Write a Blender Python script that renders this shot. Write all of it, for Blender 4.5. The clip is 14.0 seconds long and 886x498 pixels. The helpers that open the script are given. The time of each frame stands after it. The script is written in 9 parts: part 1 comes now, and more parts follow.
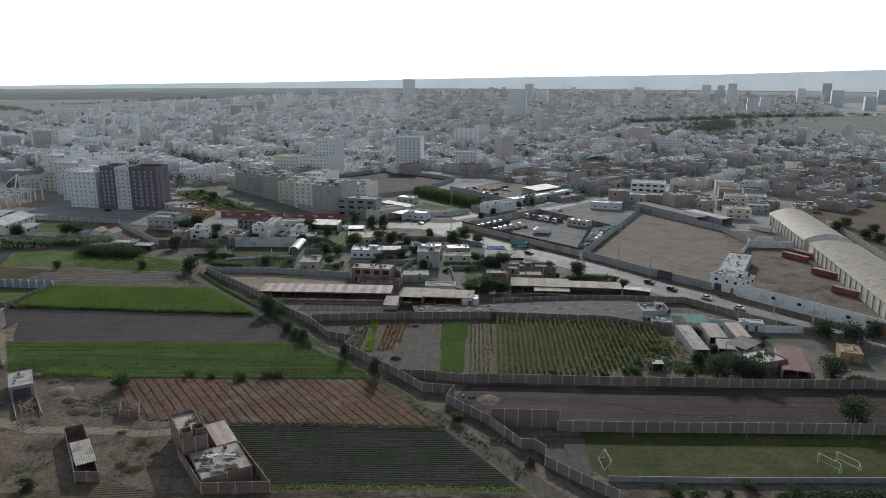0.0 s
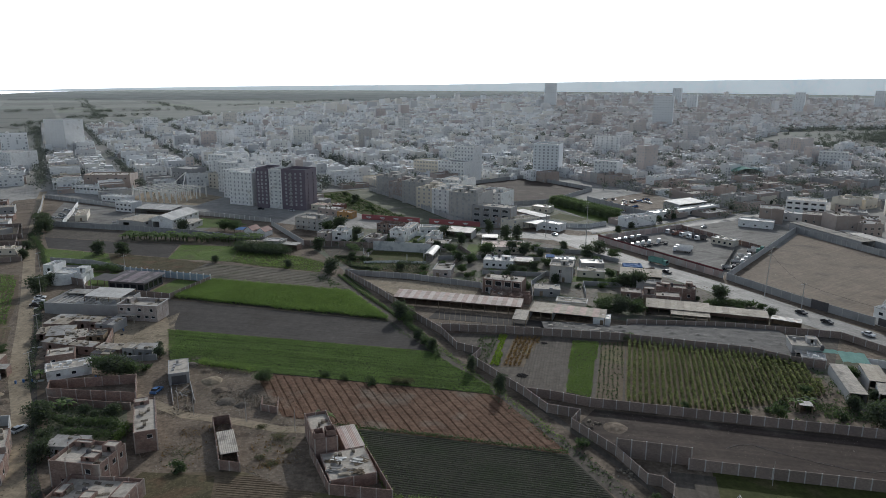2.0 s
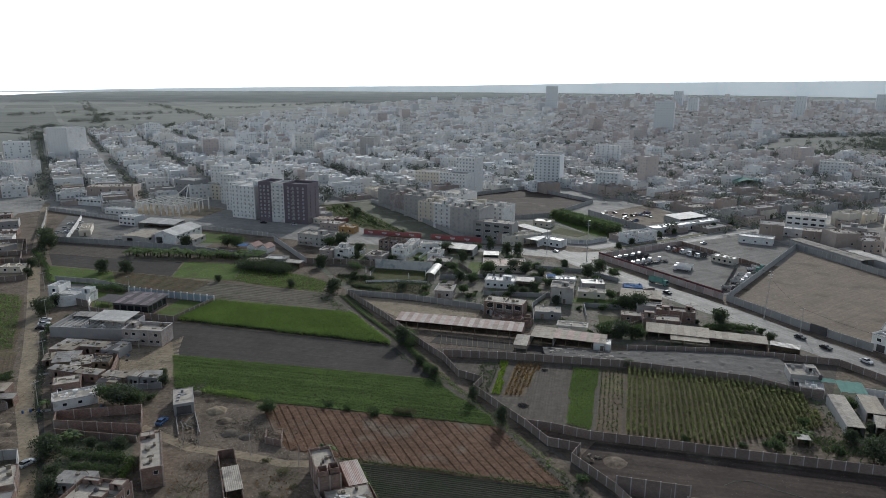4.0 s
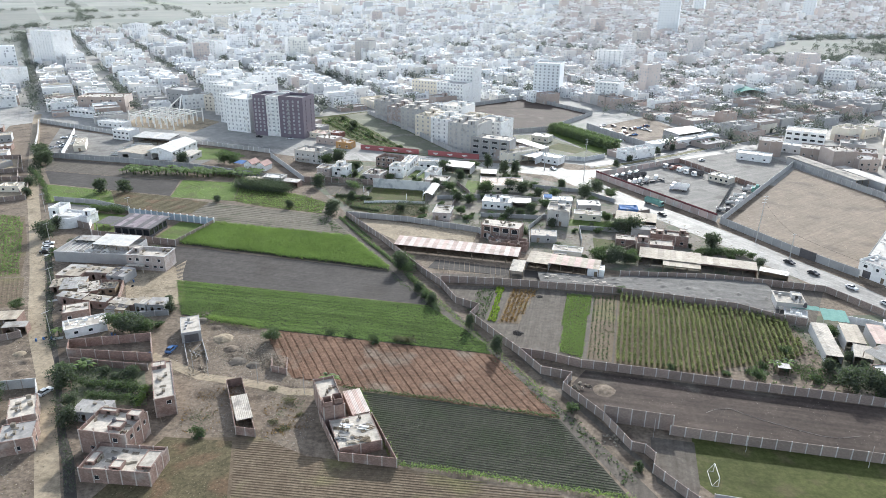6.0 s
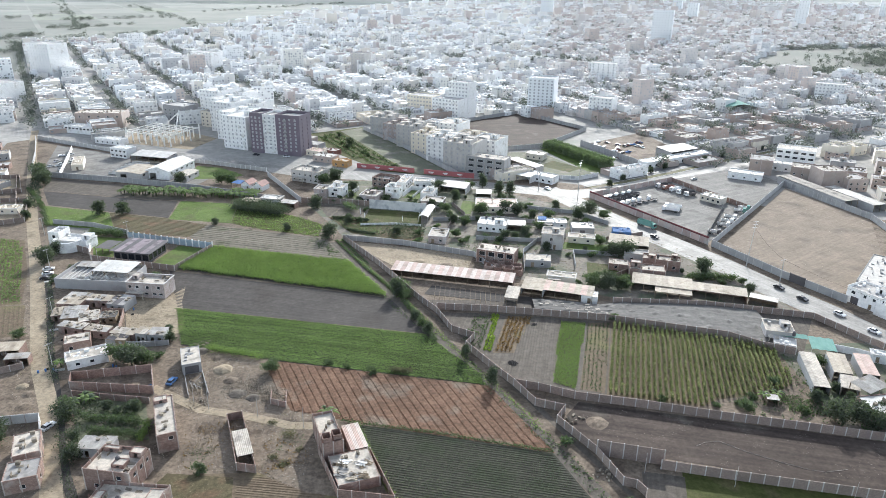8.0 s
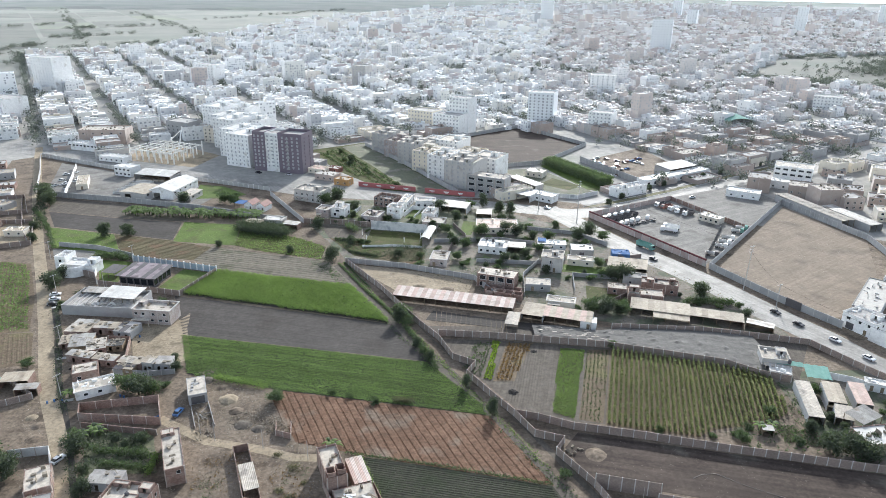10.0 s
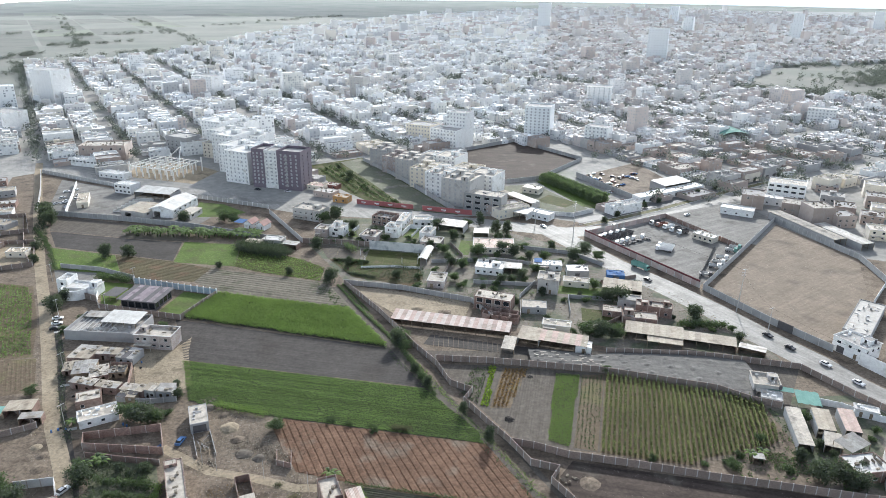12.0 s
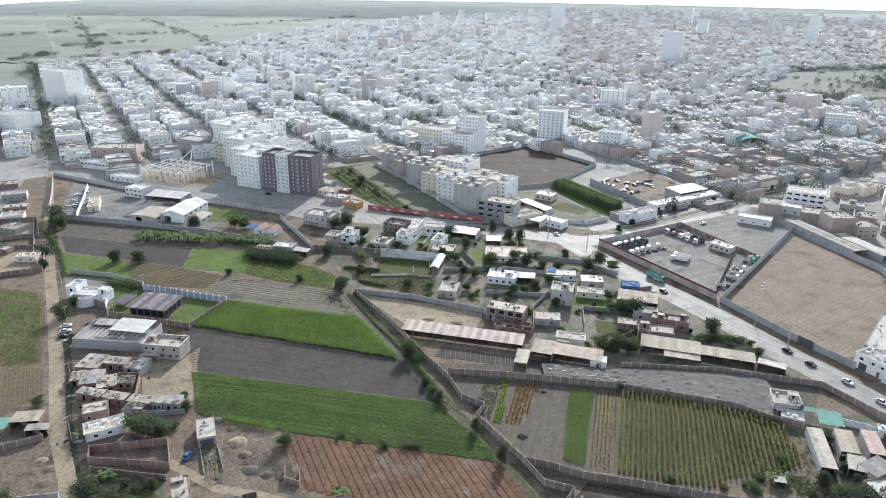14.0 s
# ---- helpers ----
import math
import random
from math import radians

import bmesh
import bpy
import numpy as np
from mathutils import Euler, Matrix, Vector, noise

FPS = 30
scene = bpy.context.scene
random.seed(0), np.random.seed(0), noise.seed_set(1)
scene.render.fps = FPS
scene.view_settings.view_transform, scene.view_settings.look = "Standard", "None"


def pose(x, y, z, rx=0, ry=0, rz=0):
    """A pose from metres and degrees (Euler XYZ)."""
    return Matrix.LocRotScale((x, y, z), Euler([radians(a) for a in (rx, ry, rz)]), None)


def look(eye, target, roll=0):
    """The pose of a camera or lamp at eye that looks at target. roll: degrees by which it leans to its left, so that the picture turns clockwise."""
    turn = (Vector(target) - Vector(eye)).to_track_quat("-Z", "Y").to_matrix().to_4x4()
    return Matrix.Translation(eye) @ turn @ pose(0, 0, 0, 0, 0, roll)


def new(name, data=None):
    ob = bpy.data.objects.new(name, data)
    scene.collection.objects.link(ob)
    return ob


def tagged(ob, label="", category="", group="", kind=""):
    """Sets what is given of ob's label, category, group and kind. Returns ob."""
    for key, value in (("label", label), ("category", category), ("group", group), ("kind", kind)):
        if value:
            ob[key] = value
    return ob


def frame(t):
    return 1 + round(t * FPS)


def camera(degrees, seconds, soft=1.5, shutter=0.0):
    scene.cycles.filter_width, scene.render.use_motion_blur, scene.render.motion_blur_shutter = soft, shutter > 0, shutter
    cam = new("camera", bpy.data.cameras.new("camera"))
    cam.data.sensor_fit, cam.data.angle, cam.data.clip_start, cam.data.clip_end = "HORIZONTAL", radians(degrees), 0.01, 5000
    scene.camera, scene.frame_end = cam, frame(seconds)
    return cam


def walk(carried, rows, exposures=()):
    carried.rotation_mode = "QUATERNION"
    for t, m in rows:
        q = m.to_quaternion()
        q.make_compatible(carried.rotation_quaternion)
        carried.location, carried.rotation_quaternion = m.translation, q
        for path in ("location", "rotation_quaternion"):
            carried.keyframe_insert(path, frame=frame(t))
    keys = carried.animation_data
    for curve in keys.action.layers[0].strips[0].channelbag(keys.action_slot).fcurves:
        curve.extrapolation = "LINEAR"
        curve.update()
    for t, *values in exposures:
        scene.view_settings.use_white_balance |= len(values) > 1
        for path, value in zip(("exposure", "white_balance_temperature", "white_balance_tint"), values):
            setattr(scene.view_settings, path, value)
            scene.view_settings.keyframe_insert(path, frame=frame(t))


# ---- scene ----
cam = camera(65.1, 14.0, soft=0.6)
PATH = [
    (0.0, pose(0.0, 0.0, 81.6, 76.0, -0.2, -11.24)),
    (0.4, pose(-0.3, 0.1, 81.5, 76.05, -0.2, -11.1)),
    (0.5, pose(-0.4, 0.2, 81.5, 76.1, -0.25, -9.5)),
    (0.6, pose(-0.3, 0.4, 81.5, 76.1, -0.3, -4.3)),
    (0.7, pose(-0.2, 0.5, 81.5, 76.1, -0.3, -1.8)),
    (0.8, pose(-0.1, 0.6, 81.5, 76.1, -0.35, -0.6)),
    (1.0, pose(0.0, 0.8, 81.7, 76.07, -0.36, -0.3)),
    (1.5, pose(0.3, 0.9, 82.9, 76.1, -0.3, 0.0)),
    (2.0, pose(0.4, 0.85, 85.4, 76.14, -0.35, 0.1)),
    (2.5, pose(0.33, 0.87, 87.8, 76.14, -0.4, 0.17)),
    (3.2, pose(0.2, 0.9, 91.2, 76.15, -0.42, 0.2)),
    (4.2, pose(-0.1, 0.95, 96.0, 76.1, -0.46, 0.2)),
    (4.6, pose(-0.25, 1.0, 97.9, 75.4, -0.5, 0.2)),
    (4.8, pose(-0.3, 1.0, 98.8, 74.25, -0.5, 0.18)),
    (5.0, pose(-0.34, 1.02, 99.8, 72.12, -0.52, 0.15)),
    (5.1, pose(-0.36, 1.05, 100.3, 71.2, -0.54, 0.13)),
    (5.2, pose(-0.38, 1.1, 100.9, 69.9, -0.56, 0.1)),
    (5.3, pose(-0.4, 1.15, 101.4, 68.7, -0.58, 0.08)),
    (5.4, pose(-0.42, 1.2, 102.0, 68.1, -0.6, 0.06)),
    (5.5, pose(-0.44, 1.22, 102.5, 67.84, -0.61, 0.05)),
    (6.0, pose(-0.52, 1.09, 105.1, 67.92, -0.62, -0.03)),
    (6.5, pose(-0.67, 0.9, 107.5, 68.02, -0.62, -0.13)),
    (7.0, pose(-0.83, 0.85, 109.95, 68.11, -0.67, -0.21)),
    (7.5, pose(-0.95, 0.77, 112.45, 68.14, -0.7, -0.34)),
    (8.0, pose(-1.0, 0.7, 114.9, 68.19, -0.71, -0.44)),
    (9.2, pose(-1.2, 0.4, 120.8, 68.35, -0.66, -0.46)),
    (10.5, pose(-1.4, 0.05, 127.3, 68.5, -0.6, -0.42)),
    (11.0, pose(-1.42, -0.2, 129.9, 68.52, -0.6, -0.5)),
    (11.5, pose(-1.4, -0.42, 132.4, 68.6, -0.6, -0.57)),
    (12.0, pose(-1.27, -0.5, 134.55, 68.7, -0.6, -0.63)),
    (12.5, pose(-1.05, -0.28, 135.8, 68.75, -0.65, -0.24)),
    (13.0, pose(-1.2, 0.86, 136.2, 68.72, -0.67, 0.08)),
    (13.5, pose(-1.67, 2.9, 136.4, 68.69, -0.68, 0.12)),
    (14.0, pose(-2.14, 5.33, 136.55, 68.73, -0.75, 0.34)),
]
EXPOSURES = [(0.0, -0.58, 6150, 8), (4.8, -0.58, 6150, 8), (5.1, -0.32, 6150, 8), (5.3, 0.1, 6150, 8), (5.6, 0.86, 6150, 8),
             (6.5, 1.04, 6150, 8), (14.0, 0.78, 6150, 8)]
walk(cam, PATH, EXPOSURES)

# ---- daylight ----
SUN_ELEV, SUN_TURN = radians(25), radians(14)
world = bpy.data.worlds.new("sky")
scene.world = world
world.use_nodes = True
sky = world.node_tree.nodes.new("ShaderNodeTexSky")
sky.sky_type, sky.sun_disc = "NISHITA", False
sky.sun_elevation, sky.sun_rotation = SUN_ELEV, SUN_TURN
sky.air_density, sky.dust_density, sky.ozone_density, sky.altitude = 1.0, 1.2, 1.0, 50
background = world.node_tree.nodes["Background"]
background.inputs["Strength"].default_value = 0.15
milky = world.node_tree.nodes.new("ShaderNodeHueSaturation")
milky.inputs["Saturation"].default_value = 0.55
world.node_tree.links.new(sky.outputs["Color"], milky.inputs["Color"])
world.node_tree.links.new(milky.outputs["Color"], background.inputs["Color"])

sun_data = bpy.data.lights.new("sun", "SUN")
sun_data.energy, sun_data.angle, sun_data.color = 3.0, radians(0.8), (1.0, 0.96, 0.9)
sun = new("sun", sun_data)
sun.matrix_world = look((math.sin(SUN_TURN) * math.cos(SUN_ELEV) * 500, math.cos(SUN_TURN) * math.cos(SUN_ELEV) * 500,
                         math.sin(SUN_ELEV) * 500), (0, 0, 0))


# ---- materials ----
def surface(name, a, b, size=2.0, rough=0.85, fine=8.0, bump=0.15, spec=0.12, sheen=0.0, island=0.0, piece=0.0, metal=0.0,
            stain=None, stain_size=9.0, stain_low=0.5, brick=None, leafy=0.0,
            speck=0.0, speck_size=1.2, streak=0.0, streak_turn=0.0, streak_size=1.2, broad=0.0):
    """A weathered surface: two colours mixed by coarse and fine noise, with optional stains, courses and per-piece variation."""
    mt = bpy.data.materials.new(name)
    mt.use_nodes = True
    nt = mt.node_tree
    bs = nt.nodes["Principled BSDF"]
    link, node = nt.links.new, nt.nodes.new
    place = node("ShaderNodeNewGeometry")

    def noise_at(period, detail=4.0):
        n = node("ShaderNodeTexNoise")
        n.inputs["Scale"].default_value, n.inputs["Detail"].default_value = 1.0 / period, detail
        n.inputs["Roughness"].default_value = 0.66 if detail > 7 else 0.5
        link(place.outputs["Position"], n.inputs["Vector"])
        return n

    def blend(fac, c1, c2):
        m = node("ShaderNodeMix")
        m.data_type = "RGBA"
        link(fac, m.inputs["Factor"])
        for slot, c in ((6, c1), (7, c2)):
            if isinstance(c, tuple):
                m.inputs[slot].default_value = (*c, 1)
            else:
                link(c, m.inputs[slot])
        return m.outputs[2]

    def steep(value, low, high):
        r = node("ShaderNodeMapRange")
        r.inputs["From Min"].default_value, r.inputs["From Max"].default_value = low, high
        link(value, r.inputs["Value"])
        return r.outputs["Result"]

    def scaled(colour, value, amount):
        r, hsv = node("ShaderNodeMapRange"), node("ShaderNodeHueSaturation")
        r.inputs["From Min"].default_value, r.inputs["From Max"].default_value = 0.32, 0.68
        r.inputs["To Min"].default_value, r.inputs["To Max"].default_value = 1 - amount, 1 + amount
        link(value, r.inputs["Value"])
        link(r.outputs["Result"], hsv.inputs["Value"])
        link(colour, hsv.inputs["Color"])
        return hsv.outputs["Color"]

    coarse, small = noise_at(size), noise_at(size / fine, 3.0)
    fac = node("ShaderNodeMath")
    fac.operation = "MULTIPLY_ADD"
    link(small.outputs["Fac"], fac.inputs[0])
    fac.inputs[1].default_value = 0.5
    link(coarse.outputs["Fac"], fac.inputs[2])
    col = blend(steep(fac.outputs[0], 0.5, 1.0), a, b)
    if brick:
        tex = node("ShaderNodeTexBrick")
        tex.inputs["Scale"].default_value = 1.0
        tex.inputs["Brick Width"].default_value, tex.inputs["Row Height"].default_value = 0.5, 0.24
        tex.inputs["Mortar Size"].default_value = 0.02
        tex.inputs["Color1"].default_value, tex.inputs["Color2"].default_value = (1, 1, 1, 1), (0.72, 0.7, 0.7, 1)
        tex.inputs["Mortar"].default_value = (*brick, 1)
        co = node("ShaderNodeTexCoord")
        sep, mix_co = node("ShaderNodeSeparateXYZ"), node("ShaderNodeCombineXYZ")
        link(co.outputs["Object"], sep.inputs[0])
        add = node("ShaderNodeMath")
        link(sep.outputs[0], add.inputs[0])
        link(sep.outputs[1], add.inputs[1])
        link(add.outputs[0], mix_co.inputs[0])
        link(sep.outputs[2], mix_co.inputs[1])
        link(mix_co.outputs[0], tex.inputs["Vector"])
        mul = node("ShaderNodeMix")
        mul.data_type, mul.blend_type = "RGBA", "MULTIPLY"
        mul.inputs["Factor"].default_value = 1.0
        link(col, mul.inputs[6])
        link(tex.outputs["Color"], mul.inputs[7])
        col = mul.outputs[2]
    if stain:
        spots = noise_at(stain_size, 6.0)
        col = blend(steep(spots.outputs["Fac"], stain_low, stain_low + 0.12), col, stain)
    for amount, period in ((speck, speck_size), (broad, 22.0)):
        if amount:
            col = scaled(col, noise_at(period, 9.0).outputs["Fac"], amount)
    if streak:
        turned = node("ShaderNodeMapping")
        turned.inputs["Rotation"].default_value = (0, 0, -radians(streak_turn))
        turned.vector_type = "POINT"
        thin = node("ShaderNodeVectorMath")
        thin.operation = "MULTIPLY"
        thin.inputs[1].default_value = (0.035 / streak_size, 1.0 / streak_size, 0.0)
        n = node("ShaderNodeTexNoise")
        n.inputs["Scale"].default_value, n.inputs["Detail"].default_value = 1.0, 4.0
        link(place.outputs["Position"], turned.inputs["Vector"])
        link(turned.outputs["Vector"], thin.inputs[0])
        link(thin.outputs["Vector"], n.inputs["Vector"])
        col = scaled(col, n.outputs["Fac"], streak)
    for amount, source in ((island, "island"), (piece, "piece")):
        if amount:
            src = place.outputs["Random Per Island"] if source == "island" else node("ShaderNodeObjectInfo").outputs["Random"]
            hsv = node("ShaderNodeHueSaturation")
            r = node("ShaderNodeMapRange")
            r.inputs["To Min"].default_value, r.inputs["To Max"].default_value = 1 - amount, 1 + amount
            link(src, r.inputs["Value"])
            link(r.outputs["Result"], hsv.inputs["Value"])
            link(col, hsv.inputs["Color"])
            col = hsv.outputs["Color"]
    link(col, bs.inputs["Base Color"])
    bs.inputs["Roughness"].default_value, bs.inputs["Metallic"].default_value = rough, metal
    bs.inputs["Specular IOR Level"].default_value = spec
    if sheen:
        bs.inputs["Sheen Weight"].default_value, bs.inputs["Sheen Roughness"].default_value = sheen, 0.8
    if bump:
        bp = node("ShaderNodeBump")
        bp.inputs["Strength"].default_value, bp.inputs["Distance"].default_value = bump, 0.05
        link(small.outputs["Fac"], bp.inputs["Height"])
        link(bp.outputs["Normal"], bs.inputs["Normal"])
    if leafy:
        thin, both = node("ShaderNodeBsdfTranslucent"), node("ShaderNodeMixShader")
        bright = node("ShaderNodeHueSaturation")
        bright.inputs["Value"].default_value = 1.7
        link(col, bright.inputs["Color"])
        link(bright.outputs["Color"], thin.inputs["Color"])
        both.inputs["Fac"].default_value = leafy
        link(bs.outputs["BSDF"], both.inputs[1])
        link(thin.outputs["BSDF"], both.inputs[2])
        link(both.outputs["Shader"], nt.nodes["Material Output"].inputs["Surface"])
    return mt


def palette(name, colours, rough=0.85, sheen=0.0):
    """Painted walls of many houses: one of several colours for each mesh island."""
    mt = surface(name, (0.5, 0.5, 0.5), (0.6, 0.6, 0.6), rough=rough, sheen=sheen, bump=0)
    nt = mt.node_tree
    bs = nt.nodes["Principled BSDF"]
    old = bs.inputs["Base Color"].links[0].from_socket
    geo = nt.nodes.new("ShaderNodeNewGeometry")
    ramp = nt.nodes.new("ShaderNodeValToRGB")
    ramp.color_ramp.interpolation = "CONSTANT"
    for i, c in enumerate(colours):
        e = ramp.color_ramp.elements[i] if i < 2 else ramp.color_ramp.elements.new(i / len(colours))
        e.position, e.color = i / len(colours), (*c, 1)
    nt.links.new(geo.outputs["Random Per Island"], ramp.inputs["Fac"])
    mul = nt.nodes.new("ShaderNodeMix")
    mul.data_type, mul.blend_type = "RGBA", "MULTIPLY"
    mul.inputs["Factor"].default_value = 0.9
    nt.links.new(ramp.outputs["Color"], mul.inputs[6])
    lift = nt.nodes.new("ShaderNodeBrightContrast")
    lift.inputs["Bright"].default_value = 0.4
    nt.links.new(old, lift.inputs["Color"])
    nt.links.new(lift.outputs["Color"], mul.inputs[7])
    nt.links.new(mul.outputs[2], bs.inputs["Base Color"])
    return mt


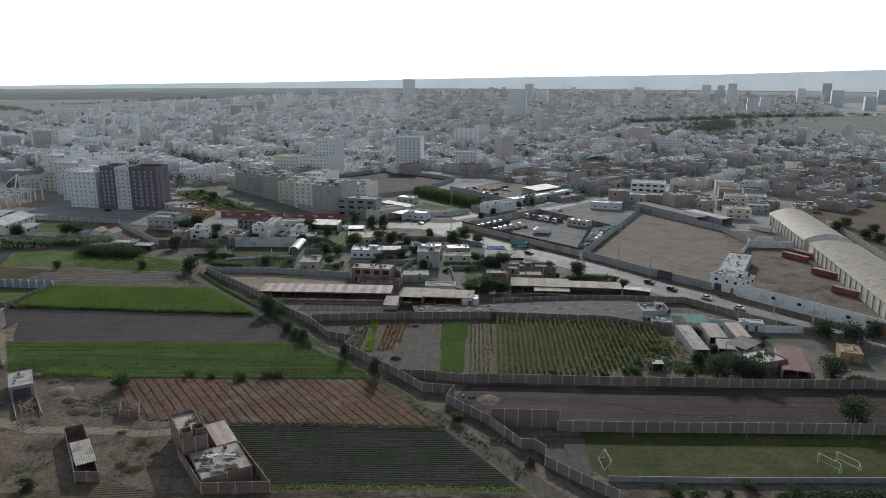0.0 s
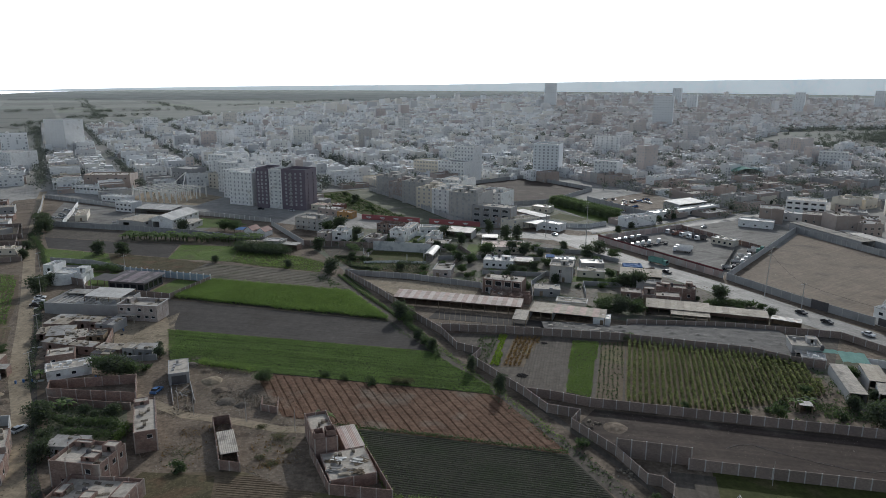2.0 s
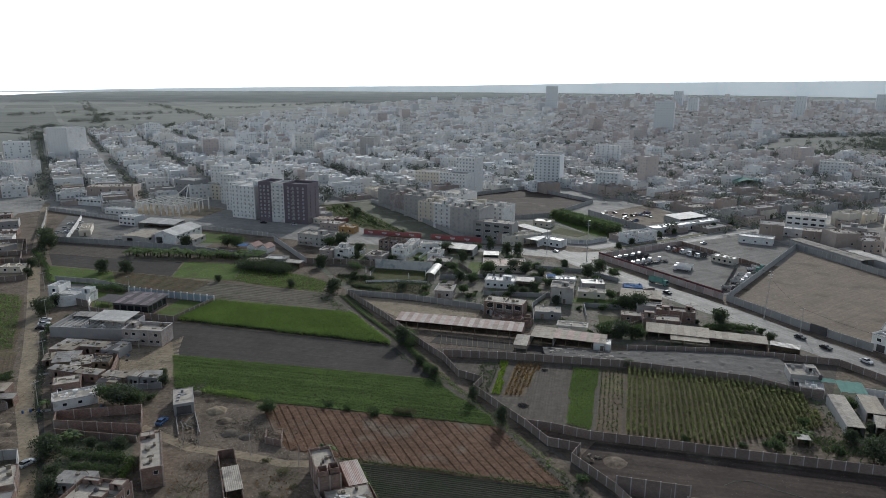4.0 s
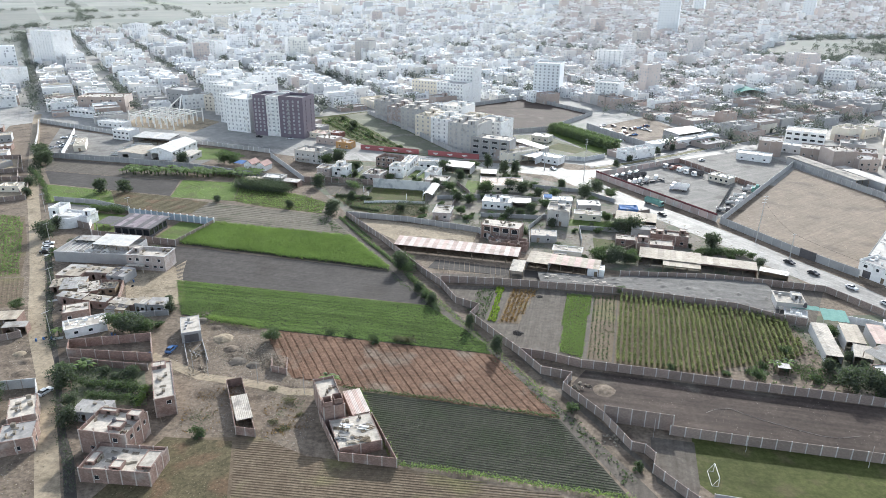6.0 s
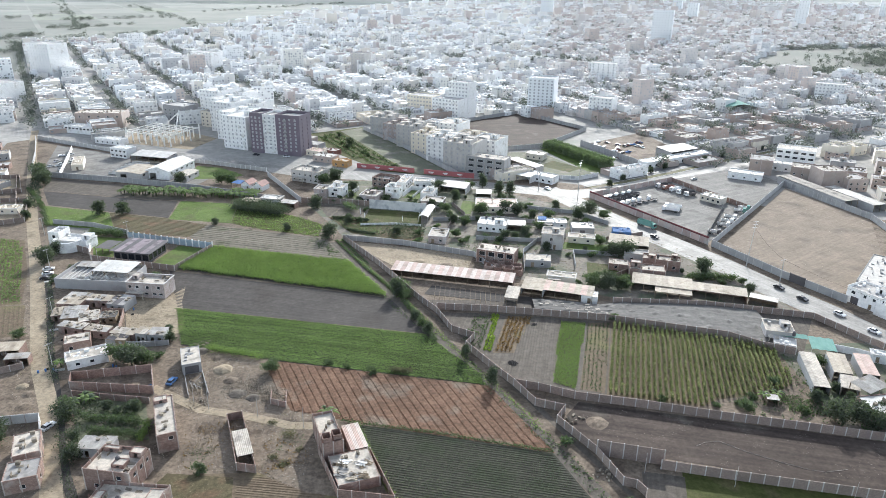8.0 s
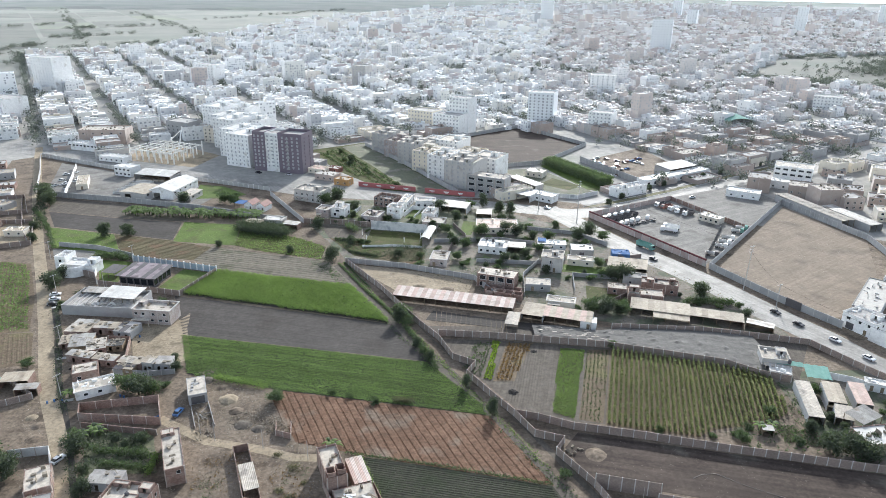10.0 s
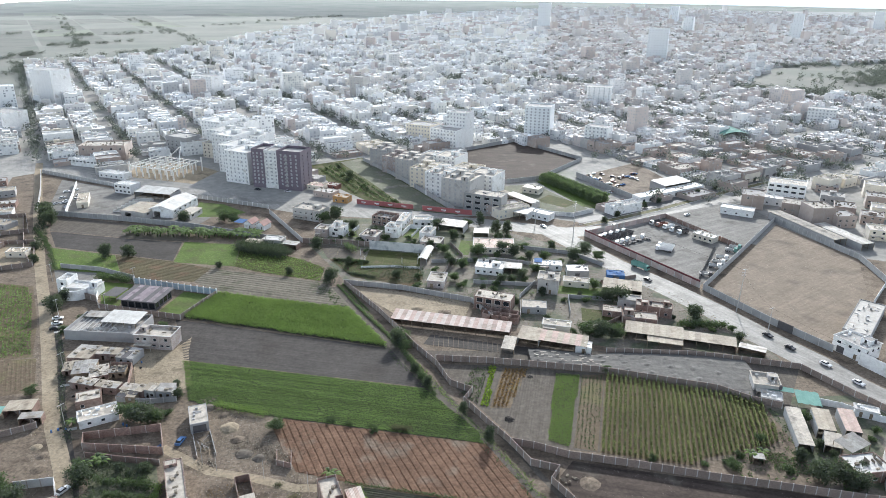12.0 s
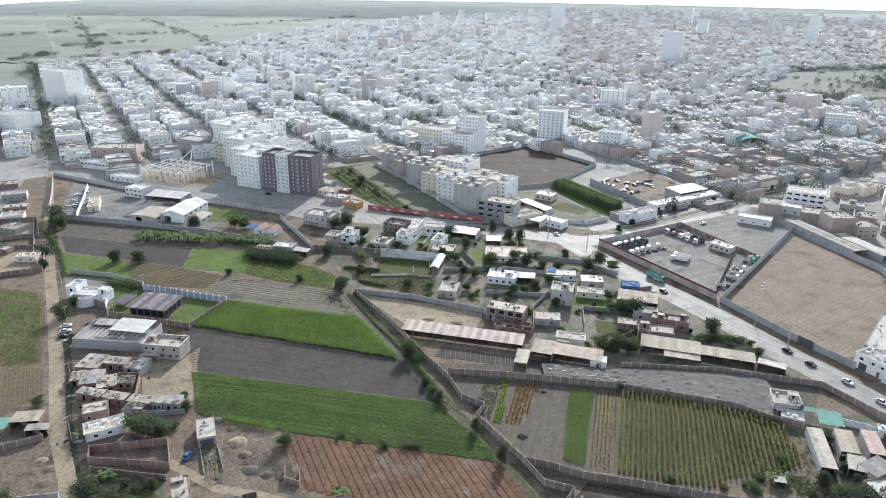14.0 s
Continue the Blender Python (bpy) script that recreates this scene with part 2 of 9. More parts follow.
# sheen weight whose pale veil stands in for haze over distant surfaces
HAZE_SHEEN = 1.0
# smaller sheen values in the table paint a thinner haze on nearer surfaces
M = {
    "plain": surface("dry_plain", (0.17, 0.16, 0.138), (0.25, 0.235, 0.205), 40, stain=(0.13, 0.14, 0.098), stain_size=90, stain_low=0.56, sheen=0.2, speck=0.2, speck_size=5, broad=0.15),
    "dirt": surface("dusty_dirt", (0.14, 0.11, 0.083), (0.215, 0.173, 0.132), 6, stain=(0.1, 0.079, 0.06), stain_size=9, stain_low=0.53, speck=0.42, broad=0.22, bump=0.5),
    "dirt_track": surface("dirt_track", (0.26, 0.212, 0.15), (0.35, 0.29, 0.208), 5, stain=(0.17, 0.14, 0.1), stain_size=8, stain_low=0.58, speck=0.28, broad=0.15, bump=0.4),
    "bare_lot": surface("bare_lot", (0.058, 0.044, 0.037), (0.084, 0.066, 0.055), 7, stain=(0.128, 0.112, 0.09), stain_size=13, stain_low=0.6, speck=0.25, streak=0.25, streak_turn=-13, streak_size=1.6, broad=0.2, bump=0.4),
    "soil_dark": surface("dark_soil", (0.058, 0.052, 0.048), (0.083, 0.075, 0.068), 3, stain=(0.059, 0.052, 0.046), stain_size=18, stain_low=0.56, speck=0.2, broad=0.14, streak=0.12, streak_turn=-13, bump=0.4),
    "soil_rust": surface("rust_soil", (0.132, 0.076, 0.049), (0.182, 0.11, 0.073), 4, stain=(0.2, 0.155, 0.118), stain_size=13, stain_low=0.56, speck=0.35, broad=0.2, bump=0.4),
    "soil_brown": surface("brown_soil", (0.115, 0.086, 0.059), (0.165, 0.128, 0.087), 4, stain=(0.15, 0.132, 0.067), stain_size=16, stain_low=0.54, speck=0.28, broad=0.15, bump=0.4),
    "soil_grey": surface("grey_soil", (0.097, 0.083, 0.069), (0.138, 0.12, 0.1), 3, stain=(0.09, 0.08, 0.064), stain_size=8, stain_low=0.58, speck=0.22, streak=0.15, streak_turn=77, bump=0.4),
    "soil_pale": surface("pale_dry_soil", (0.15, 0.132, 0.102), (0.205, 0.182, 0.142), 3, stain=(0.11, 0.108, 0.07), stain_size=9, stain_low=0.54, speck=0.25, streak=0.2, streak_turn=-15.5, bump=0.4),
    "soil_field": surface("furrowed_dark_soil", (0.054, 0.053, 0.04), (0.076, 0.074, 0.055), 3, stain=(0.054, 0.06, 0.038), stain_size=12, speck=0.2, broad=0.15),
    "yard": surface("sandy_yard", (0.185, 0.148, 0.112), (0.25, 0.203, 0.157), 9, stain=(0.15, 0.122, 0.096), stain_size=14, stain_low=0.56, speck=0.16, speck_size=1.6, streak=0.1, streak_turn=35, streak_size=1.4, broad=0.08, bump=0.5),
    "gravel": surface("grey_gravel", (0.18, 0.172, 0.158), (0.24, 0.228, 0.208), 5, stain=(0.128, 0.12, 0.108), stain_size=12, stain_low=0.56, speck=0.2, streak=0.15, streak_turn=30, streak_size=2.5, broad=0.15),
    "asphalt": surface("worn_asphalt", (0.096, 0.095, 0.092), (0.133, 0.13, 0.126), 6, rough=0.7, spec=0.5, stain=(0.222, 0.211, 0.196), stain_size=14, stain_low=0.6),
    "road_pale": surface("dusty_road", (0.215, 0.205, 0.188), (0.3, 0.288, 0.264), 8, rough=0.7, spec=0.35, stain=(0.2, 0.19, 0.174), stain_size=10, speck=0.18, streak=0.15, streak_turn=-60, streak_size=2.0),
    "grass": surface("mown_grass", (0.056, 0.066, 0.019), (0.082, 0.088, 0.03), 3, stain=(0.098, 0.09, 0.042), stain_size=7, stain_low=0.53, speck=0.3, streak=0.15, streak_turn=-12, streak_size=2.5, broad=0.2),
    "median": surface("yellowed_grass", (0.12, 0.12, 0.06), (0.18, 0.165, 0.1), 4, stain=(0.23, 0.2, 0.15), stain_size=8, stain_low=0.52, speck=0.25),
    "lawn": surface("bright_lawn", (0.09, 0.135, 0.033), (0.122, 0.165, 0.047), 4, stain=(0.1, 0.118, 0.044), stain_size=8, stain_low=0.52, speck=0.25, broad=0.2),
    "blue_panel": surface("pale_blue_panel", (0.33, 0.4, 0.46), (0.4, 0.47, 0.53), 3, stain=(0.36, 0.4, 0.43), stain_size=2, stain_low=0.55, rough=0.7),
    "leaf_dark": surface("dark_leaves", (0.03, 0.046, 0.018), (0.05, 0.068, 0.027), 1.5, island=0.35, rough=0.7, bump=0, leafy=0.45, sheen=0.25),
    "leaf": surface("green_leaves", (0.044, 0.07, 0.021), (0.067, 0.1, 0.034), 1.5, island=0.35, rough=0.7, bump=0, leafy=0.45, sheen=0.2),
    "leaf_olive": surface("olive_leaves", (0.075, 0.078, 0.032), (0.118, 0.115, 0.052), 2, island=0.3, rough=0.75, bump=0, leafy=0.4, sheen=0.2),
    "leaf_mid": surface("mid_green_leaves", (0.065, 0.1, 0.03), (0.095, 0.135, 0.045), 2, island=0.3, rough=0.7, bump=0, leafy=0.45, sheen=0.3),
    "leaf_crop": surface("crop_leaves", (0.114, 0.176, 0.038), (0.158, 0.226, 0.058), 5, island=0.25, rough=0.7, bump=0, leafy=0.45, sheen=0.15, broad=0.18),
    "leaf_row": surface("row_crop_leaves", (0.112, 0.172, 0.046), (0.156, 0.222, 0.07), 5, island=0.25, rough=0.7, bump=0, leafy=0.45, sheen=0.15, streak=0.3, streak_turn=-11.5, streak_size=1.6, broad=0.12),
    "leaf_lime": surface("lime_leaves", (0.148, 0.222, 0.03), (0.192, 0.266, 0.044), 3, island=0.2, rough=0.6, bump=0, leafy=0.45),
    "leaf_corn": surface("corn_leaves", (0.112, 0.136, 0.046), (0.168, 0.18, 0.075), 5, island=0.35, rough=0.7, bump=0, leafy=0.45, sheen=0.14, broad=0.15),
    # greyed leaves with sheen: haze over distant trees put into the colour
    "leaf_town": surface("hazed_town_leaves", (0.058, 0.07, 0.05), (0.085, 0.096, 0.072), 4, island=0.3, rough=0.8, bump=0, leafy=0.4, sheen=0.42),
    "leaf_dry": surface("withered_leaves", (0.148, 0.096, 0.044), (0.2, 0.141, 0.067), 3, island=0.3, bump=0, leafy=0.45),
    "bark": surface("bark", (0.067, 0.052, 0.037), (0.096, 0.074, 0.056), 0.5),
    "brick": surface("bare_brick", (0.275, 0.19, 0.158), (0.345, 0.25, 0.212), 3, brick=(0.72, 0.7, 0.68), stain=(0.34, 0.285, 0.25), stain_size=4, stain_low=0.55, piece=0.1, speck=0.18),
    "brick_pale": surface("pale_mauve_brick", (0.42, 0.355, 0.33), (0.5, 0.44, 0.41), 3, brick=(0.75, 0.74, 0.72), stain=(0.5, 0.46, 0.44), stain_size=5, stain_low=0.52),
    "column": surface("dusty_column", (0.38, 0.33, 0.295), (0.46, 0.41, 0.37), 2, stain=(0.3, 0.255, 0.225), stain_size=3, stain_low=0.56, piece=0.1),
    "dry_grass": surface("dry_olive_grass", (0.078, 0.068, 0.037), (0.12, 0.1, 0.058), 4, stain=(0.125, 0.085, 0.052), stain_size=7, stain_low=0.52, speck=0.4, speck_size=0.9, broad=0.22, streak=0.14, streak_turn=55, bump=0.5),
    "garden_green": surface("garden_green", (0.07, 0.082, 0.036), (0.11, 0.112, 0.058), 4, stain=(0.17, 0.148, 0.112), stain_size=9, stain_low=0.54, speck=0.4, broad=0.2, sheen=0.12),
    "garden": surface("garden_soil", (0.12, 0.1, 0.075), (0.18, 0.152, 0.114), 5, stain=(0.062, 0.074, 0.032), stain_size=9, stain_low=0.46, speck=0.4, broad=0.22, bump=0.4, sheen=0.12),
    # brick muted and given sheen to imitate haze at a distance
    "brick_dusty": surface("hazed_brick", (0.3, 0.225, 0.185), (0.385, 0.3, 0.25), 3, stain=(0.34, 0.29, 0.25), stain_size=6, stain_low=0.58, piece=0.2, sheen=0.4),
    # pale colour and full sheen stand in for haze over the far towers
    "pale_tower": surface("pale_tower_render", (0.6, 0.62, 0.63), (0.68, 0.7, 0.7), 6, sheen=HAZE_SHEEN),
    "brick_fence": surface("fence_brick", (0.25, 0.195, 0.165), (0.31, 0.245, 0.21), 3, brick=(0.68, 0.66, 0.63), stain=(0.2, 0.155, 0.141), stain_size=7, stain_low=0.6, piece=0.15, sheen=0.1),
    "concrete": surface("concrete", (0.34, 0.32, 0.3), (0.43, 0.41, 0.38), 2, stain=(0.26, 0.24, 0.225), stain_size=5, stain_low=0.6, piece=0.1, sheen=0.4),
    "concrete_grey": surface("grey_render", (0.24, 0.235, 0.23), (0.31, 0.3, 0.29), 3, stain=(0.19, 0.185, 0.18), stain_size=7, stain_low=0.58, piece=0.1, sheen=0.4),
    "slab": surface("pale_roof_slab", (0.36, 0.315, 0.255), (0.5, 0.445, 0.37), 3, stain=(0.24, 0.21, 0.172), stain_size=3.5, stain_low=0.54, piece=0.15, speck=0.25, speck_size=1.0, sheen=0.2),
    "slab_grey": surface("grey_roof_slab", (0.225, 0.208, 0.188), (0.305, 0.285, 0.258), 3, stain=(0.16, 0.145, 0.127), stain_size=3.5, stain_low=0.54, piece=0.2, speck=0.25, speck_size=1.0, sheen=0.3),
    "white": surface("white_paint", (0.7, 0.69, 0.67), (0.8, 0.79, 0.77), 3, stain=(0.52, 0.49, 0.45), stain_size=4, stain_low=0.58, speck=0.12, piece=0.08, sheen=0.4),
    "cream": surface("cream_paint", (0.6, 0.53, 0.42), (0.7, 0.63, 0.51), 3, stain=(0.48, 0.42, 0.34), stain_size=5, stain_low=0.62, piece=0.15, sheen=0.4),
    "violet": surface("violet_render", (0.115, 0.085, 0.11), (0.145, 0.108, 0.138), 4, bump=0.05, sheen=0.3),
    "tin": surface("grey_roof_sheet", (0.28, 0.262, 0.235), (0.36, 0.34, 0.305), 2, rough=0.55, spec=0.5, stain=(0.22, 0.18, 0.142), stain_size=3.5, stain_low=0.55, piece=0.2, speck=0.2),
    "tin_white": surface("white_roof_sheet", (0.46, 0.445, 0.41), (0.6, 0.585, 0.55), 3, rough=0.5, spec=0.5, stain=(0.42, 0.39, 0.35), stain_size=4, stain_low=0.57, piece=0.1, speck=0.12),
    "tin_pink": surface("faded_pink_sheet", (0.45, 0.325, 0.275), (0.53, 0.4, 0.345), 2, rough=0.6, stain=(0.38, 0.3, 0.25), stain_size=4, piece=0.08, speck=0.15),
    "tin_tan": surface("tan_roof_sheet", (0.35, 0.298, 0.23), (0.43, 0.375, 0.298), 3, rough=0.6, stain=(0.27, 0.225, 0.175), stain_size=4, stain_low=0.55, piece=0.12, speck=0.18),
    "tin_rose": surface("pale_rose_sheet", (0.52, 0.44, 0.39), (0.6, 0.52, 0.47), 3, rough=0.6, stain=(0.42, 0.35, 0.3), stain_size=4, stain_low=0.56, speck=0.15, piece=0.08),
    "tin_dark": surface("dark_roof_sheet", (0.085, 0.08, 0.083), (0.13, 0.12, 0.122), 2, rough=0.7, spec=0.25),
    "tin_red": surface("dull_red_sheet", (0.2, 0.096, 0.081), (0.252, 0.133, 0.111), 3, rough=0.6, piece=0.1),
    "mesh": surface("shade_mesh", (0.075, 0.069, 0.062), (0.105, 0.098, 0.088), 3, stain=(0.15, 0.14, 0.125), stain_size=5, stain_low=0.58, rough=0.8, speck=0.3, streak=0.2, streak_turn=-12, sheen=0.1),
    "red": surface("red_paint", (0.26, 0.075, 0.075), (0.33, 0.11, 0.105), 3, stain=(0.3, 0.18, 0.16), stain_size=3, stain_low=0.58, piece=0.1),
    "red_faded": surface("faded_red_paint", (0.33, 0.14, 0.13), (0.4, 0.19, 0.175), 3, stain=(0.45, 0.33, 0.3), stain_size=4, stain_low=0.58, sheen=0.5),
    "advert_red": surface("advert_red_paint", (0.33, 0.085, 0.085), (0.4, 0.12, 0.115), 4, stain=(0.45, 0.25, 0.23), stain_size=5, stain_low=0.6, sheen=0.2),
    "maroon": surface("maroon_paint", (0.13, 0.045, 0.05), (0.17, 0.065, 0.07), 3, stain=(0.2, 0.12, 0.11), stain_size=5, stain_low=0.6),
    "pink_wall": surface("faded_pink_render", (0.42, 0.32, 0.29), (0.52, 0.42, 0.38), 3, stain=(0.5, 0.46, 0.42), stain_size=5, stain_low=0.5, piece=0.2),
    "mural": surface("mottled_whitewash", (0.5, 0.5, 0.49), (0.66, 0.65, 0.63), 3, stain=(0.34, 0.35, 0.36), stain_size=5, stain_low=0.53),
    "orange": surface("ochre_paint", (0.42, 0.24, 0.1), (0.5, 0.3, 0.14), 3, stain=(0.4, 0.33, 0.25), stain_size=3, stain_low=0.58),
    "blue": surface("blue_tarp", (0.07, 0.14, 0.3), (0.1, 0.19, 0.37), 2, stain=(0.2, 0.25, 0.34), stain_size=3, stain_low=0.58),
    "green_net": surface("green_net", (0.15, 0.29, 0.25), (0.21, 0.37, 0.32), 2),
    "wood": surface("weathered_timber", (0.185, 0.141, 0.096), (0.266, 0.215, 0.155), 1, island=0.2, piece=0.2),
    "pale_sheet": surface("mauve_sheet", (0.2, 0.165, 0.18), (0.28, 0.235, 0.25), 3, rough=0.75, spec=0.2, stain=(0.13, 0.11, 0.118), stain_size=4, piece=0.2),
    "steel": surface("galvanised_steel", (0.45, 0.45, 0.45), (0.55, 0.55, 0.55), 1, rough=0.45, metal=0.5),
    "white_steel": surface("white_steel", (0.72, 0.7, 0.66), (0.8, 0.78, 0.74), 1, rough=0.5),
    "glass": surface("dark_glass", (0.02, 0.024, 0.028), (0.03, 0.034, 0.04), 4, rough=0.12, spec=0.6, bump=0),
    # panes lightened and given sheen to imitate haze over far windows
    "glass_hazed": surface("hazed_glass", (0.13, 0.14, 0.15), (0.22, 0.23, 0.24), 6, rough=0.35, spec=0.5, bump=0, sheen=0.9),
    "rubber": surface("black_rubber", (0.02, 0.02, 0.02), (0.03, 0.03, 0.03), 0.5),
    "car_white": surface("white_lacquer", (0.7, 0.7, 0.7), (0.76, 0.76, 0.76), 1, rough=0.25, spec=0.6, bump=0),
    "car_dark": surface("black_lacquer", (0.02, 0.02, 0.025), (0.03, 0.03, 0.035), 1, rough=0.2, spec=0.6, bump=0),
    "rubble": surface("rubble", (0.17, 0.145, 0.112), (0.3, 0.262, 0.21), 0.8, island=0.3),
    # sheen adds a pale painted haze to the far fields
    "far_field": surface("far_fields", (0.105, 0.113, 0.086), (0.15, 0.15, 0.118), 120, stain=(0.085, 0.1, 0.072), stain_size=200, stain_low=0.5, sheen=0.14),
    "far_dark": surface("dark_far_fields", (0.075, 0.08, 0.06), (0.11, 0.11, 0.085), 60, stain=(0.06, 0.075, 0.05), stain_size=90, stain_low=0.5, sheen=0.12),
    "far_olive": surface("olive_far_fields", (0.1, 0.12, 0.07), (0.14, 0.152, 0.095), 60, stain=(0.09, 0.1, 0.07), stain_size=90, stain_low=0.5, sheen=0.14),
    "pebble": surface("mixed_pebbles", (0.24, 0.205, 0.165), (0.44, 0.4, 0.345), 0.5, island=0.4, bump=0),
    "litter": surface("dry_litter", (0.13, 0.108, 0.07), (0.22, 0.185, 0.12), 0.5, island=0.4, bump=0),
    # sheen paints haze over the town's walls and roofs
    "city_wall": palette("city_walls", [(0.7, 0.69, 0.67), (0.62, 0.6, 0.57), (0.76, 0.76, 0.75), (0.6, 0.55, 0.47), (0.42, 0.42, 0.42), (0.66, 0.62, 0.56), (0.42, 0.34, 0.3), (0.74, 0.74, 0.73), (0.5, 0.49, 0.48), (0.68, 0.66, 0.6)], sheen=1.0),
    "town_wall": palette("town_walls", [(0.42, 0.33, 0.28), (0.52, 0.49, 0.46), (0.46, 0.42, 0.39), (0.74, 0.73, 0.71), (0.42, 0.36, 0.31), (0.6, 0.55, 0.5), (0.4, 0.32, 0.28), (0.68, 0.66, 0.64)], sheen=0.95),
    "town_roof": palette("town_roofs", [(0.42, 0.37, 0.33), (0.5, 0.46, 0.42), (0.36, 0.32, 0.29), (0.62, 0.6, 0.57), (0.45, 0.4, 0.36), (0.4, 0.36, 0.33)], sheen=0.9),
    "city_roof": palette("city_roofs", [(0.68, 0.66, 0.63), (0.58, 0.56, 0.53), (0.74, 0.73, 0.7), (0.5, 0.47, 0.44), (0.62, 0.57, 0.52), (0.78, 0.77, 0.75)], sheen=HAZE_SHEEN),
}


# ---- building blocks ----
class Geo:
    """Collects vertices and faces of one mesh; box, prism, tube and sheet add to it."""

    def __init__(self):
        self.v, self.f, self.s = [], [], []

    def face(self, pts, slot=0):
        n = len(self.v)
        self.v += [tuple(p) for p in pts]
        self.f.append(tuple(range(n, n + len(pts))))
        self.s.append(slot)

    def hull(self, low, top, slot=0, bottom=False):
        """Side faces between two equal rings, and a top."""
        n, k = len(self.v), len(low)
        self.v += [tuple(p) for p in low] + [tuple(p) for p in top]
        for i in range(k):
            j = (i + 1) % k
            self.f.append((n + i, n + j, n + k + j, n + k + i))
            self.s.append(slot)
        self.f.append(tuple(n + k + i for i in range(k)))
        self.s.append(slot)
        if bottom:
            self.f.append(tuple(n + i for i in reversed(range(k))))
            self.s.append(slot)
        return self

    def box(self, x0, x1, y0, y1, z0, z1, slot=0):
        ring = ((x0, y0), (x1, y0), (x1, y1), (x0, y1))
        return self.hull([(x, y, z0) for x, y in ring], [(x, y, z1) for x, y in ring], slot, True)

    def prism(self, ring, z0, z1, slot=0):
        return self.hull([(x, y, z0) for x, y in ring], [(x, y, z1) for x, y in ring], slot, True)

    def tube(self, a, b, r0, r1=None, sides=6, slot=0):
        a, b, r1 = Vector(a), Vector(b), r0 if r1 is None else r1
        ax = (b - a).normalized()
        u = ax.orthogonal().normalized()
        w = ax.cross(u)
        turns = [2 * math.pi * i / sides for i in range(sides)]
        return self.hull([a + (u * math.cos(t) + w * math.sin(t)) * r0 for t in turns],
                         [b + (u * math.cos(t) + w * math.sin(t)) * r1 for t in turns], slot, True)

    def beam(self, a, b, wide, high, slot=0):
        """A square bar from a to b."""
        a, b = Vector(a), Vector(b)
        ax = (b - a).normalized()
        side = ax.cross(Vector((0, 0, 1)))
        side = side.normalized() if side.length > 0.01 else Vector((1, 0, 0))
        up = side.cross(ax)
        cs = [side * sx * wide / 2 + up * sy * high / 2 for sx, sy in ((-1, -1), (1, -1), (1, 1), (-1, 1))]
        return self.hull([a + c for c in cs], [b + c for c in cs], slot, True)

    def run(self, points, r, sides=4, slot=0):
        """A tube along a line of points, in one piece."""
        pts = [Vector(p) for p in points]
        n = len(self.v)
        for i, p in enumerate(pts):
            ax = (pts[min(i + 1, len(pts) - 1)] - pts[max(i - 1, 0)]).normalized()
            u = ax.cross(Vector((0, 0, 1))).normalized() if abs(ax.z) < 0.95 else Vector((1, 0, 0))
            w = u.cross(ax)
            self.v += [tuple(p + (u * math.cos(2 * math.pi * k / sides) + w * math.sin(2 * math.pi * k / sides)) * r) for k in range(sides)]
        for i in range(len(pts) - 1):
            for k in range(sides):
                j = (k + 1) % sides
                self.f.append((n + i * sides + k, n + i * sides + j, n + (i + 1) * sides + j, n + (i + 1) * sides + k))
                self.s.append(slot)
        return self

    def sheet(self, x0, x1, y0, y1, za, zb, waves, deep=0.05, thick=0.03, slot=0, arch=0.0):
        """A corrugated sheet, za high along y0 and zb along y1; the ridges run from y0 to y1."""
        n = waves * 2
        rows = []
        for dz in (0, -thick):
            for y, z in ((y0, za), (y1, zb)):
                rows.append([(x0 + (x1 - x0) * i / n, y, z + dz + (deep if i % 2 else 0) + arch * (1 - (2 * i / n - 1) ** 2)) for i in range(n + 1)])
        b = len(self.v)
        for r in rows:
            self.v += r
        k = n + 1
        for i in range(n):
            self.f.append((b + i, b + i + 1, b + k + i + 1, b + k + i))
            self.f.append((b + 2 * k + i, b + 3 * k + i, b + 3 * k + i + 1, b + 2 * k + i + 1))
            self.f.append((b + i, b + 2 * k + i, b + 2 * k + i + 1, b + i + 1))
            self.s += [slot] * 3
        return self

    def mesh(self, name, *mats):
        me = bpy.data.meshes.new(name)
        me.from_pydata(self.v, [], self.f)
        for m in mats:
            me.materials.append(m)
        if len(mats) > 1:
            me.polygons.foreach_set("material_index", self.s)
        me.update()
        return me


def part(name, geo, mats, parent, label="", m=None):
    """One mesh under a thing or a part."""
    if isinstance(geo, Geo):
        geo = geo.mesh(name, *(mats if isinstance(mats, tuple) else (mats,)))
    ob = new(name, geo)
    ob.parent = parent
    if m is not None:
        ob.matrix_basis = m
    return tagged(ob, label)


def thing(name, m, label, category, group="", kind=""):
    ob = new(name)
    ob.empty_display_size = 0.5
    ob.matrix_basis = m
    return tagged(ob, label, category, group, kind)


def solid(name, geo, mats, label, category, kind="", m=None, group=""):
    """A thing that is one mesh."""
    ob = new(name, geo.mesh(name, *(mats if isinstance(mats, tuple) else (mats,))))
    if m is not None:
        ob.matrix_basis = m
    return tagged(ob, label, category, group, kind)


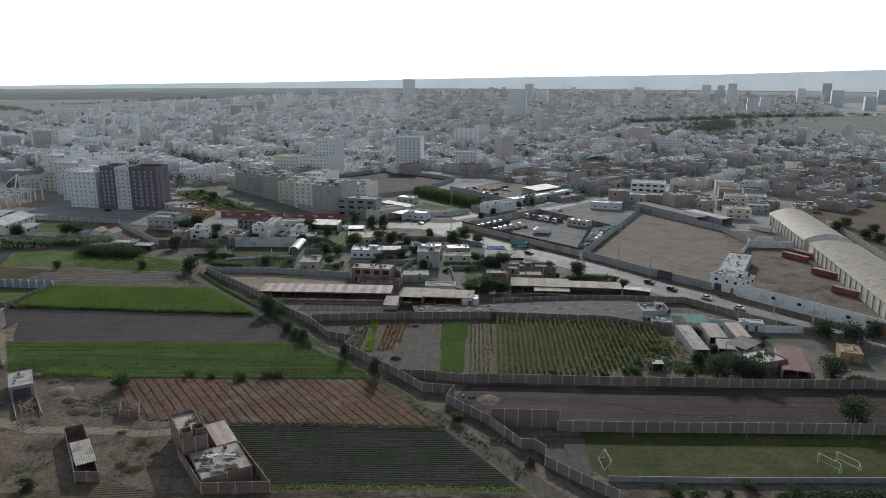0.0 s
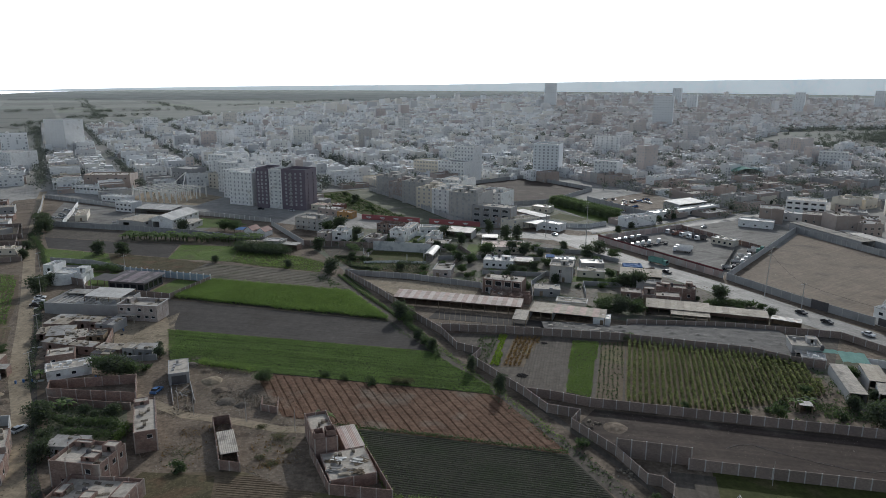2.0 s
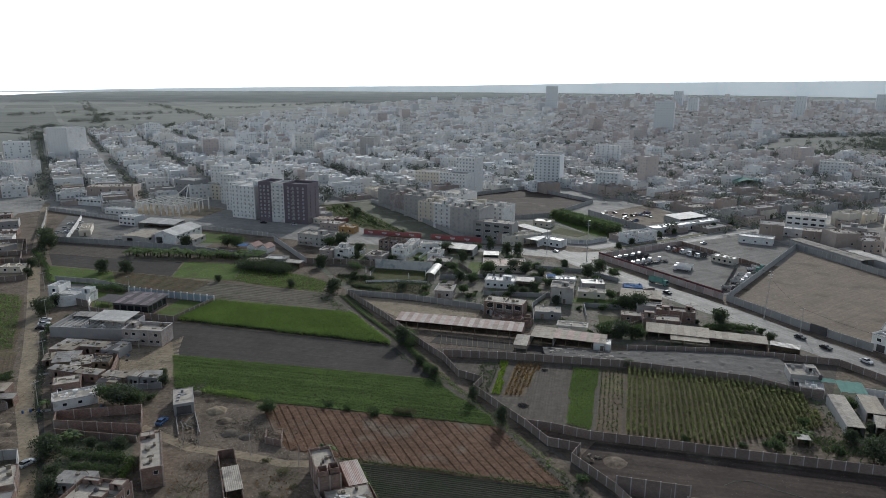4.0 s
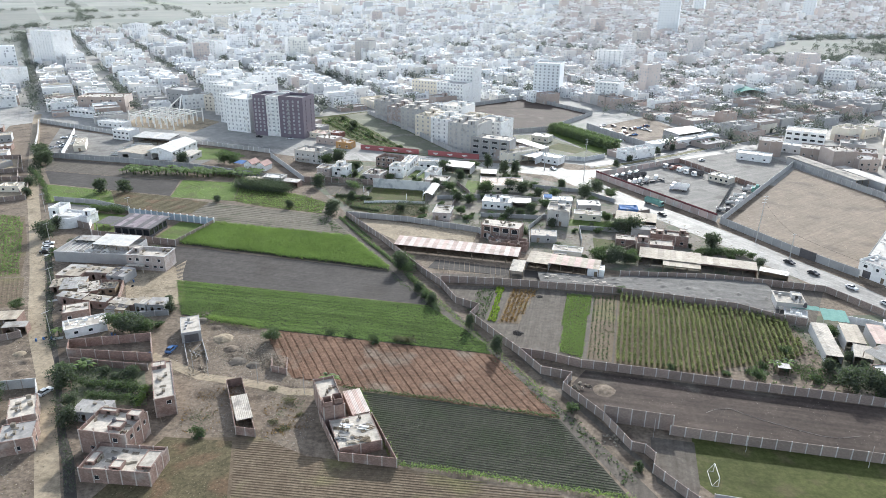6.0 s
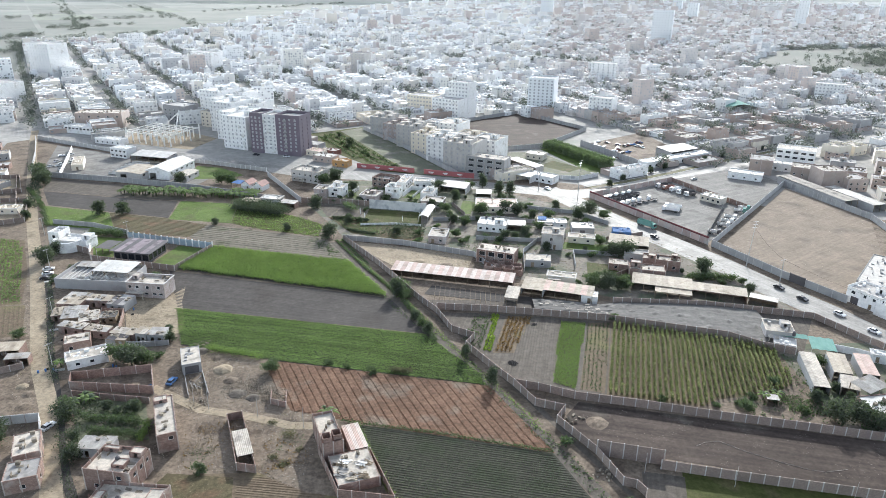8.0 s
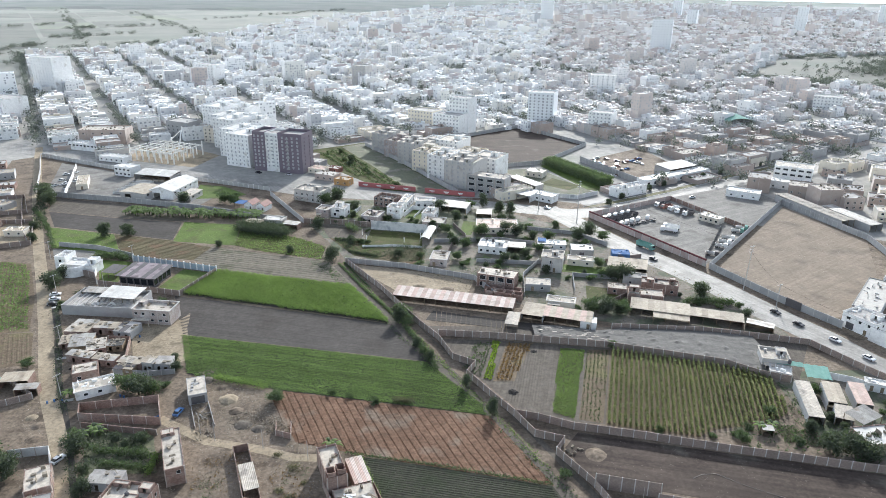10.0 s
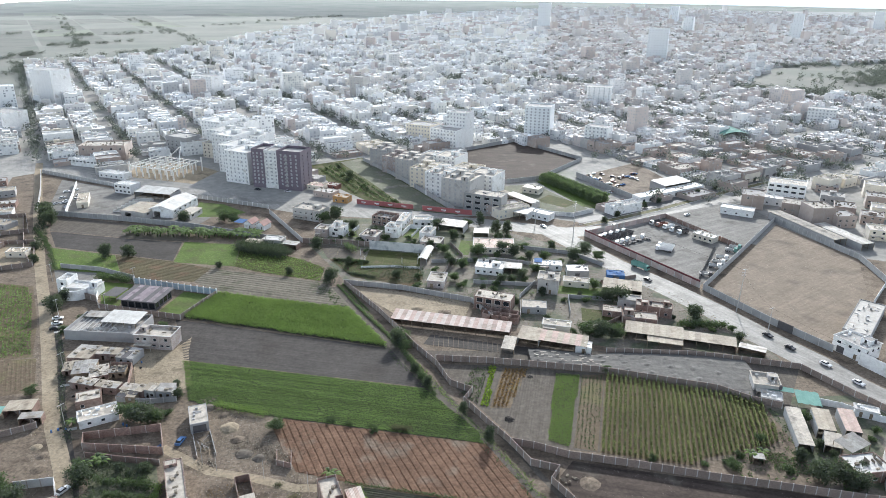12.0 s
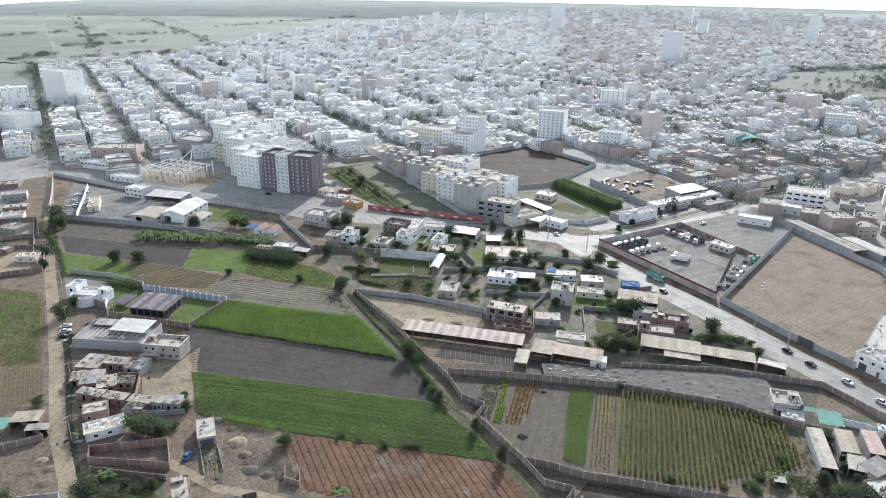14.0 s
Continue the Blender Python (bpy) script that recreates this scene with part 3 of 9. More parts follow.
def leaves(points, size, per, spread, rng, upright=0.3):
    """Many small leaf blades round the points, as (n, 4, 3) corners."""
    p = np.repeat(np.asarray(points, float), per, axis=0)
    n = len(p)
    p = p + rng.normal(0, 1, (n, 3)) * np.asarray(spread)
    a = rng.normal(0, 1, (n, 3))
    a[:, 2] = np.abs(a[:, 2]) * upright + 0.15
    a /= np.linalg.norm(a, axis=1)[:, None]
    b = np.cross(a, rng.normal(0, 1, (n, 3)))
    b /= np.linalg.norm(b, axis=1)[:, None]
    s = size * rng.uniform(0.6, 1.4, (n, 1))
    a, b = a * s, b * s * 0.55
    return np.stack([p - a, p - b * 0.9, p + a, p + b], axis=1)


def leaf_mesh(name, quads, mat):
    q = np.asarray(quads, float)
    n = len(q)
    me = bpy.data.meshes.new(name)
    me.vertices.add(n * 4)
    me.vertices.foreach_set("co", q.reshape(-1))
    me.loops.add(n * 4)
    me.loops.foreach_set("vertex_index", np.arange(n * 4, dtype=np.int32))
    me.polygons.add(n)
    me.polygons.foreach_set("loop_start", np.arange(0, n * 4, 4, dtype=np.int32))
    me.materials.append(mat)
    me.update()
    me.validate()
    return me


# ---- ground, fields and roads ----
def patch(name, ring, mat, label, z=0.05, category="ground"):
    return solid(name, Geo().prism(ring, -0.3, z), mat, label, category, "structure")


def strip(points, wide):
    """The outline of a band along a line."""
    left, right = [], []
    for i, p in enumerate(points):
        a, b = Vector(points[max(i - 1, 0)]), Vector(points[min(i + 1, len(points) - 1)])
        n = (b - a).normalized()
        n = Vector((-n.y, n.x)) * wide / 2
        left.append(tuple(Vector(p) + n))
        right.append(tuple(Vector(p) - n))
    return right + left[::-1]


ground = Geo()
ground.face([(-2050, 3200, 0), (-2050, -900, 0), (4900, -900, 0), (4900, 4980, 0), (-1750, 4980, 0), (-2130, 3850, 0)])
solid("ground", ground, M["plain"], "dry dusty plain under the fields and the town", "ground", "structure")

patch("ground_yards", [(-150, 90), (170, 80), (260, 320), (60, 400), (-70, 400), (-280, 500), (-300, 480)], M["dirt"], "dusty bare dirt between plots", 0.02)
patch("ground_gardens", [(-46, 302), (-70, 348), (-60, 395), (30, 380), (68, 350), (92, 318), (112, 285), (128, 250), (132, 230), (70, 238), (20, 262), (16, 282), (-14, 294)], M["garden"], "brown garden soil with patches of weeds", 0.035)
patch("ground_shacks", [(-160, 270), (-138, 214), (-120, 186), (-106, 160), (-96, 142), (-80, 150), (-80, 200), (-94, 228), (-100, 262)], M["dirt"], "trodden earth between shacks", 0.035)
patch("ground_garden", [(-104.6, 170.6), (-82.4, 167.6), (-75.4, 151.4), (-94, 150.8)], M["garden_green"], "weedy ground of a walled garden", 0.06)
patch("ground_farm", [(112, 204), (150, 206), (172, 166), (160, 144), (112, 154)], M["garden"], "trodden farmyard earth", 0.035)
patch("field_rust", [(-53, 188), (-50, 191), (0, 181), (15.5, 178), (30.5, 147), (0, 154), (-22, 159.5), (-41, 165)], M["soil_rust"], "rust-brown furrowed field")
patch("field_dark", [(-22, 158.5), (0, 154.2), (30, 146.8), (41, 118.6), (26, 122), (0, 127.6), (-10, 129)], M["soil_field"], "dark field with fine green furrows")
patch("field_stubble", [(-62, 138), (-44, 139), (-31, 132), (-10, 128), (0, 126), (42, 104), (-20, 90), (-70, 95)], M["soil_brown"], "brown stubble field with fine furrows")
patch("field_dry_grass", [(-66, 138.4), (-49.5, 137), (-44, 112), (-45, 90), (-80, 90), (-76, 112)], M["dry_grass"], "dry olive grass field crossed by faint tracks", 0.07)
patch("lane_verge", strip([(-45, 296), (-18, 246), (4, 204), (24, 168), (34, 148), (42, 131), (50, 112)], 9.5), M["soil_grey"], "grey weedy verge of a dirt lane", 0.03, "road")
patch("field_row_crop", [(-95, 228), (-4, 209.5), (14, 184), (15, 178.4), (0, 181.4), (-50, 191.4), (-67, 196), (-84, 201)], M["soil_dark"], "field of low green row crop")
patch("house_yard", [(-117, 240), (-101, 236), (-97.5, 246), (-94.5, 233), (-86, 211), (-93, 204), (-106, 211), (-112.5, 226)], M["dirt_track"], "pale trodden yard before a house", 0.055)
patch("field_fallow", [(-109, 261), (-18, 237.5), (-4, 210), (-95, 228.4)], M["soil_dark"], "dark ploughed fallow field")
patch("field_tall_crop", [(-107, 263), (-99, 287.5), (-37, 271.5), (-18, 238)], M["soil_dark"], "field of tall bright green crop")
patch("field_dry_beds", [(-114, 300), (-111, 317), (-51, 299), (-36, 272), (-98, 288)], M["soil_pale"], "pale field with narrow dry beds")
patch("field_lawn", [(-132, 324), (-136, 353), (-105, 349), (-100, 319)], M["lawn"], "bright green meadow")
patch("field_weeds", [(-100, 319), (-104, 347), (-69, 329), (-55, 318), (-55, 302), (-84, 311)], M["grass"], "weedy green plot")
patch("field_grass_west", [(-203, 343), (-165, 333), (-150, 305), (-186, 314)], M["lawn"], "green grass plot")
patch("field_furrows_west", [(-165, 333.4), (-132, 324), (-110, 316.4), (-114, 300), (-150, 305.4)], M["dry_grass"], "brown furrowed plot with thin grass")
patch("field_ploughed", [(-216, 368), (-163, 356), (-137, 352), (-133, 326), (-201, 344)], M["soil_dark"], "ploughed brown plot")
patch("field_north_strip", [(-226, 394), (-140, 372), (-135, 354), (-163, 357), (-217, 369)], M["soil_grey"], "grey dry strip along a wall")
patch("bed_soil", [(0, 226), (24, 225), (62, 219.5), (50, 174), (36, 176), (24, 182), (12, 202), (4, 214)], M["soil_grey"], "grey garden soil with planted beds")
patch("bed_brown", [(53.5, 218.6), (61.6, 218.9), (49.4, 174.4), (42.4, 176.4)], M["soil_brown"], "brown soil of a sparse vegetable bed", 0.07)
patch("bed_brown", [(25, 223.4), (34.6, 223.4), (25, 197.4), (18, 197.4)], M["soil_brown"], "brown soil of a withered vegetable bed", 0.07)
patch("bed_corn", [(62, 219), (112, 203), (108, 180), (101, 175), (83, 172), (76, 168), (50, 174)], M["soil_brown"], "soil of a maize plot")
patch("field_east", [(262, 322), (300, 346), (428, 410), (520, 400), (360, 220), (268, 258)], M["soil_brown"], "dark brown field behind the warehouses")
patch("lot_bare", [(36, 163), (41, 170), (49, 168), (116, 153), (160, 143), (150, 124), (106, 133), (58, 145), (41, 148)], M["bare_lot"], "bare dark earth lot")
patch("pitch_grass", [(61, 140), (160, 119), (150, 98), (115, 107.5), (60, 119), (57, 124)], M["grass"], "mown grass football pitch")
patch("pad_gravel", [(51, 140), (61, 138), (57, 122), (54, 117), (48, 124), (49, 131)], M["soil_grey"], "grey gravel pad", 0.06)
patch("lane", strip([(-90, 385), (-73, 354), (-60, 330), (-50, 312), (-45, 300), (-30, 274), (-14, 245), (-2, 220), (8, 203), (16, 186), (24, 170), (31, 156), (38, 142), (46, 126), (54, 108)], 3.8), M["dirt"], "narrow dirt lane between walls", 0.04, "road")
patch("dirt_road", strip([(-302, 520), (-286, 488), (-233, 387), (-196, 319), (-168, 270), (-147, 232), (-131, 202), (-122, 186), (-109, 166), (-100, 148), (-92, 134), (-78, 108)], 5.0), M["dirt_track"], "pale rutted dirt road", 0.05, "road")
patch("dirt_path", strip([(-84, 176), (-66, 165), (-52, 162), (-40, 158), (-28, 158)], 3.2), M["dirt_track"], "pale dirt path across the waste ground", 0.05, "road")
patch("street", strip([(62, 382), (74, 358), (90, 325), (108, 297), (122, 272), (132, 250), (144, 228), (150, 212), (162, 190), (180, 160)], 15.0), M["road_pale"], "dusty grey street", 0.05, "road")
patch("avenue", strip([(-330, 530), (-299, 506), (-206, 460), (-143, 438), (-80, 410), (-34, 402), (34, 385), (75, 372), (105, 377), (160, 410), (280, 485), (480, 610)], 16.0), M["road_pale"], "wide dusty avenue", 0.04, "road")
patch("north_lane", strip([(84, 391), (100, 399), (125, 414), (150, 431), (190, 458), (240, 490)], 7.5), M["asphalt"], "dark worn asphalt lane of the avenue", 0.07, "road")
patch("median", strip([(88, 384), (112, 397.5), (145, 418), (185, 446), (201, 457), (260, 493)], 4.2), M["median"], "raised median with thin yellowed grass", 0.2, "median")
for side in (-1, 1):
    patch("kerb", strip([(86 + side * 1.2, 383 - side * 2.0), (112 + side * 1.2, 397.5 - side * 2.0), (145 + side * 1.25, 418 - side * 2.0), (185 + side * 1.3, 446 - side * 2.0), (260 + side * 1.2, 493 - side * 2.0)], 0.45), M["concrete"], "pale concrete kerb of the median", 0.23, "kerb")
patch("dirt_yard", [(128, 292), (203, 388), (221, 333), (200, 289), (163, 246), (150, 244)], M["yard"], "sandy walled yard", 0.06)
patch("truck_yard", [(88, 362), (138, 397), (164, 346), (125, 298)], M["gravel"], "grey gravel truck yard", 0.06)
patch("gravel_lot", [(108, 386), (195, 433), (206, 398), (168, 350), (142, 398)], M["gravel"], "pale open gravel lot", 0.05)
patch("container_yard", [(166, 232), (214, 300), (232, 292), (233, 276), (196, 192), (188, 190)], M["dirt"], "dusty container yard", 0.05)
patch("nursery_plot", [(-98, 518), (-69, 461), (-34, 416), (14, 402), (-23, 476), (-59, 545)], M["grass"], "overgrown nursery plot behind a wall", 0.05)
patch("nursery_bare", [(-16, 411), (13, 403), (-23.5, 475), (-59, 543), (-74, 529), (-44, 470)], M["garden_green"], "bare grey half of the nursery plot", 0.07)
patch("fallow_lot", [(15, 563), (40, 470), (75, 483), (117, 541), (71, 608)], M["bare_lot"], "walled grey-brown fallow lot", 0.05)
patch("grove_lawn", [(72, 478), (82, 484), (118, 424), (108, 412), (94, 420)], M["lawn"], "grass strip under a tree row", 0.06)
patch("grove_yard", [(40, 430), (66, 412), (84, 408), (96, 416), (70, 470), (40, 466)], M["garden_green"], "garden ground of a walled compound", 0.05)
patch("scrap_yard", [(103, 491), (130, 436), (172, 470), (158, 535)], M["dirt"], "scrap yard of bare dirt", 0.05)
patch("work_yard", [(-41, 297), (-28, 280), (-18, 268), (12, 262), (16, 281)], M["dirt_track"], "levelled dirt building lot", 0.05)
patch("field_west", [(-215, 300), (-186, 294), (-165, 258), (-152, 230), (-172, 226), (-220, 262)], M["soil_brown"], "green field west of the road", 0.05)
patch("field_west_brown", [(-172, 226), (-150, 229), (-139, 207), (-170, 196), (-215, 240)], M["soil_brown"], "brown field west of the road", 0.05)
patch("mesh_lot", [(-6, 236), (64, 236), (136, 224), (120, 198), (66, 221), (0, 229)], M["soil_grey"], "grey soil under shade mesh", 0.05)


# ---- walls ----
def fence(name, points, high, mat, label, post_mat=None, pace=3.3, thick=0.18, post=0.26, cap=0.05):
    """A wall of panels between posts."""
    root = thing(name, pose(points[0][0], points[0][1], 0), label, "wall")
    base = Vector(points[0])
    post_geo = Geo().box(-post / 2, post / 2, -post / 2, post / 2, 0, high + cap).mesh("post", post_mat or M["column" if name == "brick_enclosure" else "concrete"])
    for a, b in zip(points, points[1:]):
        a, b = Vector(a) - base, Vector(b) - base
        count = max(1, round((b - a).length / pace))
        step = (b - a) / count
        turn = math.degrees(math.atan2(step.y, step.x))
        n = step.length
        pan = Geo().box(post / 2, n - post / 2, -thick / 2, thick / 2, 0, high).mesh("panel", mat)
        for i in range(count):
            p = a + step * i
            part("panel", pan, None, root, m=pose(p.x, p.y, 0, 0, 0, turn))
            part("post", post_geo, None, root, m=pose(p.x, p.y, 0, 0, 0, turn))
    p = Vector(points[-1]) - base
    part("post", post_geo, None, root, m=pose(p.x, p.y, 0))
    return root


fence("perimeter_wall", [(-43, 298), (-24, 268), (-7, 236), (0, 225), (5, 211.5), (12.5, 206.5), (9.5, 200.5), (18, 186), (23, 178), (28, 168), (36, 165), (33, 160), (41, 146.5), (45, 135), (48, 134), (49.5, 131), (48, 127), (53, 119), (58, 112)], 2.6, M["brick_fence"], "long brick panel wall with concrete posts along the lane")
fence("perimeter_wall", [(23, 178), (30, 176), (40, 171.5), (60, 167), (79, 162), (101, 157), (116, 153.5), (165, 143)], 2.6, M["brick_fence"], "brick panel wall beside the maize plot")
fence("perimeter_wall", [(41, 146.5), (57, 142.5)], 4.6, M["brick_fence"], "short brick panel wall at the lot corner")
fence("perimeter_wall", [(56, 141), (73, 137), (102, 131), (158, 119)], 2.8, M["brick_fence"], "brick panel wall along the football pitch")
fence("perimeter_wall", [(0, 228.5), (22, 226.5), (60, 220.5), (99, 208.5), (108, 201.5), (117, 197.5)], 2.6, M["brick_fence"], "brick wall behind the garden beds")
fence("perimeter_wall", [(66, 234.5), (100, 232), (119, 227.5), (136, 223)], 2.5, M["brick_fence"], "brick wall behind the shade mesh")
fence("perimeter_wall", [(-43, 298), (-15, 292), (16, 279), (24, 262)], 2.6, M["concrete_grey"], "grey block wall round the building lot")
fence("perimeter_wall", [(-228, 396), (-180, 386), (-137, 374), (-84, 353)], 3.2, M["concrete_grey"], "tall grey block wall behind the plots")
fence("perimeter_wall", [(-72, 352), (-54, 351), (-35, 347)], 3.0, M["brick_fence"], "brick wall below the villas")
fence("perimeter_wall", [(-72, 352), (-101, 402)], 3.0, M["concrete_grey"], "grey wall along the upper lane")
fence("perimeter_wall", [(125, 294), (165, 344), (204, 393), (221, 333), (217, 303)], 3.2, M["concrete_grey"], "grey wall round the sandy yard")
fence("perimeter_wall", [(125, 294), (141, 260), (149, 246), (155, 236)], 3.2, M["concrete_grey"], "grey wall along the street", pace=5)
fence("perimeter_wall", [(-145, 271), (-137, 269), (-107, 261), (-99, 285)], 2.6, M["brick_fence"], "brick wall round the lawn court")
fence("court_fence", [(-99, 285.5), (-118, 291), (-141, 298)], 3.0, M["blue_panel"], "tall fence of pale blue panels between white posts", post_mat=M["white"], pace=3.2, thick=0.06, post=0.5, cap=0.4)
fence("perimeter_wall", [(-57, 535), (-23, 478), (12, 408)], 3.0, M["concrete_grey"], "block wall beside the apartment row")
fence("perimeter_wall", [(40, 470), (75, 483), (117, 541), (71, 608), (15, 563)], 3.0, M["concrete_grey"], "block wall round the fallow lot")
fence("perimeter_wall", [(103, 491), (130, 434)], 4.0, M["concrete_grey"], "high block wall of the scrap yard")
for a, b in (((-50, 423.2), (-14, 412.4)), ((-8, 410.6), (22, 401.8))):
    boards = fence("advert_wall", [a, b], 3.1, M["advert_red"], "red painted advertising wall with white marks along the avenue", post_mat=M["advert_red"], pace=6)
    turn = math.degrees(math.atan2(b[1] - a[1], b[0] - a[0]))
    for k in range(int(math.dist(a, b) / 9)):
        spot = Vector((b[0] - a[0], b[1] - a[1])).normalized() * (4.5 + 9 * k)
        part("mark", Geo().box(-1.6, 1.6, -0.16, -0.1, 1.3, 1.9).box(-0.7, 1.1, -0.16, -0.1, 0.8, 1.1), M["white"], boards, "pale lettering bars", m=pose(spot.x, spot.y, 0, 0, 0, turn))
yard_front = fence("yard_wall", [(84, 366), (124, 296)], 3.0, M["pink_wall"], "faded pink truck yard wall with a maroon top band", post_mat=M["mural"], pace=5)
part("band", Geo().beam((0, 0, 3.5), (40, -70, 3.5), 0.3, 0.85), M["maroon"], yard_front, "maroon painted band")
fence("yard_wall", [(84, 366), (140, 399)], 3.0, M["pink_wall"], "pink truck yard wall with pale posts", post_mat=M["mural"], pace=5)
fence("yard_wall", [(140, 399), (165, 346)], 2.6, M["brick"], "brown-red wall across the truck yard", pace=5)
fence("perimeter_wall", [(59, 119), (84, 113.5), (115, 107.5), (150, 100)], 1.3, M["concrete_grey"], "low fence wall at the pitch", post_mat=M["column"], pace=6)


# ---- houses ----
def shell(L, D, h, par, openings, th=0.2):
    """Four outer walls with openings that are cut through, a parapet and its inner face."""
    g = Geo()
    sides = (((-L / 2, -D / 2), (1, 0), L), ((L / 2, -D / 2), (0, 1), D), ((L / 2, D / 2), (-1, 0), L), ((-L / 2, D / 2), (0, -1), D))
    for k, ((ox, oy), (dx, dy), length) in enumerate(sides):
        ops = openings.get(k, ())
        us = sorted({0, length, *(u + s * w / 2 for u, z, w, hh in ops for s in (-1, 1))})
        zs = sorted({0, h, *(z + s for u, z, w, hh in ops for s in (0, hh))})

        def at(u, z, inset=0.0):
            return (ox + dx * u - dy * inset, oy + dy * u + dx * inset, z)
        for u0, u1 in zip(us, us[1:]):
            for z0, z1 in zip(zs, zs[1:]):
                cu, cz = (u0 + u1) / 2, (z0 + z1) / 2
                if not any(abs(cu - u) < w / 2 and z < cz < z + hh for u, z, w, hh in ops):
                    g.face([at(u0, z0), at(u1, z0), at(u1, z1), at(u0, z1)])
        for u, z, w, hh in ops:
            a, b = u - w / 2, u + w / 2
            for p, q in (((a, z), (b, z)), ((b, z), (b, z + hh)), ((b, z + hh), (a, z + hh)), ((a, z + hh), (a, z))):
                g.face([at(*p), at(*p, th), at(*q, th), at(*q)])
        g.face([at(0, h), at(length, h), at(length - th, h, th), at(th, h, th)])
        g.face([at(th, h, th), at(length - th, h, th), at(length - th, h - par, th), at(th, h - par, th)])
    return g


WINDOWS = {}
BUILT = []


def ring_frame(w, h, t=0.07, y0=0.05, y1=0.17):
    """A rectangular frame in one piece."""
    g = Geo()
    w2 = w / 2
    outer, inner = ((-w2, 0), (w2, 0), (w2, h), (-w2, h)), ((-w2 + t, t), (w2 - t, t), (w2 - t, h - t), (-w2 + t, h - t))
    g.v = [(x, y0, z) for x, z in outer] + [(x, y0, z) for x, z in inner] + [(x, y1, z) for x, z in inner]
    for i in range(4):
        k = (i + 1) % 4
        g.f += [(i, k, 4 + k, 4 + i), (4 + i, 4 + k, 8 + k, 8 + i)]
        g.s += [0, 0]
    return g


def window(parent, w, h, frame_mat, m):
    """A window frame with its pane."""
    key = (round(w, 1), round(h, 1), frame_mat.name)
    if key not in WINDOWS:
        pane = Geo().box(-w / 2 + 0.05, w / 2 - 0.05, 0.12, 0.15, 0.05, h - 0.05)
        WINDOWS[key] = ring_frame(w, h).mesh("window", frame_mat), pane.mesh("pane", M["glass"])
    fr, pane = WINDOWS[key]
    ob = part("window", fr, None, parent, m=m)
    part("pane", pane, None, ob)
    return ob


def roof_deck(L, D, z, seed, n=7):
    """A roof slab with low walls, boxes, boards and heaps of building material on it."""
    q = random.Random(seed)
    g = Geo().box(-L / 2 + 0.2, L / 2 - 0.2, -D / 2 + 0.2, D / 2 - 0.2, z - 0.2, z)
    for i in range(n if min(L, D) > 3.2 else 0):
        cx, cy, t = q.uniform(-L / 2 + 1.0, L / 2 - 1.0), q.uniform(-D / 2 + 1.0, D / 2 - 1.0), q.uniform(-0.3, 0.3)
        kind = q.random()
        if kind < 0.4:
            w, d, e = q.uniform(0.2, 0.7), q.uniform(0.2, 0.6), q.uniform(0.2, 1.0)
            g.box(cx - w, cx + w, cy - d, cy + d, z - 0.02, z + e, 1)
        elif kind < 0.75:
            for k in range(3):
                dx, dy = 0.8 * math.cos(t), 0.8 * math.sin(t)
                g.beam((cx - dx, cy - dy + k * 0.26, z + 0.06 + 0.04 * k), (cx + dx, cy + dy + k * 0.26, z + 0.06 + 0.04 * k), 0.2, 0.07, 1)
        else:
            d = q.uniform(0.8, min(2.4, D / 2 - 0.4))
            y0 = max(-D / 2 + 0.3, min(D / 2 - 0.3 - d, cy))
            g.box(cx - 0.08, cx + 0.08, y0, y0 + d, z - 0.02, z + q.uniform(0.5, 1.3), 1)
    return g


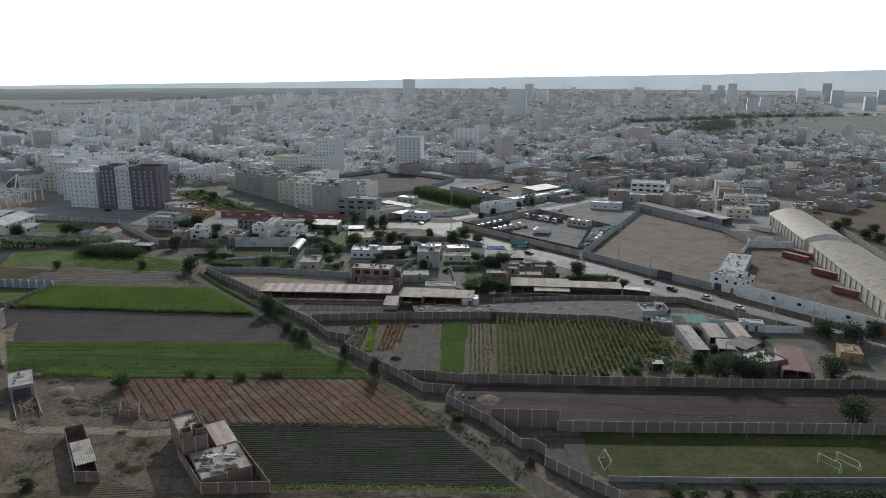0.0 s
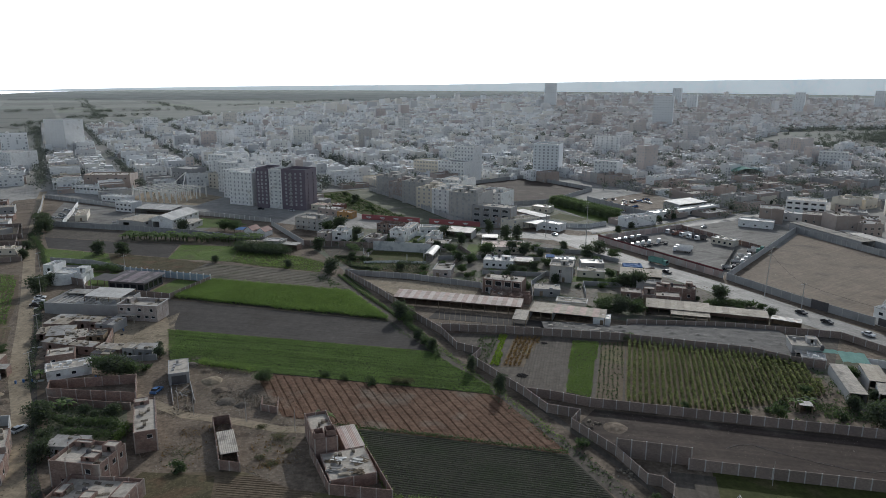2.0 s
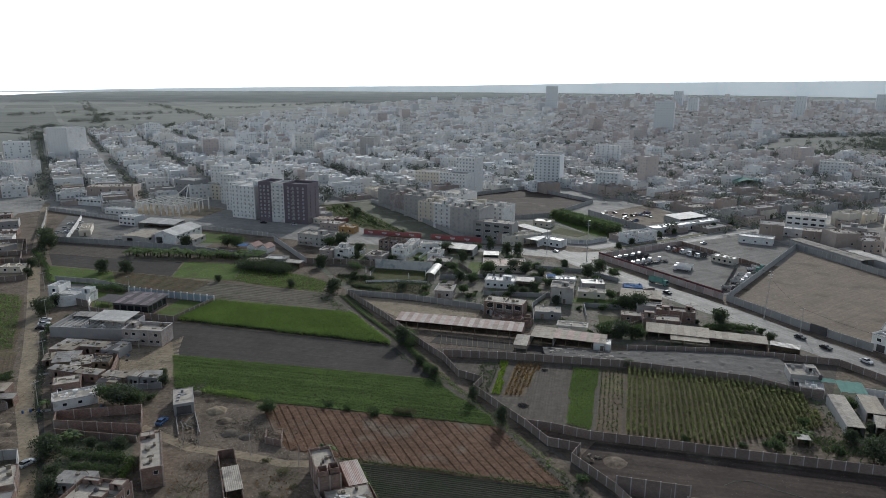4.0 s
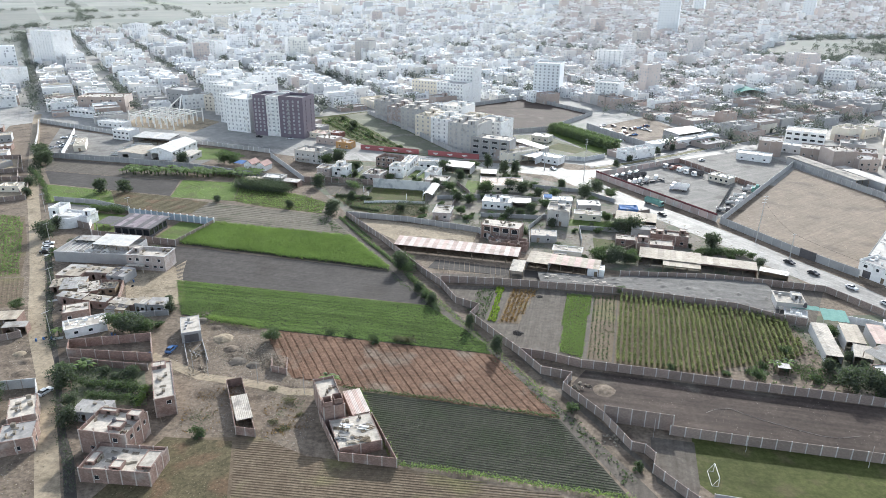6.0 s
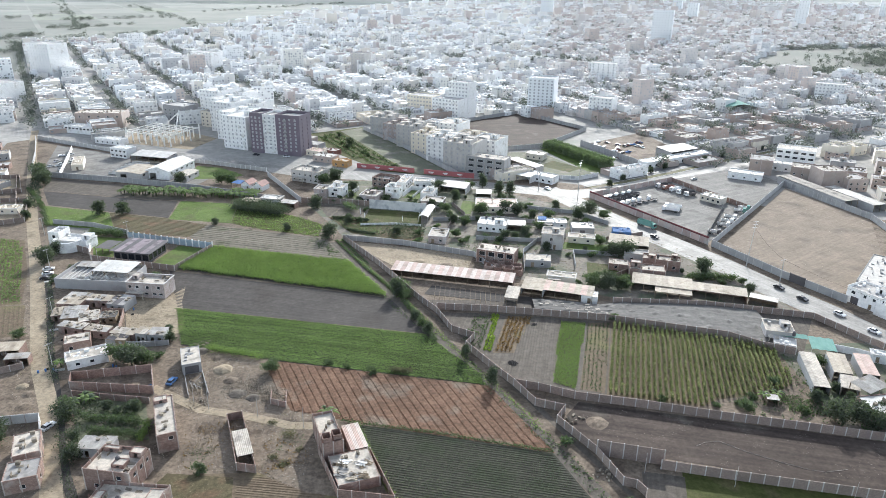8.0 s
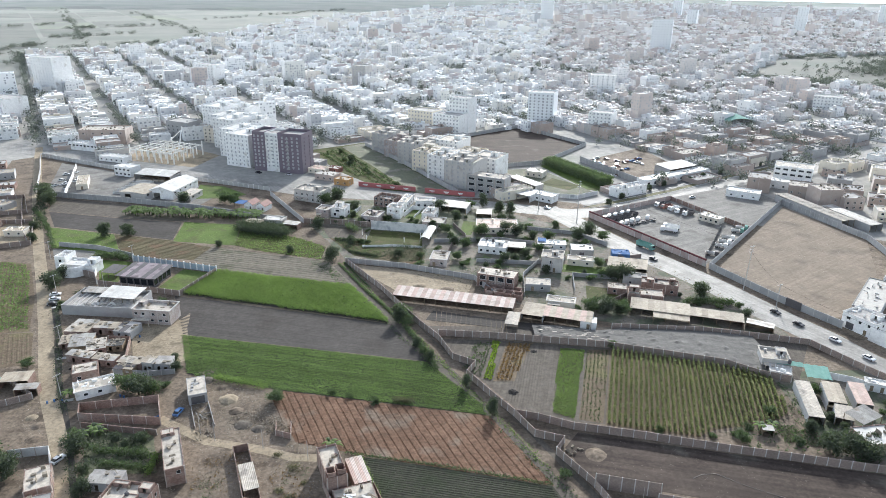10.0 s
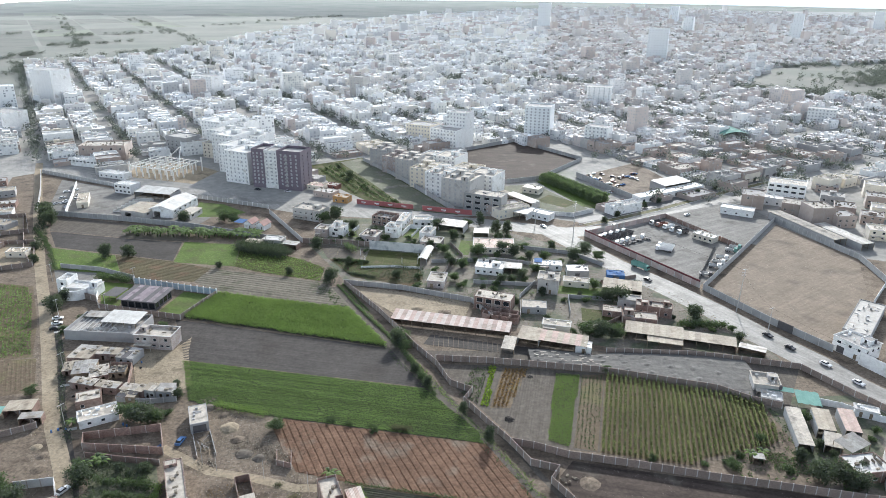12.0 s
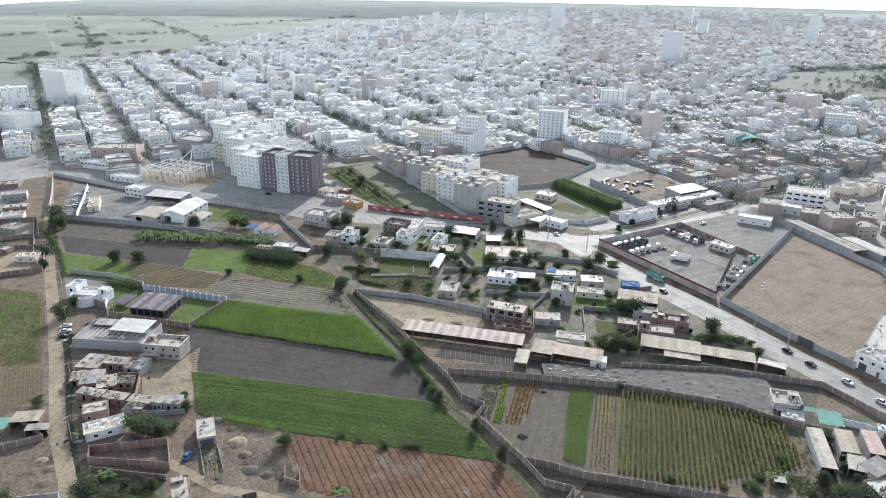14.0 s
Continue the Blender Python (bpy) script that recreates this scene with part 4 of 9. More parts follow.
def house(x, y, L, D, turn, h, wall="white", roof="slab", par=0.5, ops=None, label="", name="house", cols=0, extra=(), group="", rebar=False,
          frame_mat="white", category="house", joined=False):
    """A flat-roofed house: walls with openings, roof, windows, doors, corner columns, and roof rooms (x, y, L, D, h)."""
    root = thing(name, pose(x, y, 0, 0, 0, turn), label, category, group)
    BUILT.append((x, y, max(L, D) / 2))
    ops = ops or {}
    part("wall", shell(L, D, h, par, ops), M[wall], root)
    part("roof", roof_deck(L, D, h - par, int(x * 7 + y * 13), 4 + int(L * D / 22) if h < 13 else 3), (M[roof], M["rubble" if wall in ("brick", "brick_dusty", "brick_pale") else wall]), root)
    if wall in ("white", "cream", "concrete", "brick_pale") and h < 8 and y < 420 and L > 6:
        g = Geo()
        for x0, x1, y0, y1 in ((-L / 2 - 0.3, L / 2 + 0.3, -D / 2 - 0.3, -D / 2 + 0.1), (-L / 2 - 0.3, L / 2 + 0.3, D / 2 - 0.1, D / 2 + 0.3), (-L / 2 - 0.3, -L / 2 + 0.1, -D / 2 + 0.1, D / 2 - 0.1), (L / 2 - 0.1, L / 2 + 0.3, -D / 2 + 0.1, D / 2 - 0.1)):
            g.box(x0, x1, y0, y1, h + 0.003, h + 0.14)
        part("coping", g, M["concrete" if wall != "concrete" else "slab"], root)
        if int(x * 3 + y) % 3 == 0:
            part("porch_roof", Geo().box(-L / 2 + 0.6, -L / 2 + L * 0.5, -D / 2 - 2.4, -D / 2 - 0.01, 2.55, 2.7).box(-L / 2 + 0.7, -L / 2 + 0.9, -D / 2 - 2.3, -D / 2 - 2.1, 0, 2.55).box(-L / 2 + L * 0.5 - 0.3, -L / 2 + L * 0.5 - 0.1, -D / 2 - 2.3, -D / 2 - 2.1, 0, 2.55), M["slab"], root, "pale concrete porch roof")
    panes = Geo()
    frames = ((-L / 2, -D / 2, 0), (L / 2, -D / 2, 90), (L / 2, D / 2, 180), (-L / 2, D / 2, 270))
    for k, lst in ops.items():
        ox, oy, rz = frames[k]
        base = pose(ox, oy, 0, 0, 0, rz)
        for u, z, w, hh in lst:
            if z < 0.2:
                part("door", Geo().box(-w / 2, w / 2, 0.1, 0.16, 0.02, hh), M["wood" if w < 1.6 else "tin_dark"], root, m=base @ pose(u, 0, z))
            elif joined:
                p, q = base @ Vector((u - w / 2, 0.15, z)), base @ Vector((u + w / 2, 0.15, z))
                panes.face([p, q, (q.x, q.y, z + hh), (p.x, p.y, z + hh)])
            else:
                window(root, w, hh, M[frame_mat], base @ pose(u, 0, z))
    if panes.f:
        tagged(part("window_panes", panes, M["glass_hazed"], root), kind="stuff")
    if cols:
        col = Geo().box(-0.14, 0.14, -0.14, 0.14, 0, h + (0.02 if not rebar else 0.06)).mesh("column", M["column"])
        n = max(1, round(L / cols))
        spots = [((-L / 2 + 0.1) + (L - 0.2) * i / n, s * (D / 2 - 0.1)) for i in range(n + 1) for s in (-1, 1)]
        n = max(1, round(D / cols))
        spots += [(s * (L / 2 - 0.1), -D / 2 + D * i / n) for i in range(1, n) for s in (-1, 1)]
        for cx, cy in spots:
            part("column", col, None, root, m=pose(cx, cy, 0))
        if rebar:
            g = Geo()
            for i in range(4):
                dx, dy = 0.08 * (1 if i % 2 else -1), 0.08 * (1 if i < 2 else -1)
                g.tube((dx, dy, 0), (dx * 1.3, dy * 1.2, 0.9), 0.02, sides=3)
            rods = g.mesh("rebar", M["tin_red"])
            for cx, cy in spots[::2]:
                part("rebar", rods, None, root, m=pose(cx, cy, h + 0.1))
    for ex, ey, eL, eD, eh in extra:
        room = part("roof_room", shell(eL, eD, eh, 0.15, {0: [(eL / 2, 0.1, 0.9, min(2.0, eh - 0.3))]}), M[wall], root, m=pose(ex, ey, h - par))
        part("roof", Geo().box(-eL / 2 + 0.2, eL / 2 - 0.2, -eD / 2 + 0.2, eD / 2 - 0.2, eh - 0.3, eh - 0.15), M[roof], room)
    return root


def rows_of(L, floors, w=1.2, hh=1.2, pace=3.2, first=1.0, storey=2.8, skip=0.0, rng=None):
    """Window openings in even rows along a wall."""
    n = max(1, int(L / pace))
    out = []
    for f in range(floors):
        for i in range(n):
            if rng is None or rng.random() >= skip:
                out.append((L * (i + 0.5) / n, first + f * storey, w, hh))
    return out


# near houses
house(-76.4, 136.2, 11.8, 9.2, -9, 6.3, "brick", "slab", 0.9, {0: [(3, 1, 1.2, 1.2), (9, 3.9, 1.3, 1.2)], 1: [(2.2, 3.8, 1.2, 1.2), (5, 3.8, 1.2, 1.2), (7.6, 3.8, 1.0, 1.2), (3, 0.05, 1.2, 2.1)]}, "two-storey bare brick house with a roof terrace", cols=3.4, rebar=True, extra=((1.6, -1.0, 3.2, 2.6, 1.0), (3.8, 3.0, 3.2, 2.4, 1.6), (-3.2, 3.6, 4.2, 1.4, 1.2)))
house(-70.2, 126.3, 16.2, 8.8, -5, 3.8, "brick", "slab", 0.9, {0: [(4, 0.9, 1.2, 1.2)]}, "single-storey brick house with an open roof terrace", cols=3.2, rebar=True, extra=((-0.2, -2.2, 2.6, 2.6, 1.0), (6.0, 0.2, 3.4, 5.6, 0.9), (-6.6, -0.4, 2.0, 3.6, 0.9)))
house(-72.0, 155.1, 5.0, 18.0, 23, 5.5, "brick", "slab", 0.25, {0: [(3.4, 3.4, 1.2, 1.1)], 1: [(3, 3.4, 1.0, 1.0)]}, "narrow two-storey brick house with a white roof", cols=4, extra=((-0.6, 7.2, 3.4, 2.6, 1.0),))
house(-76.5, 188.8, 5.6, 10.6, 21, 3.5, "concrete_grey", "slab", 0.12, {0: [(2.8, 0.05, 4.0, 2.6)]}, "small open-fronted shed with a pale slab roof", name="shed", category="shed")
house(-28.2, 149.5, 5.3, 13.4, 20.5, 6.0, "brick", "slab", 0.7, {1: [(3, 3.6, 1.1, 1.1)], 0: []}, "tall bare brick house with roof rooms", cols=3.4, rebar=True)
house(-108.3, 240.2, 14.8, 8.2, -6.8, 6.0, "brick_pale", "slab", 0.9, {0: [(u, 3.6, 1.3, 1.2) for u in (1.4, 4.2, 8.2, 12.6)] + [(u, 1.2, 1.5, 0.9) for u in (1.8, 4.8, 7.6, 10.8, 13.2)]}, "two-storey pale mauve brick house with two window rows", cols=4.9, extra=((-6.0, 2.2, 2.4, 3.2, 1.6),))
house(-131.6, 250.6, 28.4, 16.4, -5.2, 4.2, "concrete_grey", "slab_grey", 1.4, {}, "long grey walled workshop")
house(-116.4, 199.2, 7.8, 6.6, 24, 3.6, "brick", "slab", 0.2, {0: [(2, 1, 1.2, 1.2)]}, "small brick house with a pale slab roof")
house(-109.4, 190.4, 11.6, 6.4, 29, 3.0, "white", "slab", 0.25, {0: [(3, 1, 1.2, 1.0), (7, 1, 1.2, 1.0)]}, "low white house with dark windows")



# ---- the town ----
rng = np.random.default_rng(5)
TURN = radians(30)
CU, SU = math.cos(TURN), math.sin(TURN)


def inside(x, y, ring):
    hit = False
    for (x0, y0), (x1, y1) in zip(ring, ring[1:] + ring[:1]):
        if (y0 > y) != (y1 > y) and x < (x1 - x0) * (y - y0) / (y1 - y0) + x0:
            hit = not hit
    return hit


TOWN = [(-330, 530), (-205, 475), (-60, 420), (75, 395), (110, 400), (300, 352), (350, 366), (430, 418), (900, 500), (3000, 1300), (3000, 3600), (600, 3600), (-100, 2700), (-400, 2000), (-480, 1300), (-640, 1120), (-470, 800), (-660, 760), (-520, 560)]
EAST_FIELD = [(400, 935), (545, 850), (700, 900), (840, 870), (1270, 1330), (950, 1330), (571, 1195)]
HOLES = [
    [(-215, 440), (-120, 440), (-75, 420), (-60, 470), (-150, 560), (-230, 540)],
    [(-102, 525), (-60, 420), (20, 395), (45, 420), (35, 520), (-50, 560)],
    [(10, 566), (36, 450), (122, 420), (186, 470), (165, 541), (121, 545), (72, 614)],
    [(95, 370), (110, 385), (240, 458), (300, 464), (330, 444), (336, 400), (298, 352), (420, 200), (0, 300)],
    [(258, 468), (268, 450), (452, 562), (442, 581)],
    EAST_FIELD,
]
AVENUE = [(-330, 530), (-299, 506), (-206, 460), (-143, 438), (-80, 410), (-34, 402), (34, 385), (75, 372), (105, 379), (160, 414), (280, 489), (480, 612)]


def from_avenue(x, y):
    """Distance to the avenue's middle line."""
    best = 1e9
    for (x0, y0), (x1, y1) in zip(AVENUE, AVENUE[1:]):
        t = max(0, min(1, ((x - x0) * (x1 - x0) + (y - y0) * (y1 - y0)) / ((x1 - x0) ** 2 + (y1 - y0) ** 2)))
        best = min(best, math.hypot(x - x0 - t * (x1 - x0), y - y0 - t * (y1 - y0)))
    return best


lots = []
for iu in range(-30, 45):
    for iv in range(0, 70):
        u0, v0 = iu * 66.0, iv * 118.0 - 200
        for row in (0, 1):
            u = u0 + 3
            a = v0
            while a < v0 + 104:
                wide = rng.uniform(7, 13)
                lots.append((u + 13 + row * 27, a + wide / 2, 25, wide))
                a += wide
keep = []
for u, v, du, dv in lots:
    x, y = CU * u - SU * v, SU * u + CU * v
    if 345 < y < 3600 and abs(x) < 0.75 * y + 150 and inside(x, y, TOWN) and not any(inside(x, y, h) for h in HOLES) and from_avenue(x, y) > 16 and not (60 < x < 112 and y < 440):
        keep.append((x, y, du, dv))
keep.sort(key=lambda k: k[1])


def town_mesh(name, items, wall, roof, label, wins):
    """Many town houses in one mesh: each lot holds one to three volumes of unequal height with parapets, roof rooms and clutter."""
    g = Geo()

    def volume(at, a0, a1, b0, b1, h, p, clutter, panes):
        ring, t = ((a0, b0), (a1, b0), (a1, b1), (a0, b1)), 0.25
        inner = ((a0 + t, b0 + t), (a1 - t, b0 + t), (a1 - t, b1 - t), (a0 + t, b1 - t))
        n = len(g.v)
        g.v += [at(a, b, 0) for a, b in ring] + [at(a, b, h) for a, b in ring] + [at(a, b, h) for a, b in inner] + [at(a, b, h - p) for a, b in inner]
        for lo in (0, 4, 8):
            for i in range(4):
                j = (i + 1) % 4
                g.f.append((n + lo + i, n + lo + j, n + lo + 4 + j, n + lo + 4 + i))
                g.s.append(0)
        g.face([at(a, b, h - p) for a, b in inner], 1)
        wa, wb = a1 - a0, b1 - b0
        for k in range(clutter):
            s, e = rng.uniform(0.4, 1.6) if k else rng.uniform(2.0, 3.4), rng.uniform(0.4, 1.4) if k else rng.uniform(1.6, 2.6)
            s, w = min(s, max(0.3, wa * 0.6 - 0.6)), min(s * rng.uniform(0.5, 1.6), max(0.3, wb * 0.6 - 0.6))
            a, b = a0 + 0.3 + (wa - s - 0.6) * rng.random(), b0 + 0.3 + (wb - w - 0.6) * rng.random()
            rr = ((a, b), (a + s, b), (a + s, b + w), (a, b + w))
            g.hull([at(x, y, h - p) for x, y in rr], [at(x, y, h - p + e) for x, y in rr], int(k % 3 == 1))
        if not panes:
            return
        for f in range(max(1, int(h / 2.8))):
            z = 0.9 + f * 2.75
            for side, length, mid in ((0, wa, (a0 + a1) / 2), (1, wb, (b0 + b1) / 2), (3, wb, (b0 + b1) / 2)):
                m = int(length / 2.6)
                for i in range(m):
                    if rng.random() < 0.4:
                        continue
                    c = mid - length / 2 + length * (i + 0.5) / m
                    s, up = rng.uniform(0.4, 1.0), rng.choice((0.9, 1.2, 1.3, 2.0))
                    q = ([(c - s, b0 - 0.04), (c + s, b0 - 0.04)], [(a1 + 0.04, c - s), (a1 + 0.04, c + s)], None, [(a0 - 0.04, c + s), (a0 - 0.04, c - s)])[side]
                    g.face([at(*q[0], z), at(*q[1], z), at(*q[1], z + up), at(*q[0], z + up)], 2)

    for x, y, du, dv in items:
        far = y > 1500
        if rng.random() < (0.12 if far else 0.05):
            continue
        west_side = x < 0.16 * y - 10
        h = float(rng.choice([3.2, 5.8, 8.4, 11, 13.6], p=[0.22, 0.34, 0.26, 0.13, 0.05] if west_side else [0.36, 0.4, 0.17, 0.05, 0.02]))
        if rng.random() < 0.015:
            h = rng.uniform(16, 28)
        deep = du * rng.uniform(0.62, 1.0)
        hu, hv = deep / 2, dv / 2 - rng.uniform(0, 0.25)
        off = (du - deep) / 2 * rng.uniform(-1, 1)

        def at(a, b, z):
            return (x + CU * (a + off) - SU * b, y + SU * (a + off) + CU * b, z)
        if far or h > 14:
            volume(at, -hu, hu, -hv, hv, h, 0.7, 1 if far else 4, wins and not far)
            continue
        cut_at = rng.uniform(-0.3, 0.35) * deep
        back = max(2.9, h + rng.choice((-5.4, -2.7, -2.7, 0.0, 2.6)))
        volume(at, -hu, cut_at, -hv, hv, h, rng.uniform(0.3, 1.1), 4 if y < 1100 else 2, wins)
        if rng.random() < 0.4:
            side = rng.uniform(-0.2, 0.2) * hv
            volume(at, cut_at + 0.02, hu, -hv, side, back, rng.uniform(0.2, 1.0), 2, wins)
            volume(at, cut_at + 0.02, hu * rng.uniform(0.7, 1.0), side + 0.02, hv, max(2.8, back - 2.7), rng.uniform(0.2, 0.9), 2, wins)
        else:
            volume(at, cut_at + 0.02, hu, -hv, hv, back, rng.uniform(0.2, 1.0), 3, wins)
    return solid(name, g, (wall, roof, M["glass_hazed"]), label, "town", "stuff")


def town_house(x, y, du, dv, rr):
    """A town house of its own: shell with cut windows, roof, panes and a stair room."""
    h = rr.choice([3.2, 3.2, 5.8, 5.8, 8.5] if x >= 0.16 * y - 10 else [3.2, 5.8, 5.8, 8.5, 8.5, 11])
    L, D = du * rr.uniform(0.6, 0.95), dv - rr.uniform(0.0, 0.4)
    east_side = x >= 0.16 * y - 10
    wl = rr.choice(["brick_dusty", "brick_dusty", "concrete_grey", "brick_dusty", "concrete", "white", "brick_dusty"] if east_side else ["white", "white", "white", "cream", "concrete", "white", "brick_dusty"])
    words = {"brick_dusty": "bare brick", "concrete": "pale concrete", "concrete_grey": "grey rendered", "cream": "cream painted", "white": "white painted"}[wl]
    ops = {}
    for k, length in ((0, L), (1, D), (3, D)):
        ops[k] = [o for o in rows_of(length, max(1, int(h / 2.8)), rr.uniform(1.1, 1.7), 1.3, 3.0, 0.9, 2.75) if rr.random() > (0.68 if east_side else 0.4)]
    root = thing("town_house", pose(x, y, 0, 0, 0, 30), "%s flat-roofed town house, %s high" % (words, {3.2: "one storey", 5.8: "two storeys", 8.5: "three storeys", 11: "four storeys"}[h]), "house", "town houses")
    part("wall", shell(L, D, h, 0.8, ops), M[wl], root)
    part("roof", roof_deck(L, D, h - 0.8, int(x * 7 + y * 13), 9), (M[rr.choice(["slab", "slab_grey", "slab_grey"] if east_side else ["slab", "slab_grey", "tin_white"])], M[wl]), root)
    g = Geo()
    for k, (ox, oy, dx, dy) in {0: (-L / 2, -D / 2, 1, 0), 1: (L / 2, -D / 2, 0, 1), 3: (-L / 2, D / 2, 0, -1)}.items():
        for u, z, w, hh in ops[k]:
            p, q = (ox + dx * (u - w / 2) - dy * 0.15, oy + dy * (u - w / 2) + dx * 0.15), (ox + dx * (u + w / 2) - dy * 0.15, oy + dy * (u + w / 2) + dx * 0.15)
            g.face([(*p, z), (*q, z), (*q, z + hh), (*p, z + hh)])
    if g.f:
        tagged(part("window_panes", g, M["glass_hazed"], root), kind="stuff")
    if rr.random() < 0.65:
        eL, eD, eh = rr.uniform(2.5, min(5, L / 2)), rr.uniform(2.5, min(4.5, D / 2 + 0.1)) if D > 5.5 else 2.5, rr.uniform(1.8, 2.5)
        room = part("roof_room", shell(eL, eD, eh, 0.1, {0: [(eL / 2, 0.1, 0.8, 1.6)]}), M[wl], root, m=pose(rr.uniform(-L / 5, L / 5), rr.uniform(-D / 8, D / 8), h - 0.8))
        part("roof", Geo().box(-eL / 2 + 0.2, eL / 2 - 0.2, -eD / 2 + 0.2, eD / 2 - 0.2, eh - 0.25, eh - 0.1), M["slab"], room)
    return root


near, rest = keep[:235], keep[235:]
rr = random.Random(21)
for k in near:
    if rr.random() > 0.06:
        town_house(*k, rr)
west = [k for k in rest if k[0] < 0.16 * k[1] - 10]
east = [k for k in rest if k[0] >= 0.16 * k[1] - 10]
town_mesh("town_houses", west, M["city_wall"], M["city_roof"], "white and cream flat-roofed town houses", True)
town_mesh("town_houses", east, M["town_wall"], M["town_roof"], "brick and grey flat-roofed town houses", True)


# ---- hazy sky low over the horizon ----
glow = bpy.data.materials.new("hazy_sky")
glow.use_nodes = True
glow.node_tree.nodes.remove(glow.node_tree.nodes["Principled BSDF"])
lit = glow.node_tree.nodes.new("ShaderNodeEmission")
lit.inputs["Color"].default_value, lit.inputs["Strength"].default_value = (0.93, 0.97, 1.0, 1), 3.0
glow.node_tree.links.new(lit.outputs["Emission"], glow.node_tree.nodes["Material Output"].inputs["Surface"])
haze = Geo()
for i in range(40):
    a0, a1 = radians(-70 + i * 3.5), radians(-70 + (i + 1) * 3.5)
    haze.face([(4900 * math.sin(a0), 4900 * math.cos(a0), -120), (4900 * math.sin(a1), 4900 * math.cos(a1), -120),
               (4900 * math.sin(a1), 4900 * math.cos(a1), 1100), (4900 * math.sin(a0), 4900 * math.cos(a0), 1100)])
solid("backdrop_sky", haze, glow, "bright hazy sky low over the horizon", "backdrop", "structure")

# the farthest land; haze is put into its pale colour and glow
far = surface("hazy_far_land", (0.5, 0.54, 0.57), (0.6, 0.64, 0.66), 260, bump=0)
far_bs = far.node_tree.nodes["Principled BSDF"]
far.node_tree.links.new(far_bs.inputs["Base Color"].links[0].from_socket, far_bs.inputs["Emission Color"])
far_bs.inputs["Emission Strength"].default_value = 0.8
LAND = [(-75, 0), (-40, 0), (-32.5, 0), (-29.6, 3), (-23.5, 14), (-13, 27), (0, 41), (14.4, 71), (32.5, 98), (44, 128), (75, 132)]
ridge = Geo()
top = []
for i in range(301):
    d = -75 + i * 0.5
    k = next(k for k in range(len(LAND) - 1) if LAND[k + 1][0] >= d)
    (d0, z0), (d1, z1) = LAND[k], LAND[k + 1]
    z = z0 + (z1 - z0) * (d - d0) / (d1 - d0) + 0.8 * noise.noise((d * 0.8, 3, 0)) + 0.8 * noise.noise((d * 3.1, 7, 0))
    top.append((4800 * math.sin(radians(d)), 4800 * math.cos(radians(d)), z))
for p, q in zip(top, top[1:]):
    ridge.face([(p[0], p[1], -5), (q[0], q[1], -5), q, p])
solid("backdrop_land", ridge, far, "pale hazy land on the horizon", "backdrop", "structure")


# ---- crops ----
def cut(ring, origin, way):
    """Where the line origin + s * way lies inside the ring: pairs of s."""
    nx, ny = -way[1], way[0]
    hits = []
    for (x0, y0), (x1, y1) in zip(ring, ring[1:] + ring[:1]):
        d0 = (x0 - origin[0]) * nx + (y0 - origin[1]) * ny
        d1 = (x1 - origin[0]) * nx + (y1 - origin[1]) * ny
        if (d0 > 0) != (d1 > 0):
            k = d0 / (d0 - d1)
            x, y = x0 + (x1 - x0) * k, y0 + (y1 - y0) * k
            hits.append((x - origin[0]) * way[0] + (y - origin[1]) * way[1])
    hits.sort()
    return list(zip(hits[::2], hits[1::2]))


def row_lines(ring, turn, pace):
    way = (math.cos(radians(turn)), math.sin(radians(turn)))
    nx, ny = -way[1], way[0]
    ds = [x * nx + y * ny for x, y in ring]
    d = min(ds) + pace / 2
    while d < max(ds):
        o = (nx * d, ny * d)
        for s0, s1 in cut(ring, o, way):
            if s1 - s0 > 1.5:
                yield o, way, s0 + 0.4, s1 - 0.4
        d += pace


def ridges(field, ring, turn, pace, high, mat, wide=0.6, seed=1, flat=0.35):
    """Earth ridges of a furrowed field, each a part of the field."""
    r = random.Random(seed)
    for o, way, s0, s1 in row_lines(ring, turn, pace):
        g = Geo()
        n = max(2, int((s1 - s0) / 6.0))
        nx, ny = -way[1], way[0]
        for i in range(n + 1):
            s = s0 + (s1 - s0) * i / n
            j, w, h = r.uniform(-0.08, 0.08), wide * pace / 2 * r.uniform(0.85, 1.1), high * r.uniform(0.85, 1.1)
            x, y = o[0] + way[0] * s + nx * j, o[1] + way[1] * s + ny * j
            g.v += [(x - nx * w, y - ny * w, 0.03), (x - nx * w * flat, y - ny * w * flat, 0.05 + h), (x + nx * w * flat, y + ny * w * flat, 0.05 + h), (x + nx * w, y + ny * w, 0.03)]
        for i in range(n):
            for k in range(3):
                g.f.append((4 * i + k, 4 * i + 4 + k, 4 * i + 5 + k, 4 * i + k + 1))
                g.s.append(0)
        part("ridge", g, mat, bpy.data.objects[field])


def crop_rows(name, ring, turn, pace, gap, size, per, spread, high, mat, label, seed=1, wobble=0.1, miss=0.05):
    r = np.random.default_rng(seed)
    pts = []
    for o, way, s0, s1 in row_lines(ring, turn, pace):
        s = np.arange(s0, s1, gap)
        s = s[r.random(len(s)) > miss]
        j = r.normal(0, wobble, len(s))
        pts.append(np.stack([o[0] + way[0] * s - way[1] * j, o[1] + way[1] * s + way[0] * j, np.full(len(s), high) * r.uniform(0.7, 1.25, len(s))], 1))
    q = leaves(np.concatenate(pts), size, per, spread, r, 0.8)
    q[:, :, 2] = np.maximum(q[:, :, 2], 0.05)
    ob = new(name, leaf_mesh(name, q, mat))
    return tagged(ob, label, "crop", "", "stuff")


